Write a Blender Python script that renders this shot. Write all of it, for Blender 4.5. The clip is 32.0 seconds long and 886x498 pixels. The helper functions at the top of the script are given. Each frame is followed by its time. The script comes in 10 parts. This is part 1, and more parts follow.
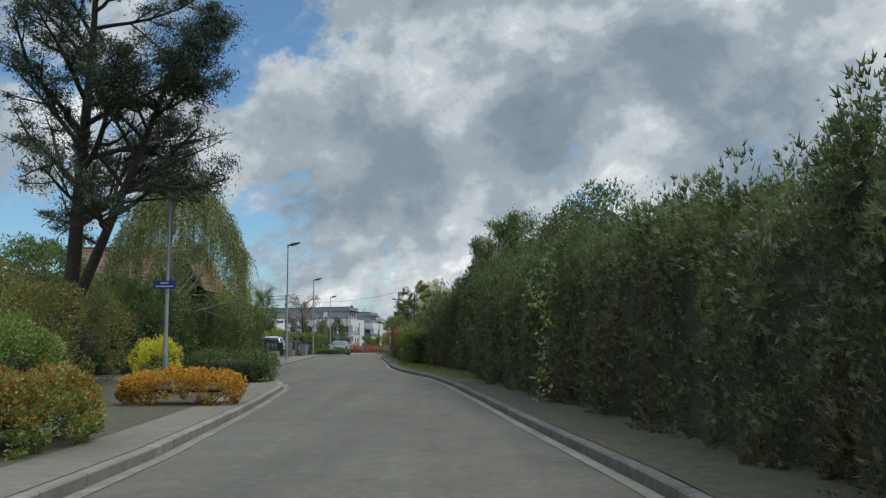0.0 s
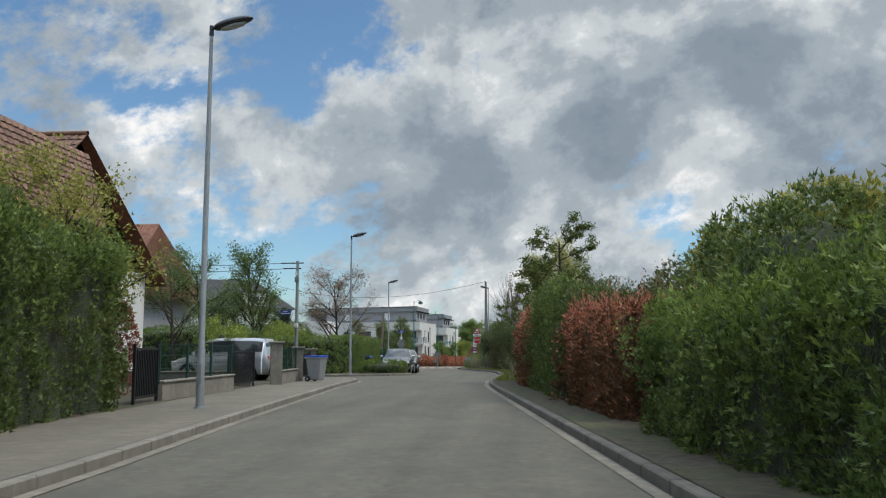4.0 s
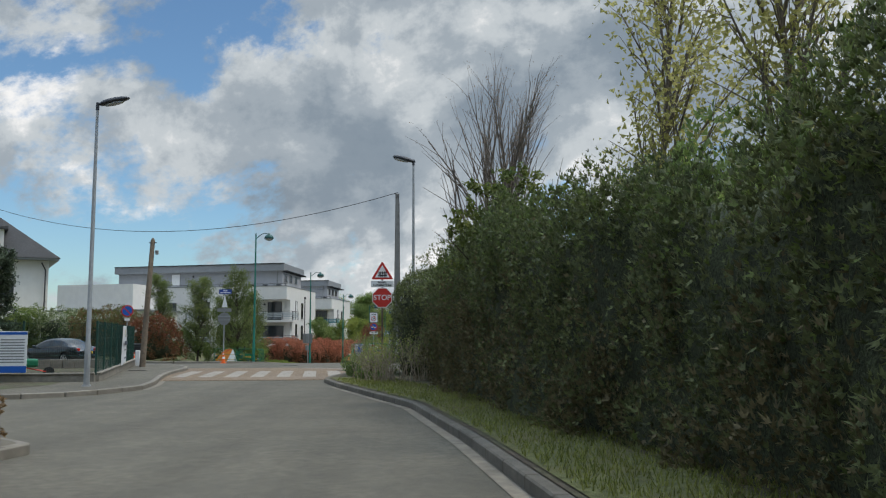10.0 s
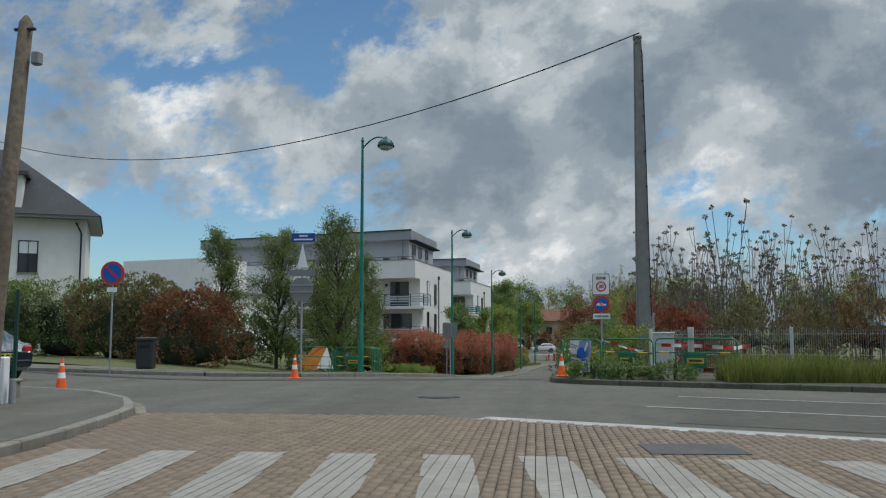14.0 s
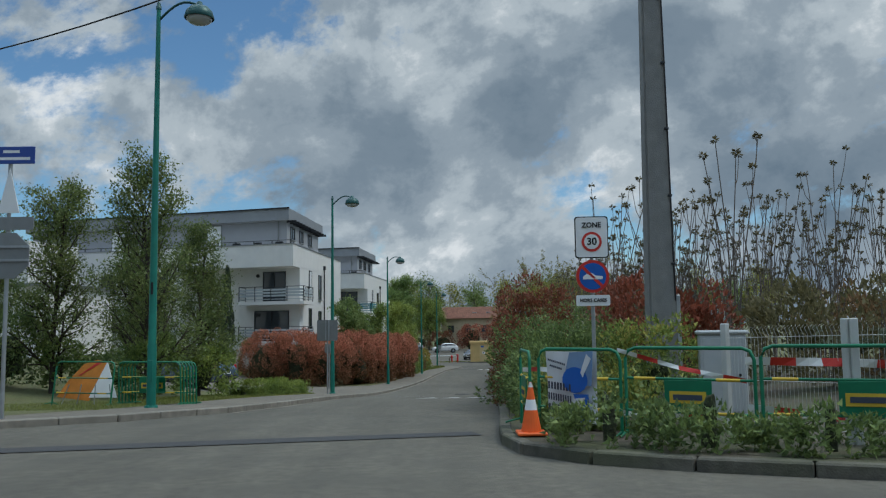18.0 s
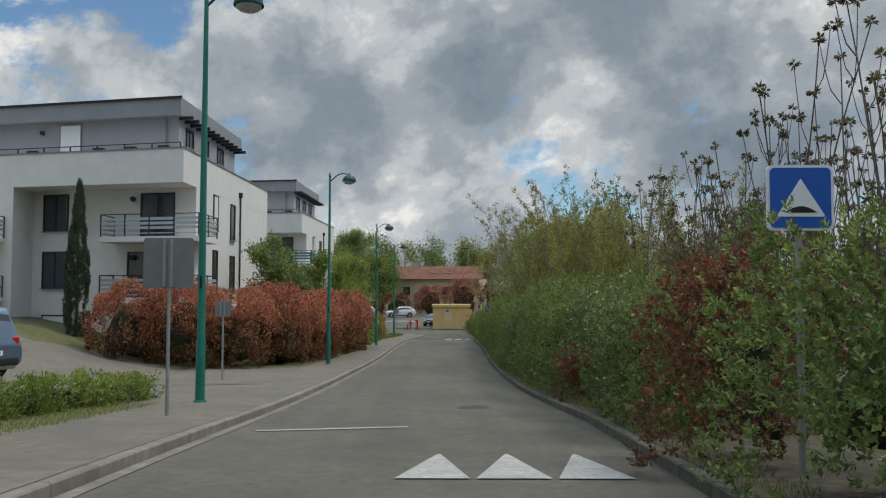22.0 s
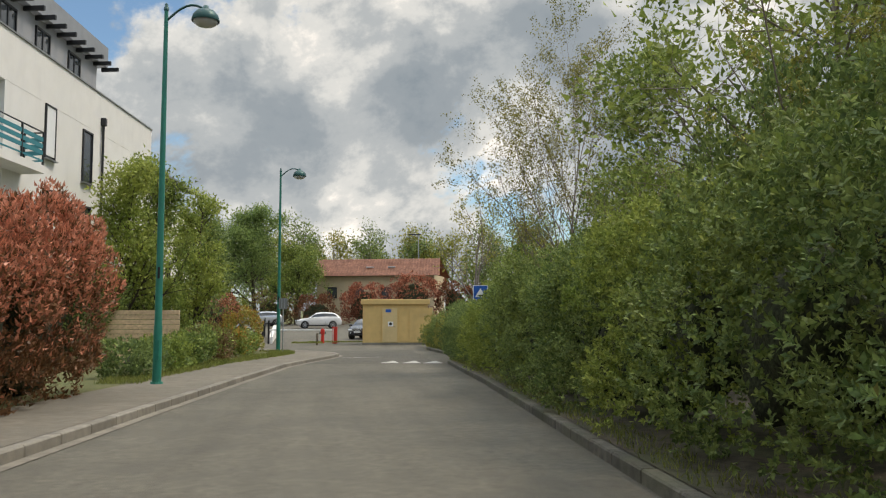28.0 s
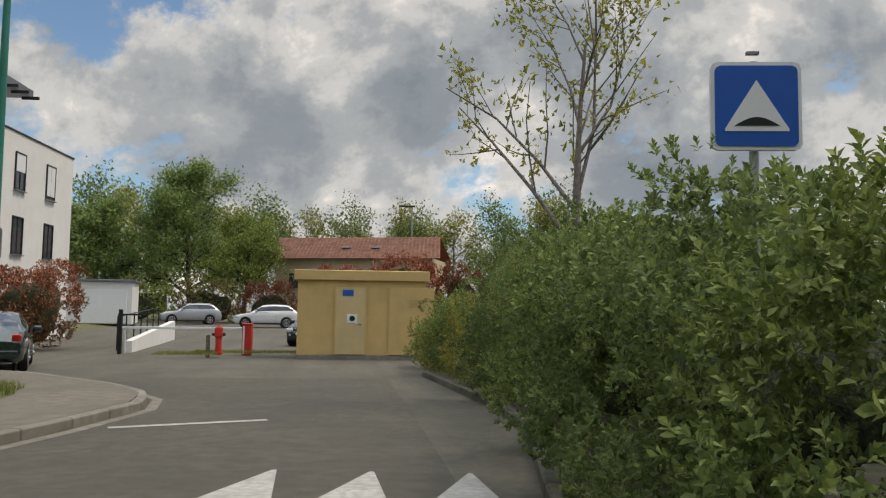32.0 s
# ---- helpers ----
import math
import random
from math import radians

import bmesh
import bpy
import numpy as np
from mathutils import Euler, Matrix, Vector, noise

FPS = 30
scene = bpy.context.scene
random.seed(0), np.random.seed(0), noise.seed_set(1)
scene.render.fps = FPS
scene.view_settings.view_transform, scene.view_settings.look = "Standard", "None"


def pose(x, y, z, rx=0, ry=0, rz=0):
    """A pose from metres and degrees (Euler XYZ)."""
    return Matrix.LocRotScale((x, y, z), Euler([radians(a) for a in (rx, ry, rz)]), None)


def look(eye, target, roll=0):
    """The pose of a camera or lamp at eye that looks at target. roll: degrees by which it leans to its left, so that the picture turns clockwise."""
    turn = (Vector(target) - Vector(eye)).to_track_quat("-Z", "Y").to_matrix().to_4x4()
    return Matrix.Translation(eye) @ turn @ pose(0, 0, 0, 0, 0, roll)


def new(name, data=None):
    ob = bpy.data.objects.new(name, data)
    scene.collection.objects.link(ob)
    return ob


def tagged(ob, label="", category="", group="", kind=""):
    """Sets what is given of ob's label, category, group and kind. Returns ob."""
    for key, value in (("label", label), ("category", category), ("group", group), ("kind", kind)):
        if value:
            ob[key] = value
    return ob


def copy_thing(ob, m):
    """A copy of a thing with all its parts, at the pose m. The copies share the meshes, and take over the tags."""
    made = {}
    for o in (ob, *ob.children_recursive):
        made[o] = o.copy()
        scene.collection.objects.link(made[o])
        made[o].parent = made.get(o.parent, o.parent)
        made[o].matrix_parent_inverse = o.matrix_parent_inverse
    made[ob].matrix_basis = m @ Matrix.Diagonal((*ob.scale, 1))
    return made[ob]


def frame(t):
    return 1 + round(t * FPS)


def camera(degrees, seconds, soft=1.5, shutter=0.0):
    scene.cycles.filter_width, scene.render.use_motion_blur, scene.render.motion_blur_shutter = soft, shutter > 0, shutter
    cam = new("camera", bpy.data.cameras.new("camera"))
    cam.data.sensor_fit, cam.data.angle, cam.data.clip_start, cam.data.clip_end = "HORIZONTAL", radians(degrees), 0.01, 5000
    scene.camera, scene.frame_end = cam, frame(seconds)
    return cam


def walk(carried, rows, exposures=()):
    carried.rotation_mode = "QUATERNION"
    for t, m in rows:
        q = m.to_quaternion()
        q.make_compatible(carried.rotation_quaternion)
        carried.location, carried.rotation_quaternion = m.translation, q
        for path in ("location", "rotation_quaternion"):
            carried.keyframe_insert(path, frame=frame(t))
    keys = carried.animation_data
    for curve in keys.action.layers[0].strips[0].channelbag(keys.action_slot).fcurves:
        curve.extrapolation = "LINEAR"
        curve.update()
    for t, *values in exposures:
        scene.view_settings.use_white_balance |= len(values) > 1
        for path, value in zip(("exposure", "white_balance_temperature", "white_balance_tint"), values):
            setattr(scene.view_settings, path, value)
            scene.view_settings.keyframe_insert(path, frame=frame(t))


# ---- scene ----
EXPOSURES = [(0.0, 0.15, 6500, 8), (2.0, 0.25, 6750, 10), (3.5, 0.28, 6750, 10), (6.0, 0.05, 6250, 7), (9.0, 0.15, 6600, 10), (12.0, 0.25, 6700, 10), (13.0, 0.15, 6700, 10), (15.0, -0.1, 6250, 6),
             (18.0, -0.15, 6150, 6), (20.0, -0.1, 6300, 8), (22.0, 0.06, 6800, 11), (24.0, 0.08, 7100, 13), (25.0, 0.28, 7250, 13), (26.5, 0.3, 7400, 14), (28.0, 0.52, 7650, 13), (30.0, 0.52, 8050, 17), (31.0, 0.52, 7950, 16), (32.0, 0.22, 7600, 15)]
cam = camera(56.87, 32.0, soft=1.2)
PATH = [
    (0, (-0.000, -0.000, 1.306), (-0.035, 9.939, 2.412), -0.35),
    (0.5, (-0.170, 5.154, 1.266), (-0.194, 15.095, 2.351), -0.26),
    (1, (-0.500, 10.295, 1.214), (-0.486, 20.236, 2.300), 0.03),
    (1.5, (-0.980, 15.486, 1.148), (-1.172, 25.422, 2.265), 0.09),
    (2, (-1.641, 20.812, 1.142), (-2.151, 30.728, 2.328), 0.17),
    (2.5, (-2.477, 26.043, 1.158), (-3.223, 35.937, 2.403), 0.17),
    (3, (-3.333, 31.403, 1.180), (-4.195, 41.284, 2.454), -0.03),
    (3.5, (-4.175, 36.719, 1.200), (-5.047, 46.602, 2.454), -0.28),
    (5.5, (-6.539, 56.540, 1.214), (-7.245, 66.452, 2.337), 0.65),
    (6, (-6.942, 61.144, 1.204), (-7.522, 71.068, 2.289), 0.54),
    (6.5, (-7.241, 65.704, 1.166), (-7.724, 75.637, 2.219), 0.58),
    (7, (-7.532, 70.216, 1.140), (-7.877, 80.155, 2.189), 0.48),
    (7.5, (-7.691, 74.547, 1.113), (-7.851, 84.492, 2.155), 0.41),
    (8, (-7.754, 78.854, 1.089), (-7.681, 88.797, 2.150), 0.29),
    (8.5, (-7.690, 83.035, 1.059), (-7.420, 92.973, 2.135), 0.00),
    (9, (-7.583, 87.053, 1.020), (-7.184, 96.989, 2.070), 0.04),
    (9.5, (-7.538, 91.060, 0.976), (-7.122, 100.999, 2.000), -0.12),
    (10, (-7.620, 94.997, 0.944), (-7.236, 104.939, 1.956), -0.18),
    (10.5, (-7.899, 98.865, 0.912), (-7.895, 108.810, 1.961), -0.13),
    (11, (-8.357, 102.573, 0.845), (-8.747, 112.510, 1.895), -0.02),
    (11.5, (-8.968, 106.310, 0.782), (-9.680, 116.230, 1.819), 0.01),
    (12, (-9.617, 109.878, 0.731), (-10.553, 119.782, 1.742), -0.10),
    (12.5, (-10.285, 113.178, 0.665), (-11.353, 123.072, 1.652), -0.38),
    (13, (-10.973, 116.227, 0.620), (-12.097, 126.116, 1.592), -0.48),
    (13.5, (-11.454, 119.022, 0.617), (-12.604, 128.909, 1.572), -0.29),
    (14, (-11.912, 121.669, 0.612), (-13.031, 131.561, 1.561), -0.08),
    (14.5, (-12.158, 124.086, 0.606), (-12.786, 134.008, 1.679), 0.26),
    (15, (-12.191, 126.170, 0.629), (-12.303, 136.092, 1.871), 0.10),
    (15.5, (-12.112, 127.950, 0.628), (-11.843, 137.870, 1.863), -0.01),
    (17.5, (-12.187, 132.864, 0.615), (-11.604, 142.791, 1.670), -0.36),
    (18, (-12.354, 134.133, 0.578), (-12.242, 144.089, 1.508), -0.76),
    (18.5, (-12.605, 135.836, 0.574), (-12.957, 145.779, 1.588), -0.64),
    (19, (-12.947, 137.723, 0.573), (-13.629, 147.631, 1.740), -0.75),
    (19.5, (-13.244, 139.984, 0.564), (-14.025, 149.881, 1.767), -0.27),
    (20, (-13.465, 142.383, 0.548), (-14.165, 152.291, 1.708), -0.42),
    (20.5, (-13.538, 144.980, 0.488), (-13.826, 154.933, 1.417), -1.03),
    (21, (-13.490, 147.634, 0.335), (-13.361, 157.607, 1.053), -1.18),
    (21.5, (-13.301, 150.523, 0.157), (-12.838, 160.497, 0.707), -0.47),
    (22, (-13.089, 153.389, -0.010), (-12.374, 163.351, 0.492), 0.11),
    (22.5, (-12.901, 156.564, -0.216), (-12.024, 166.512, 0.294), 0.29),
    (23, (-12.744, 159.757, -0.400), (-11.719, 169.688, 0.170), 0.38),
    (23.5, (-12.536, 162.846, -0.582), (-11.476, 172.773, -0.001), 0.42),
    (24, (-12.293, 165.946, -0.840), (-11.096, 175.865, -0.421), 0.56),
    (24.5, (-11.996, 169.100, -1.086), (-10.773, 179.018, -0.737), 0.70),
    (25, (-11.724, 172.447, -1.320), (-10.488, 182.362, -0.917), 0.62),
    (25.5, (-11.405, 175.861, -1.543), (-10.166, 185.772, -1.056), 0.21),
    (27.5, (-10.250, 190.631, -2.256), (-8.853, 200.508, -1.562), -0.04),
    (28, (-9.841, 194.132, -2.362), (-8.435, 204.005, -1.614), 0.03),
    (28.5, (-9.430, 197.725, -2.468), (-8.019, 207.592, -1.662), -0.01),
    (29, (-8.973, 201.209, -2.551), (-7.574, 211.079, -1.763), -0.03),
    (29.5, (-8.620, 204.541, -2.650), (-7.166, 214.402, -1.843), 0.13),
    (30, (-8.196, 207.818, -2.736), (-6.737, 217.678, -1.936), 0.17),
    (30.5, (-7.769, 211.004, -2.809), (-6.310, 220.866, -2.024), 0.27),
    (31, (-7.383, 214.133, -2.880), (-5.926, 223.995, -2.103), 0.58),
    (31.5, (-7.025, 217.141, -2.943), (-5.566, 227.004, -2.169), 0.71),
    (32, (-6.757, 219.939, -3.031), (-5.291, 229.800, -2.245), 0.78),
]
walk(cam, [(t, look(e, q, r)) for t, e, q, r in PATH], EXPOSURES)



# ---- sky, sun ----
SUN_AZ = radians(92)      # from +y towards +x
SUN_EL = radians(60)
world = bpy.data.worlds.new("sky")
scene.world = world
world.use_nodes = True
wt = world.node_tree
wt.nodes.clear()


def wnode(kind, **kw):
    n = wt.nodes.new(kind)
    for k, v in kw.items():
        if k == "op":
            n.operation = v
        elif k == "clamp":
            n.use_clamp = v
        else:
            n.inputs[int(k[1:])].default_value = v
    return n


def wl(a, b):
    wt.links.new(a, b)


sky = wt.nodes.new("ShaderNodeTexSky")
sky.sky_type = "NISHITA"
sky.sun_disc = False
sky.sun_elevation = SUN_EL
sky.sun_rotation = SUN_AZ
sky.air_density, sky.dust_density, sky.ozone_density = 1.0, 0.6, 2.0
tc = wt.nodes.new("ShaderNodeTexCoord")
sep = wt.nodes.new("ShaderNodeSeparateXYZ")
wl(tc.outputs["Generated"], sep.inputs[0])


def wnoise(scale, detail, rough, dist, offset, stretch, tilt):
    """Cloud noise whose streaks rise to the right by the tilt, in degrees."""
    mp = wt.nodes.new("ShaderNodeMapping")
    mp.vector_type = "TEXTURE"
    mp.inputs["Location"].default_value = offset
    mp.inputs["Rotation"].default_value = (0, -radians(tilt), 0)
    mp.inputs["Scale"].default_value = stretch
    wl(tc.outputs["Generated"], mp.inputs[0])
    n = wt.nodes.new("ShaderNodeTexNoise")
    n.inputs["Scale"].default_value = scale
    n.inputs["Detail"].default_value = detail
    n.inputs["Roughness"].default_value = rough
    n.inputs["Distortion"].default_value = dist
    wl(mp.outputs[0], n.inputs["Vector"])
    return n.outputs["Fac"]


def wbanks(src, banks):
    """Shifts a cloud noise up or down round some directions of the sky: (direction, reach, amount)."""
    for d, reach, amount in banks:
        vd = wt.nodes.new("ShaderNodeVectorMath"); vd.operation = "DISTANCE"
        wl(tc.outputs["Generated"], vd.inputs[0]); vd.inputs[1].default_value = Vector(d).normalized()
        mr = wt.nodes.new("ShaderNodeMapRange"); mr.interpolation_type = "SMOOTHSTEP"
        mr.inputs[1].default_value, mr.inputs[2].default_value, mr.inputs[3].default_value, mr.inputs[4].default_value = 0.0, reach, amount, 0.0
        wl(vd.outputs["Value"], mr.inputs[0])
        ad = wt.nodes.new("ShaderNodeMath"); ad.operation = "ADD"
        wl(src, ad.inputs[0]); wl(mr.outputs[0], ad.inputs[1])
        src = ad.outputs[0]
    return src


def wramp(src, stops):
    r = wt.nodes.new("ShaderNodeValToRGB")
    el = r.color_ramp.elements
    while len(el) < len(stops):
        el.new(0.5)
    for e, (p, c) in zip(el, stops):
        e.position, e.color = p, (*c, 1)
    r.color_ramp.interpolation = "EASE"
    wl(src, r.inputs[0])
    return r.outputs[0]


def wmix(fac, a, b):
    m = wt.nodes.new("ShaderNodeMix")
    m.data_type = "RGBA"
    wl(fac, m.inputs[0]); wl(a, m.inputs[6]); wl(b, m.inputs[7])
    return m.outputs[2]


# where cloud hides the blue, and its grey bellies and white tops
cover = wbanks(wnoise(5.0, 11, 0.62, 0.1, (0.3, 1.4, 0.2), (1.2, 1, 0.8), 18), [((-0.48, 0.86, 0.14), 0.34, -0.10), ((-0.18, 0.92, 0.35), 0.2, -0.05), ((-0.28, 0.95, 0.10), 0.22, -0.05), ((0.16, 0.95, 0.25), 0.45, 0.09)])
thick = wbanks(wnoise(5.6, 11, 0.6, 0.12, (2.3, 7.2, 1.1), (1.2, 1, 0.95), 9), [((0.12, 0.95, 0.25), 0.36, 0.012), ((0.10, 0.92, 0.40), 0.24, -0.015), ((-0.15, 0.955, 0.25), 0.14, -0.015), ((-0.42, 0.85, 0.32), 0.34, 0.02)])
cover_f = wramp(cover, [(0.39, (0, 0, 0)), (0.48, (1, 1, 1))])
cloud_col = wramp(thick, [(0.34, (0.84, 0.85, 0.86)), (0.42, (0.50, 0.55, 0.59)), (0.50, (0.32, 0.375, 0.43)), (0.59, (0.22, 0.275, 0.335)), (0.72, (0.15, 0.205, 0.265))])
SKY_GAIN = 0.1
skyg = wt.nodes.new("ShaderNodeMix"); skyg.data_type = "RGBA"; skyg.blend_type = "MULTIPLY"
skyg.inputs[0].default_value = 1.0
wl(sky.outputs[0], skyg.inputs[6]); skyg.inputs[7].default_value = (SKY_GAIN * 0.8, SKY_GAIN * 1.02, SKY_GAIN * 1.12, 1)
cl_gain = wt.nodes.new("ShaderNodeMix"); cl_gain.data_type = "RGBA"; cl_gain.blend_type = "MULTIPLY"
cl_gain.inputs[0].default_value = 1.0
wl(cloud_col, cl_gain.inputs[6]); cl_gain.inputs[7].default_value = (0.95, 0.95, 0.95, 1)
mixed = wmix(cover_f, skyg.outputs[2], cl_gain.outputs[2])
# a clouded sky is brightest overhead
lift = wnode("ShaderNodeMapRange")
lift.inputs[1].default_value, lift.inputs[2].default_value, lift.inputs[3].default_value, lift.inputs[4].default_value = 0.42, 0.9, 1.0, 3.9
wl(sep.outputs[2], lift.inputs[0])
bgn = wt.nodes.new("ShaderNodeBackground")
bgn.inputs[1].default_value = 1.0
wl(mixed, bgn.inputs[0])
wl(lift.outputs[0], bgn.inputs[1])
wout = wt.nodes.new("ShaderNodeOutputWorld")
wl(bgn.outputs[0], wout.inputs[0])

sun_data = bpy.data.lights.new("sun", "SUN")
sun_data.energy, sun_data.angle, sun_data.color = 1.45, radians(14.0), (1.0, 0.93, 0.82)
sun = new("sun", sun_data)
sdir = Vector((math.sin(SUN_AZ) * math.cos(SUN_EL), math.cos(SUN_AZ) * math.cos(SUN_EL), math.sin(SUN_EL)))
sun.matrix_world = look(sdir * 100, (0, 0, 0))


# ---- materials ----
def mat(name, base, rough=0.8, metal=0.0, var=0.15, scale=6.0, bump=0.0, bscale=60.0, island=0.0, tint=None, stain=0.0, spec=0.4, coat=0.0, random_ob=0.0):
    """A procedural surface: base colour with broad and fine variation, relief, and per-piece variation."""
    m = bpy.data.materials.new(name)
    m.use_nodes = True
    nt = m.node_tree
    b = nt.nodes["Principled BSDF"]
    b.inputs["Roughness"].default_value = rough
    b.inputs["Metallic"].default_value = metal
    b.inputs["Specular IOR Level"].default_value = spec
    b.inputs["Coat Weight"].default_value = coat
    L = nt.links.new
    co = nt.nodes.new("ShaderNodeNewGeometry")
    pos = co.outputs["Position"]
    n1 = nt.nodes.new("ShaderNodeTexNoise")
    n1.inputs["Scale"].default_value = scale
    n1.inputs["Detail"].default_value = 6
    L(pos, n1.inputs["Vector"])
    n2 = nt.nodes.new("ShaderNodeTexNoise")
    n2.inputs["Scale"].default_value = scale * 0.13
    n2.inputs["Detail"].default_value = 4
    L(pos, n2.inputs["Vector"])
    dark = tuple(c * (1 - var) for c in base)
    light = tuple(min(1, c * (1 + var)) for c in base)
    r1 = nt.nodes.new("ShaderNodeMix"); r1.data_type = "RGBA"
    r1.inputs[6].default_value = (*dark, 1); r1.inputs[7].default_value = (*light, 1)
    mr = nt.nodes.new("ShaderNodeMapRange")
    mr.inputs[1].default_value, mr.inputs[2].default_value = 0.32, 0.68
    L(n1.outputs["Fac"], mr.inputs[0]); L(mr.outputs[0], r1.inputs[0])
    col = r1.outputs[2]
    t2 = tint if tint else tuple(c * (1 - var * 1.3) for c in base)
    r2 = nt.nodes.new("ShaderNodeMix"); r2.data_type = "RGBA"
    mr2 = nt.nodes.new("ShaderNodeMapRange")
    mr2.inputs[1].default_value, mr2.inputs[2].default_value = 0.42, 0.66
    mr2.inputs[4].default_value = 0.75 if tint else 0.6
    L(n2.outputs["Fac"], mr2.inputs[0]); L(mr2.outputs[0], r2.inputs[0])
    L(col, r2.inputs[6]); r2.inputs[7].default_value = (*t2, 1)
    col = r2.outputs[2]
    if island or random_ob:
        hs = nt.nodes.new("ShaderNodeHueSaturation")
        mv = nt.nodes.new("ShaderNodeMapRange")
        amt = island or random_ob
        mv.inputs[3].default_value, mv.inputs[4].default_value = 1 - amt, 1 + amt
        if island:
            L(co.outputs["Random Per Island"], mv.inputs[0])
        else:
            oi = nt.nodes.new("ShaderNodeObjectInfo")
            L(oi.outputs["Random"], mv.inputs[0])
        L(mv.outputs[0], hs.inputs["Value"]); L(col, hs.inputs["Color"])
        col = hs.outputs[0]
    if stain:
        ns = nt.nodes.new("ShaderNodeTexNoise")
        ns.inputs["Scale"].default_value = 0.9
        ns.inputs["Detail"].default_value = 8
        ns.inputs["Roughness"].default_value = 0.7
        mp = nt.nodes.new("ShaderNodeMapping")
        mp.inputs["Scale"].default_value = (2.2, 2.2, 0.35)
        L(pos, mp.inputs[0]); L(mp.outputs[0], ns.inputs["Vector"])
        ms = nt.nodes.new("ShaderNodeMapRange")
        ms.inputs[1].default_value, ms.inputs[2].default_value, ms.inputs[4].default_value = 0.5, 0.75, stain
        L(ns.outputs["Fac"], ms.inputs[0])
        mx = nt.nodes.new("ShaderNodeMix"); mx.data_type = "RGBA"
        L(ms.outputs[0], mx.inputs[0]); L(col, mx.inputs[6])
        mx.inputs[7].default_value = (*(c * 0.55 for c in base), 1)
        col = mx.outputs[2]
    L(col, b.inputs["Base Color"])
    if bump:
        nb = nt.nodes.new("ShaderNodeTexNoise")
        nb.inputs["Scale"].default_value = bscale
        nb.inputs["Detail"].default_value = 4
        L(pos, nb.inputs["Vector"])
        bp = nt.nodes.new("ShaderNodeBump")
        bp.inputs["Strength"].default_value = bump
        bp.inputs["Distance"].default_value = 0.02
        L(nb.outputs["Fac"], bp.inputs["Height"]); L(bp.outputs[0], b.inputs["Normal"])
    return m


def leaf_mat(name, base, tip=None, island=0.24, trans=0.35, rough=0.55, tipz=None):
    """Foliage: varies leaf by leaf and in broad patches, lets some light through."""
    base = tuple(min(0.6, c * k) for c, k in zip(base, (2.35, 2.25, 1.95)))
    tip = tuple(min(0.7, c * k) for c, k in zip(tip, (2.0, 1.95, 1.8))) if tip else None
    m = bpy.data.materials.new(name)
    m.use_nodes = True
    nt = m.node_tree
    L = nt.links.new
    b = nt.nodes["Principled BSDF"]
    b.inputs["Roughness"].default_value = rough
    b.inputs["Specular IOR Level"].default_value = 0.3
    geo = nt.nodes.new("ShaderNodeNewGeometry")
    n2 = nt.nodes.new("ShaderNodeTexNoise")
    n2.inputs["Scale"].default_value = 0.7
    n2.inputs["Detail"].default_value = 5
    L(geo.outputs["Position"], n2.inputs["Vector"])
    add = nt.nodes.new("ShaderNodeMath"); add.operation = "MULTIPLY_ADD"
    n3 = nt.nodes.new("ShaderNodeTexNoise")
    n3.inputs["Scale"].default_value = 2.6
    n3.inputs["Detail"].default_value = 3
    L(geo.outputs["Position"], n3.inputs["Vector"])
    av = nt.nodes.new("ShaderNodeMath"); av.operation = "MULTIPLY_ADD"
    L(n3.outputs["Fac"], av.inputs[0]); av.inputs[1].default_value = 0.7
    ng = nt.nodes.new("ShaderNodeMath"); ng.operation = "SUBTRACT"
    L(n2.outputs["Fac"], ng.inputs[0]); ng.inputs[1].default_value = 0.35
    L(ng.outputs[0], av.inputs[2])
    L(geo.outputs["Random Per Island"], add.inputs[0]); add.inputs[1].default_value = 0.45
    L(av.outputs[0], add.inputs[2])
    mr = nt.nodes.new("ShaderNodeMapRange")
    mr.inputs[1].default_value, mr.inputs[2].default_value = 0.45, 1.0
    L(add.outputs[0], mr.inputs[0])
    mx = nt.nodes.new("ShaderNodeMix"); mx.data_type = "RGBA"
    mx.inputs[6].default_value = (*base, 1)
    mx.inputs[7].default_value = (*(tip or tuple(c * 1.5 for c in base)), 1)
    L(mr.outputs[0], mx.inputs[0])
    hs = nt.nodes.new("ShaderNodeHueSaturation")
    mv = nt.nodes.new("ShaderNodeMapRange")
    mv.inputs[3].default_value, mv.inputs[4].default_value = 1 - island, 1 + island
    L(geo.outputs["Random Per Island"], mv.inputs[0]); L(mv.outputs[0], hs.inputs["Value"]); L(mx.outputs[2], hs.inputs["Color"])
    n4 = nt.nodes.new("ShaderNodeTexNoise")
    n4.inputs["Scale"].default_value = 42
    n4.inputs["Detail"].default_value = 2
    L(geo.outputs["Position"], n4.inputs["Vector"])
    m4 = nt.nodes.new("ShaderNodeMapRange")
    m4.inputs[1].default_value, m4.inputs[2].default_value, m4.inputs[3].default_value, m4.inputs[4].default_value = 0.33, 0.67, 0.78, 1.22
    L(n4.outputs["Fac"], m4.inputs[0])
    vv = nt.nodes.new("ShaderNodeMath"); vv.operation = "MULTIPLY"
    L(mv.outputs[0], vv.inputs[0]); L(m4.outputs[0], vv.inputs[1])
    L(vv.outputs[0], hs.inputs["Value"])
    L(hs.outputs[0], b.inputs["Base Color"])
    tr = nt.nodes.new("ShaderNodeBsdfTranslucent")
    L(hs.outputs[0], tr.inputs[0])
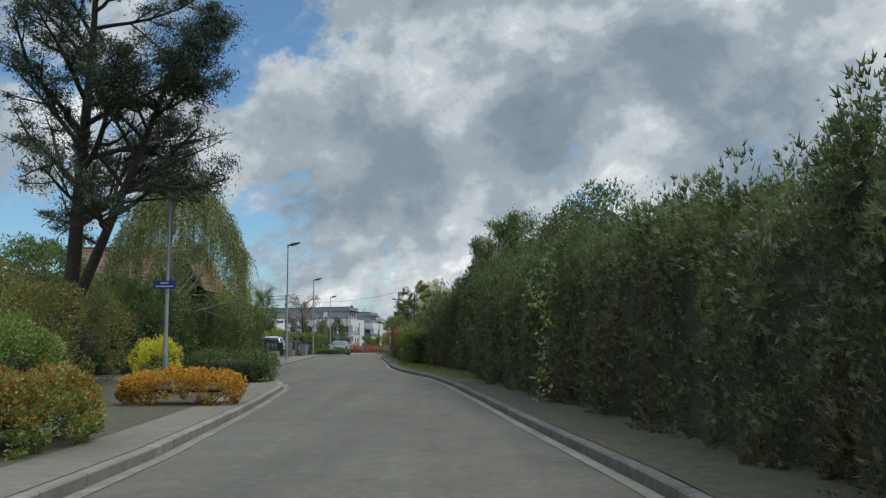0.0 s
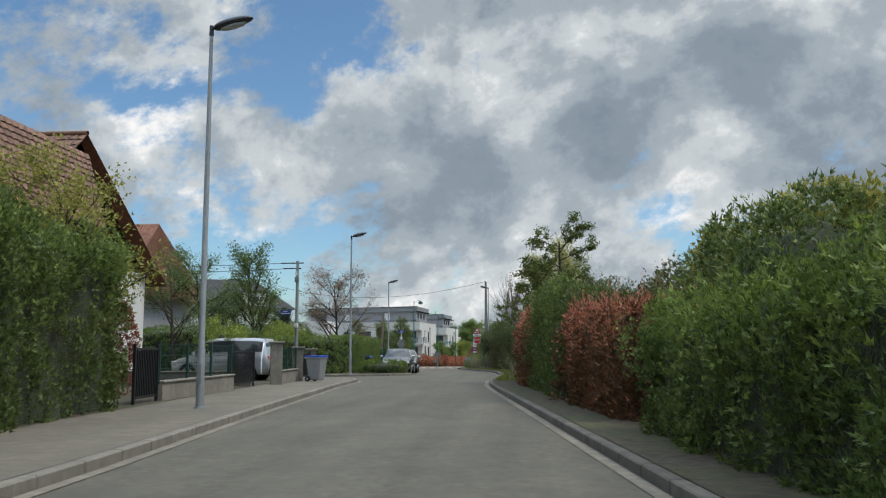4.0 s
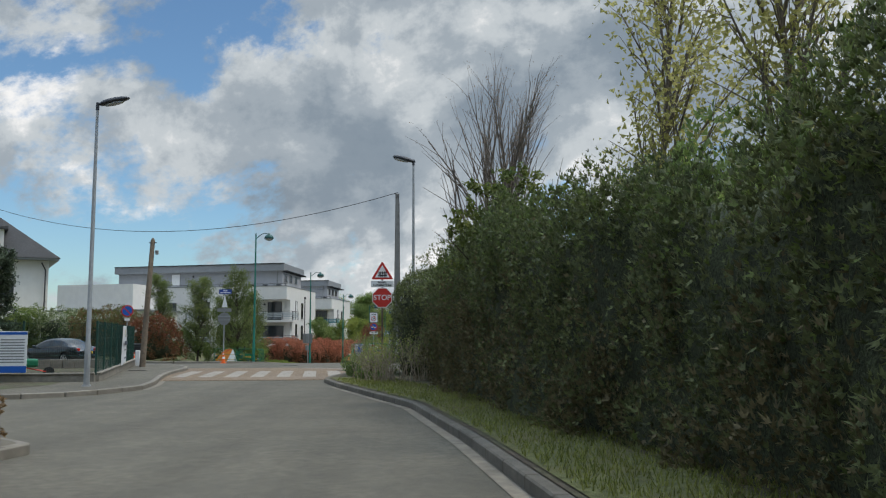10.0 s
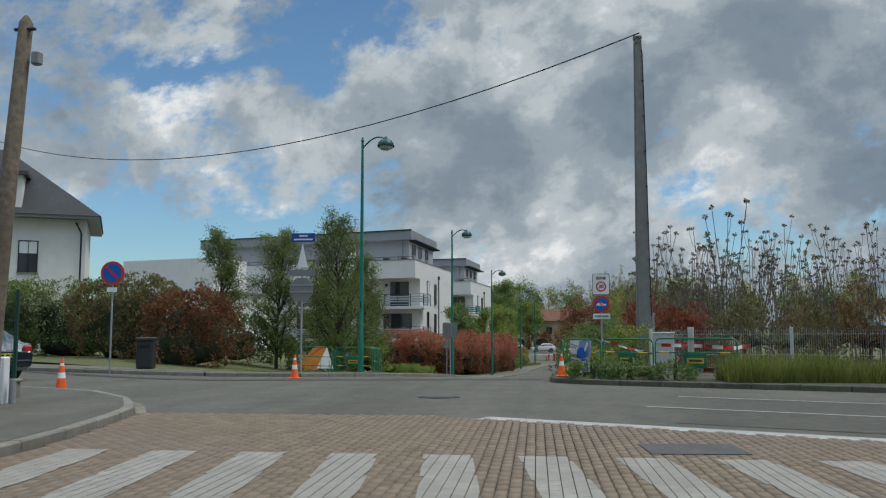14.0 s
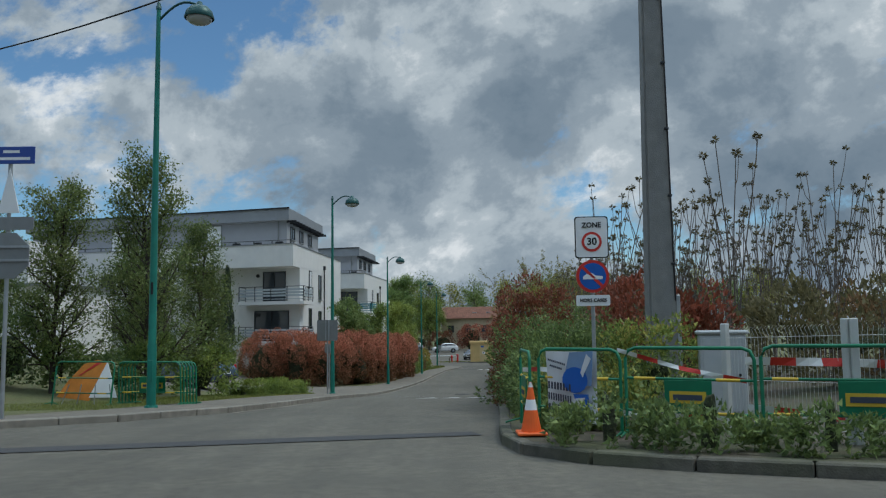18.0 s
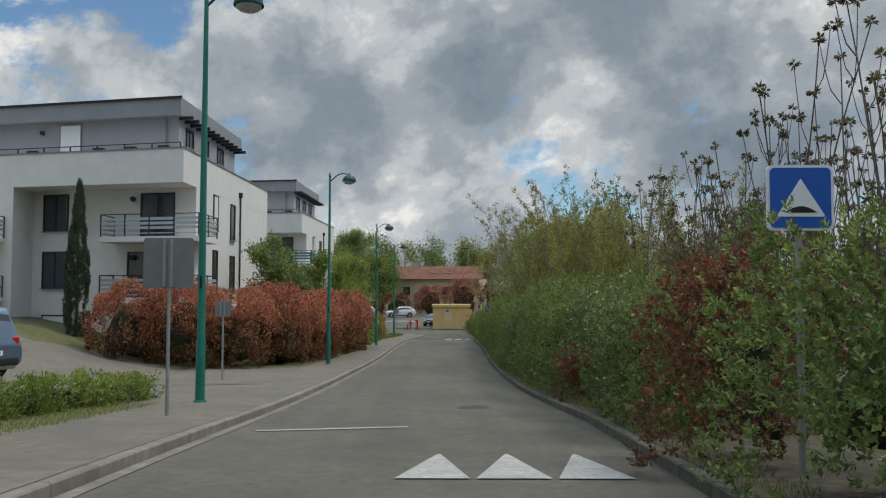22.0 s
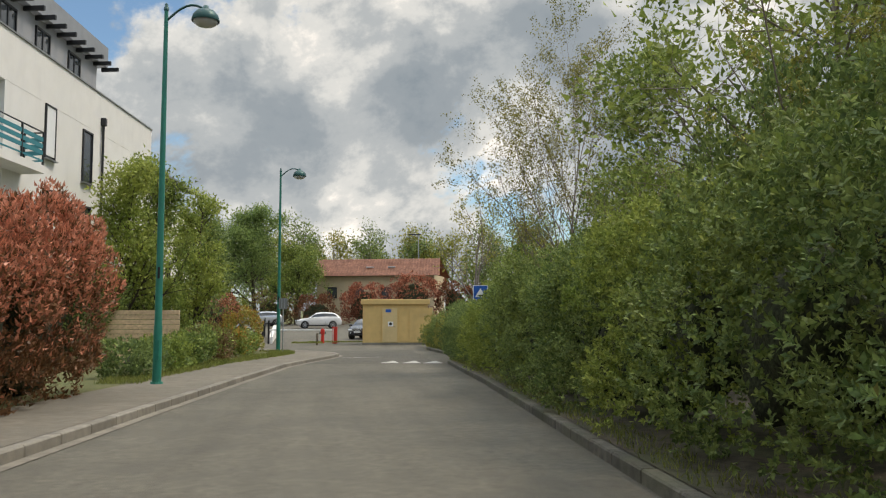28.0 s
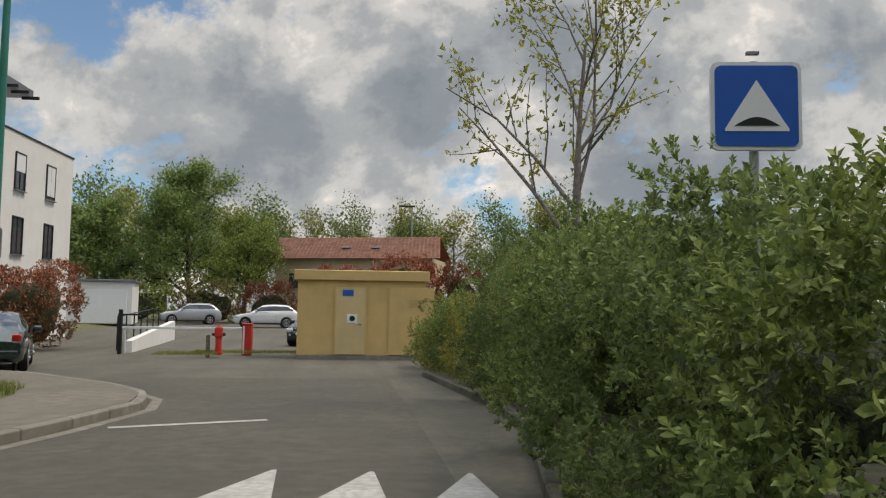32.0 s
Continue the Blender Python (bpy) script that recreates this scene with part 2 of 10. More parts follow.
    ms = nt.nodes.new("ShaderNodeMixShader")
    ms.inputs[0].default_value = trans
    L(b.outputs[0], ms.inputs[1]); L(tr.outputs[0], ms.inputs[2])
    L(ms.outputs[0], nt.nodes["Material Output"].inputs[0])
    return m


def glass_mat(name, tint=(0.05, 0.06, 0.07), rough=0.05):
    return mat(name, tint, rough, 0.0, 0.05, 2.0, spec=0.55, coat=0.15)



def wear_along(m, amount):
    """Adds long, faint wheel-worn streaks along the street to a road surface."""
    nt = m.node_tree
    b = nt.nodes["Principled BSDF"]
    src = b.inputs["Base Color"].links[0].from_socket
    geo = nt.nodes.new("ShaderNodeNewGeometry")
    col = src
    for scale, k in (((1.5, 0.07, 1.0), amount), ((0.35, 0.2, 1.0), amount * 0.8), ((7.0, 5.0, 1.0), amount * 0.5)):
        mp = nt.nodes.new("ShaderNodeMapping")
        mp.inputs["Scale"].default_value = scale
        nt.links.new(geo.outputs["Position"], mp.inputs[0])
        n = nt.nodes.new("ShaderNodeTexNoise")
        n.inputs["Scale"].default_value = 1.0
        n.inputs["Detail"].default_value = 6
        nt.links.new(mp.outputs[0], n.inputs["Vector"])
        mr = nt.nodes.new("ShaderNodeMapRange")
        mr.inputs[1].default_value, mr.inputs[2].default_value, mr.inputs[3].default_value, mr.inputs[4].default_value = 0.3, 0.7, 1 - k, 1 + k
        nt.links.new(n.outputs["Fac"], mr.inputs[0])
        hs = nt.nodes.new("ShaderNodeHueSaturation")
        nt.links.new(mr.outputs[0], hs.inputs["Value"])
        nt.links.new(col, hs.inputs["Color"])
        col = hs.outputs[0]
    nt.links.new(col, b.inputs["Base Color"])
    return m


M = {
    "asphalt": wear_along(mat("asphalt", (0.115, 0.106, 0.083), 0.9, var=0.16, scale=9, bump=0.5, bscale=150, tint=(0.094, 0.088, 0.07), stain=0.1), 0.13),
    "asphalt_mid": mat("asphalt_hump", (0.088, 0.081, 0.064), 0.9, var=0.2, scale=6, bump=0.5, bscale=150, tint=(0.07, 0.066, 0.054)),
    "gutter": mat("gutter_concrete", (0.205, 0.182, 0.145), 0.92, var=0.25, scale=5, bump=0.3, bscale=60, stain=0.5),
    "asphalt_dark": mat("asphalt_dark", (0.055, 0.055, 0.055), 0.88, var=0.12, scale=7, bump=0.4, bscale=150),
    "pavement": mat("pavement", (0.165, 0.146, 0.114), 0.92, var=0.18, scale=5, bump=0.4, bscale=120, tint=(0.125, 0.115, 0.092), stain=0.25),
    "concrete": mat("concrete", (0.215, 0.198, 0.165), 0.9, var=0.18, scale=6, bump=0.3, bscale=60, stain=0.5, random_ob=0.12),
    "kerb_dirty": mat("kerb_mossy", (0.105, 0.098, 0.08), 0.95, var=0.3, scale=7, bump=0.5, bscale=50, stain=0.6, random_ob=0.18, tint=(0.08, 0.085, 0.05)),
    "kerb_grey": mat("kerb_grey", (0.135, 0.125, 0.105), 0.94, var=0.22, scale=6, bump=0.4, bscale=60, stain=0.5, random_ob=0.14),
    "concrete_pole": mat("concrete_pole", (0.22, 0.22, 0.21), 0.9, var=0.12, scale=5, bump=0.3, bscale=50, stain=0.4),
    "paint_white": mat("road_paint", (0.40, 0.39, 0.36), 0.85, var=0.22, scale=14, bump=0.3, bscale=150, stain=0.6),
    "brick_road": mat("brick_road", (0.2, 0.15, 0.102), 0.9, var=0.12, scale=3, bump=0.3, bscale=90, random_ob=0.11, tint=(0.19, 0.145, 0.108)),
    "soil": mat("soil", (0.075, 0.062, 0.045), 1.0, var=0.4, scale=7, bump=0.8, bscale=30, tint=(0.07, 0.085, 0.035)),
    "grass_ground": mat("grass_ground", (0.105, 0.115, 0.045), 1.0, var=0.35, scale=9, bump=0.8, bscale=50, tint=(0.12, 0.11, 0.05)),
    # fillers inside foliage: the dark colour stands in for shade between leaves
    "core": mat("hedge_shade_core", (0.05, 0.06, 0.03), 1.0, var=0.7, scale=26, bump=1.0, bscale=30, tint=(0.02, 0.024, 0.013)),
    "conifer_shade_core": mat("conifer_shade_core", (0.05, 0.062, 0.032), 1.0, var=0.85, scale=34, bump=1.0, bscale=40, tint=(0.028, 0.034, 0.02)),
    "bark": mat("bark", (0.07, 0.055, 0.045), 0.95, var=0.35, scale=14, bump=0.9, bscale=40),
    "bark_grey": mat("bark_grey", (0.2, 0.17, 0.145), 0.95, var=0.3, scale=14, bump=0.7, bscale=40),
    "bark_stem": mat("pruned_stem", (0.30, 0.255, 0.19), 0.95, var=0.3, scale=12, bump=0.6, bscale=40),
    "bark_pale": mat("bark_pale", (0.36, 0.34, 0.3), 0.95, var=0.3, scale=10, bump=0.6, bscale=40),
    "galv": mat("galvanised", (0.36, 0.38, 0.39), 0.5, 0.6, 0.1, 8, bump=0.05),
    "lamp_head": mat("lamp_head", (0.05, 0.055, 0.065), 0.45, 0.3, 0.1, 8),
    "green_paint": mat("green_paint", (0.012, 0.17, 0.125), 0.4, 0.1, 0.12, 5, spec=0.5),
    "green_fence": mat("green_fence", (0.016, 0.06, 0.045), 0.5, 0.1, 0.1, 5),
    "glass": glass_mat("glass_dark"),
    "wood": mat("wood_weathered", (0.17, 0.135, 0.1), 0.9, var=0.3, scale=12, bump=0.6, bscale=40),
    "wood_fence": mat("wood_fence", (0.66, 0.48, 0.31), 0.85, var=0.2, scale=10, bump=0.3, bscale=60, random_ob=0.15),
    "white_wall": mat("white_render", (0.72, 0.71, 0.68), 0.92, var=0.04, scale=1.6, bump=0.25, bscale=160, stain=0.12),
    "grey_wall": mat("grey_render", (0.3, 0.31, 0.33), 0.85, var=0.05, scale=1.5, bump=0.2, bscale=120, stain=0.1),
    "grey_roof": mat("zinc_roof", (0.17, 0.18, 0.195), 0.5, 0.4, 0.08, 3),
    "fascia_grey": mat("fascia_grey", (0.27, 0.285, 0.305), 0.6, 0.2, 0.06, 2.5, stain=0.15),
    "dark_metal": mat("dark_metal", (0.035, 0.037, 0.04), 0.45, 0.5, 0.1, 6),
    "rubber": mat("rubber", (0.018, 0.018, 0.018), 0.85, var=0.15, scale=20),
    "yellow_wall": mat("yellow_render", (0.62, 0.43, 0.18), 0.9, var=0.07, scale=2.0, bump=0.25, bscale=120, stain=0.25),
    "yellow_door": mat("yellow_door", (0.62, 0.47, 0.24), 0.6, var=0.06, scale=3.0, stain=0.2),
    "tile_roof": mat("tile_roof", (0.25, 0.115, 0.075), 0.85, var=0.25, scale=8, bump=0.3, bscale=40, island=0.25),
    "tile_brown": mat("tile_brown", (0.205, 0.115, 0.078), 0.85, var=0.25, scale=8, bump=0.3, bscale=40, island=0.25),
    "dark_tile": mat("slate_roof", (0.06, 0.062, 0.066), 0.7, var=0.2, scale=8, bump=0.3, bscale=40, island=0.25),
    "red": mat("red_paint", (0.55, 0.035, 0.025), 0.45, var=0.08, scale=6, stain=0.15),
    "sign_white": mat("sign_white", (0.75, 0.76, 0.76), 0.4, var=0.03, scale=6),
    "sign_blue": mat("sign_blue", (0.012, 0.1, 0.42), 0.4, var=0.05, scale=6),
    "black": mat("black_paint", (0.012, 0.012, 0.013), 0.5, var=0.05, scale=6),
    "sign_back": mat("sign_back", (0.24, 0.25, 0.25), 0.5, 0.4, 0.08, 6),
    "orange": mat("orange_plastic", (0.8, 0.13, 0.02), 0.5, var=0.08, scale=8, stain=0.2),
    "plastic_grey": mat("bin_grey", (0.27, 0.28, 0.29), 0.5, var=0.06, scale=6, stain=0.15),
    "plastic_blue": mat("bin_lid_blue", (0.02, 0.09, 0.5), 0.45, var=0.06, scale=6),
    "thuja": leaf_mat("thuja", (0.039, 0.05, 0.026), (0.085, 0.1, 0.046)),
    "thuja_bright": leaf_mat("thuja_bright", (0.052, 0.085, 0.02), (0.125, 0.165, 0.04)),
    "laurel": leaf_mat("laurel", (0.058, 0.094, 0.035), (0.130, 0.174, 0.060), rough=0.42, trans=0.5),
    "photinia": leaf_mat("photinia", (0.075, 0.03, 0.02), (0.16, 0.05, 0.032), rough=0.4),
    "photinia_bright": leaf_mat("photinia_bright", (0.19, 0.08, 0.055), (0.33, 0.14, 0.095), rough=0.45),
    "photinia_old": leaf_mat("photinia_mature", (0.045, 0.03, 0.017), (0.11, 0.05, 0.028), rough=0.35),
    "orange_leaf": leaf_mat("spirea", (0.085, 0.07, 0.02), (0.22, 0.11, 0.025)),
    "shrub_green": leaf_mat("shrub_green", (0.054, 0.086, 0.025), (0.144, 0.178, 0.048)),
    "shrub_dark": leaf_mat("shrub_dark", (0.042, 0.067, 0.029), (0.096, 0.130, 0.048), trans=0.45),
    "spring_green": leaf_mat("spring_green", (0.08, 0.115, 0.026), (0.165, 0.19, 0.05), trans=0.45),
    "olive": leaf_mat("olive_leaf", (0.090, 0.102, 0.026), (0.192, 0.180, 0.048), trans=0.4),
    "mid_leaf": leaf_mat("fruit_leaf", (0.035, 0.065, 0.02), (0.09, 0.12, 0.035), trans=0.4),
    "pine": leaf_mat("pine_needles", (0.016, 0.026, 0.018), (0.04, 0.055, 0.033), trans=0.2),
    "birch": leaf_mat("birch_leaf", (0.07, 0.092, 0.032), (0.165, 0.18, 0.072), trans=0.45),
    "cherry": leaf_mat("cherry_leaf", (0.035, 0.055, 0.016), (0.085, 0.1, 0.03), trans=0.4),
    "bronze": leaf_mat("bronze_leaf", (0.06, 0.04, 0.022), (0.13, 0.085, 0.045), trans=0.4),
    "tuft": leaf_mat("tuft_leaf", (0.04, 0.042, 0.024), (0.09, 0.075, 0.045), trans=0.3),
    "blossom": leaf_mat("blossom", (0.09, 0.07, 0.055), (0.17, 0.135, 0.115), trans=0.4),
    "grass": leaf_mat("grass_blade", (0.055, 0.072, 0.018), (0.12, 0.13, 0.038), trans=0.4),
}


# ---- mesh helpers ----
def mesh_np(name, verts, faces, mats, smooth=False, face_mat=None):
    """A mesh from arrays: verts (n, 3), faces (m, k) all with the same corner count."""
    verts = np.asarray(verts, dtype=np.float32)
    faces = np.asarray(faces, dtype=np.int32)
    me = bpy.data.meshes.new(name)
    me.vertices.add(len(verts))
    me.vertices.foreach_set("co", verts.ravel())
    k = faces.shape[1]
    me.loops.add(faces.size)
    me.loops.foreach_set("vertex_index", faces.ravel())
    me.polygons.add(len(faces))
    me.polygons.foreach_set("loop_start", np.arange(0, faces.size, k, dtype=np.int32))
    me.polygons.foreach_set("loop_total", np.full(len(faces), k, dtype=np.int32))
    for m in (mats if isinstance(mats, (list, tuple)) else [mats]):
        me.materials.append(m)
    if face_mat is not None:
        me.polygons.foreach_set("material_index", np.asarray(face_mat, dtype=np.int32))
    if smooth:
        me.polygons.foreach_set("use_smooth", np.ones(len(faces), dtype=bool))
    me.update(calc_edges=True)
    return me


def thing(name, label, category, at=(0, 0, 0), turn=0.0, group="", kind=""):
    """An empty that stands at a thing's base; its parts hang under it."""
    e = new(name)
    e.empty_display_size = 0.2
    e.matrix_world = pose(at[0], at[1], at[2], 0, 0, turn)
    return tagged(e, label, category, group, kind)


def part(name, data, material=None, parent=None, label=""):
    """Links a bmesh or mesh as one mesh object under a thing or a part."""
    if isinstance(data, bmesh.types.BMesh):
        me = bpy.data.meshes.new(name)
        data.to_mesh(me)
        data.free()
        if material is not None:
            me.materials.append(material)
    else:
        me = data
    ob = new(name, me)
    if parent is not None:
        ob.parent = parent
    if label:
        ob["label"] = label
    return ob


def bm_box(sx, sy, sz, at=(0, 0, 0), bevel=0.0, turn=0.0, bm=None, seg=1):
    """A box of that size whose base centre is at 'at', edges bevelled."""
    out = bm or bmesh.new()
    r = bmesh.ops.create_cube(out, size=1.0)
    vs = r["verts"]
    m = pose(at[0], at[1], at[2] + sz / 2, 0, 0, turn) @ Matrix.Diagonal((sx, sy, sz, 1))
    bmesh.ops.transform(out, matrix=m, verts=vs)
    if bevel:
        es = list({e for v in vs for e in v.link_edges})
        bmesh.ops.bevel(out, geom=es, offset=bevel, segments=seg, affect="EDGES", profile=0.5)
    return out


def bm_cyl(r1, r2, h, at=(0, 0, 0), seg=16, bm=None, rot=None, bevel=0.0):
    out = bm or bmesh.new()
    r = bmesh.ops.create_cone(out, cap_ends=True, segments=seg, radius1=r1, radius2=r2, depth=h)
    m = Matrix.Translation(at) @ (rot or Matrix.Identity(4)) @ Matrix.Translation((0, 0, h / 2))
    bmesh.ops.transform(out, matrix=m, verts=r["verts"])
    return out


def bm_prism(outline, depth, bm=None, m=None):
    """Extrudes an (x, z) outline along y, from 0 to depth."""
    out = bm or bmesh.new()
    a = [out.verts.new((x, 0, z)) for x, z in outline]
    b = [out.verts.new((x, depth, z)) for x, z in outline]
    out.faces.new(a)
    out.faces.new(b[::-1])
    n = len(a)
    for i in range(n):
        out.faces.new((a[i], b[i], b[(i + 1) % n], a[(i + 1) % n]))
    if m is not None:
        bmesh.ops.transform(out, matrix=m, verts=a + b)
    bmesh.ops.recalc_face_normals(out, faces=out.faces)
    return out


def tubes(paths, sides=6):
    """Vertices and quads of many tapered tubes; a path is [(x, y, z, r), ...]."""
    V, F, base = [], [], 0
    ang = np.linspace(0, 2 * np.pi, sides, endpoint=False)
    for p in paths:
        p = np.asarray(p, float)
        d = np.gradient(p[:, :3], axis=0)
        d /= np.linalg.norm(d, axis=1)[:, None] + 1e-9
        ref = np.where(np.abs(d[:, 2:3]) > 0.9, np.array([[1.0, 0, 0]]), np.array([[0, 0, 1.0]]))
        a = np.cross(d, ref)
        a /= np.linalg.norm(a, axis=1)[:, None] + 1e-9
        b = np.cross(d, a)
        ring = p[:, None, :3] + p[:, None, 3:4] * (np.cos(ang)[None, :, None] * a[:, None] + np.sin(ang)[None, :, None] * b[:, None])
        n = len(p)
        V.append(ring.reshape(-1, 3))
        i = np.arange(n - 1)[:, None] * sides
        j = np.arange(sides)[None]
        q = np.stack([i + j, i + (j + 1) % sides, i + sides + (j + 1) % sides, i + sides + j], -1).reshape(-1, 4)
        F.append(q + base)
        base += n * sides
    return np.concatenate(V), np.concatenate(F)


def tube_mesh(name, paths, material, sides=6):
    v, f = tubes(paths, sides)
    return mesh_np(name, v, f, material, smooth=True)


# ---- the lie of the land ----
GROUND_Y = [-20, 0.0, 20.0, 40.0, 60.0, 80.0, 100.0, 115.0, 130.0, 145.0, 160.0, 175.0, 190.0, 205.0, 220.0, 245, 262, 285, 330]
GROUND_Z = [0.1, -0.0, -0.17, -0.074, -0.09, -0.216, -0.405, -0.666, -0.676, -0.798, -1.702, -2.798, -3.532, -3.963, -4.312, -4.62, -4.5, -4.15, -3.9]


def gz(x, y):
    """Height of the road level at a place: the street dips after the crossing, the cross street runs level."""
    y = np.asarray(y, float)
    x = np.asarray(x, float)
    s = sum(np.interp(y + o, GROUND_Y, GROUND_Z) for o in (-5, -2.5, 0, 2.5, 5)) / 5
    flat = np.maximum(s, -0.78 - 0.012 * np.maximum(y - 150, 0))
    w = np.clip((-x - 21) / 10, 0, 1)
    w2 = np.clip((x + 7) / 6, 0, 1) * np.clip((185 - y) / 30, 0, 1)
    w = np.maximum(w, w2)
    w = w * w * (3 - 2 * w)
    return s * (1 - w) + flat * w


def gzf(x, y):
    return float(gz(x, y))


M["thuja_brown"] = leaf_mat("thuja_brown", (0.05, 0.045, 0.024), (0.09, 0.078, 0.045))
M["young_tip"] = leaf_mat("young_brownish_tip", (0.07, 0.075, 0.022), (0.13, 0.12, 0.04), trans=0.4)
M["thuja_mid"] = leaf_mat("thuja_mid", (0.041, 0.063, 0.022), (0.088, 0.117, 0.037))
M["orange_tip"] = leaf_mat("spirea_tip", (0.40, 0.15, 0.02), (0.55, 0.19, 0.03))
M["yellow_leaf"] = leaf_mat("forsythia_leaf", (0.24, 0.22, 0.03), (0.42, 0.36, 0.05))
M["bin_green"] = mat("bin_green", (0.07, 0.095, 0.09), 0.5, 0.0, 0.08, 6, stain=0.15)
M["dark_bin"] = mat("bin_dark", (0.03, 0.033, 0.036), 0.5, 0.1, 0.1, 6)
M["yellow_plate"] = mat("yellow_plate", (0.6, 0.45, 0.05), 0.5, var=0.05)
M["dark_timber"] = mat("dark_timber", (0.022, 0.02, 0.018), 0.85, var=0.3, scale=10, bump=0.4, bscale=40)
M["brick_wall"] = mat("brick_wall", (0.26, 0.13, 0.08), 0.9, var=0.2, scale=10, bump=0.3, bscale=50)
M["cream_wall"] = mat("cream_render", (0.55, 0.45, 0.3), 0.9, var=0.06, scale=2, bump=0.2, bscale=120, stain=0.15)


# ---- ground, road, kerbs ----
HEDGE_R = [(2.1, -16), (2.0, 2), (1.8, 7.6), (1.3, 13.2), (0.8, 19.2), (0.1, 26), (-0.7, 31), (-1.7, 34.8), (-2.5, 38.9), (-3.0, 42.6), (-3.4, 47.3), (-4.3, 56), (-5.0, 63), (-5.6, 69), (-6.0, 74), (-6.15, 79), (-5.9, 84.5), (-5.9, 89), (-6.1, 94.5), (-6.5, 100), (-7.0, 106), (-7.7, 112), (-9.15, 117), (-10.0, 119.8), (-10.45, 122.3), (-10.3, 124.5), (-9.6, 127.3), (-8.2, 129.6), (-6.0, 131.0)]     # the line that the hedges follow
KERB_R = [(x + (0.17 if y < 122.2 else 0.0), y) for x, y in HEDGE_R]
KERB_L1 = [(-3.3, -16), (-3.4, 5), (-3.6, 10), (-4.3, 17.9), (-5.0, 24.9), (-5.6, 27.6), (-6.3, 28.5), (-9.0, 28.9), (-32, 29.2)]
KERB_L2 = [(-32, 36.7), (-14, 36.9), (-11.6, 37.4), (-10.4, 39.5), (-9.3, 43), (-9.25, 46), (-9.6, 51), (-10.3, 58.4), (-11.0, 66), (-11.6, 72), (-12.0, 78.5), (-12.6, 80.6), (-14, 81.4), (-32, 82.0)]
KERB_L3 = [(-32, 88.1), (-17.7, 88.3), (-14.5, 88.8), (-12.2, 90.1), (-11.4, 91.5), (-11.35, 93.1), (-11.7, 93.8), (-13.9, 94.0), (-14.2, 94.5), (-14.3, 103.2), (-13.8, 103.7), (-12.5, 104.0), (-12.15, 104.8), (-12.4, 105.6), (-14, 106.3), (-32, 107.0)]
KERB_L4 = [(-32, 114.6), (-17.6, 115.2), (-16.1, 116.4), (-15.35, 118.8), (-15.7, 121.2), (-16.5, 124.5), (-17.05, 127.3), (-17.45, 131), (-17.95, 133.4), (-18.9, 135.2), (-20.5, 136.9), (-24, 138.5), (-40, 145.2), (-60, 153.6)]
KERB_L5 = [(-22.4, 147.0), (-19.6, 147.4), (-18.0, 148.9), (-16.8, 151.5), (-16.25, 155), (-16.05, 158.6), (-15.85, 162.5), (-15.65, 166), (-15.1, 176), (-14.4, 187), (-13.3, 200), (-12.75, 208), (-12.1, 216), (-11.3, 223.5), (-10.6, 226.5), (-9.7, 230), (-9.3, 232.2), (-9.5, 233.8), (-10.4, 235.6), (-13, 239.0), (-17, 241.5), (-40, 243)]
KERB_R2 = [(14, 131.7), (-8.6, 141.25), (-9.9, 141.8), (-11.0, 142.5), (-11.45, 143.3), (-11.5, 144.4), (-11.2, 148), (-10.8, 154), (-10.55, 157.5), (-10.1, 162), (-9.6, 167), (-9.1, 177), (-8.4, 186), (-7.45, 197), (-6.5, 207), (-5.8, 215), (-5.2, 225), (-4.25, 229.5), (-4.05, 232.5), (-4.2, 240), (-3.4, 243.0), (-1, 243.6), (14, 244)]
STEP = 0.13


def kx(line):
    ys = [p[1] for p in line]
    xs = [p[0] for p in line]
    return lambda y: np.interp(y, ys, xs)


def near_x(y):
    return -12.6 + (133.7 - y) / 0.42


def far_x(y):
    return -11 + (142.2 - y) / 0.42


def strip(name, y0, y1, xa, xb, material, dz, cols=6, dy=0.5, jitter=0.0):
    """A sheet between two edges given as x at each y, laid dz above the road level."""
    ys = np.arange(y0, y1 + dy * 0.5, dy)
    a, b = xa(ys), xb(ys)
    u = np.linspace(0, 1, cols + 1)
    X = a[:, None] * (1 - u) + b[:, None] * u
    Y = np.repeat(ys[:, None], cols + 1, 1)
    Z = gz(X, Y) + (dz(X, Y) if callable(dz) else dz)
    if jitter:
        Z = Z + jitter * (np.sin(X * 1.7 + Y * 0.9) + np.sin(X * 3.1 - Y * 2.3))
    n = cols + 1
    i = np.arange(len(ys) - 1)[:, None] * n + np.arange(cols)[None]
    F = np.stack([i, i + 1, i + n + 1, i + n], -1).reshape(-1, 4)
    V = np.stack([X, Y, Z], -1).reshape(-1, 3)
    e = V[F]
    nz = np.cross(e[:, 1] - e[:, 0], e[:, 3] - e[:, 0])[:, 2]
    F[nz < 0] = F[nz < 0][:, ::-1]
    return mesh_np(name, V, F, material, smooth=True)


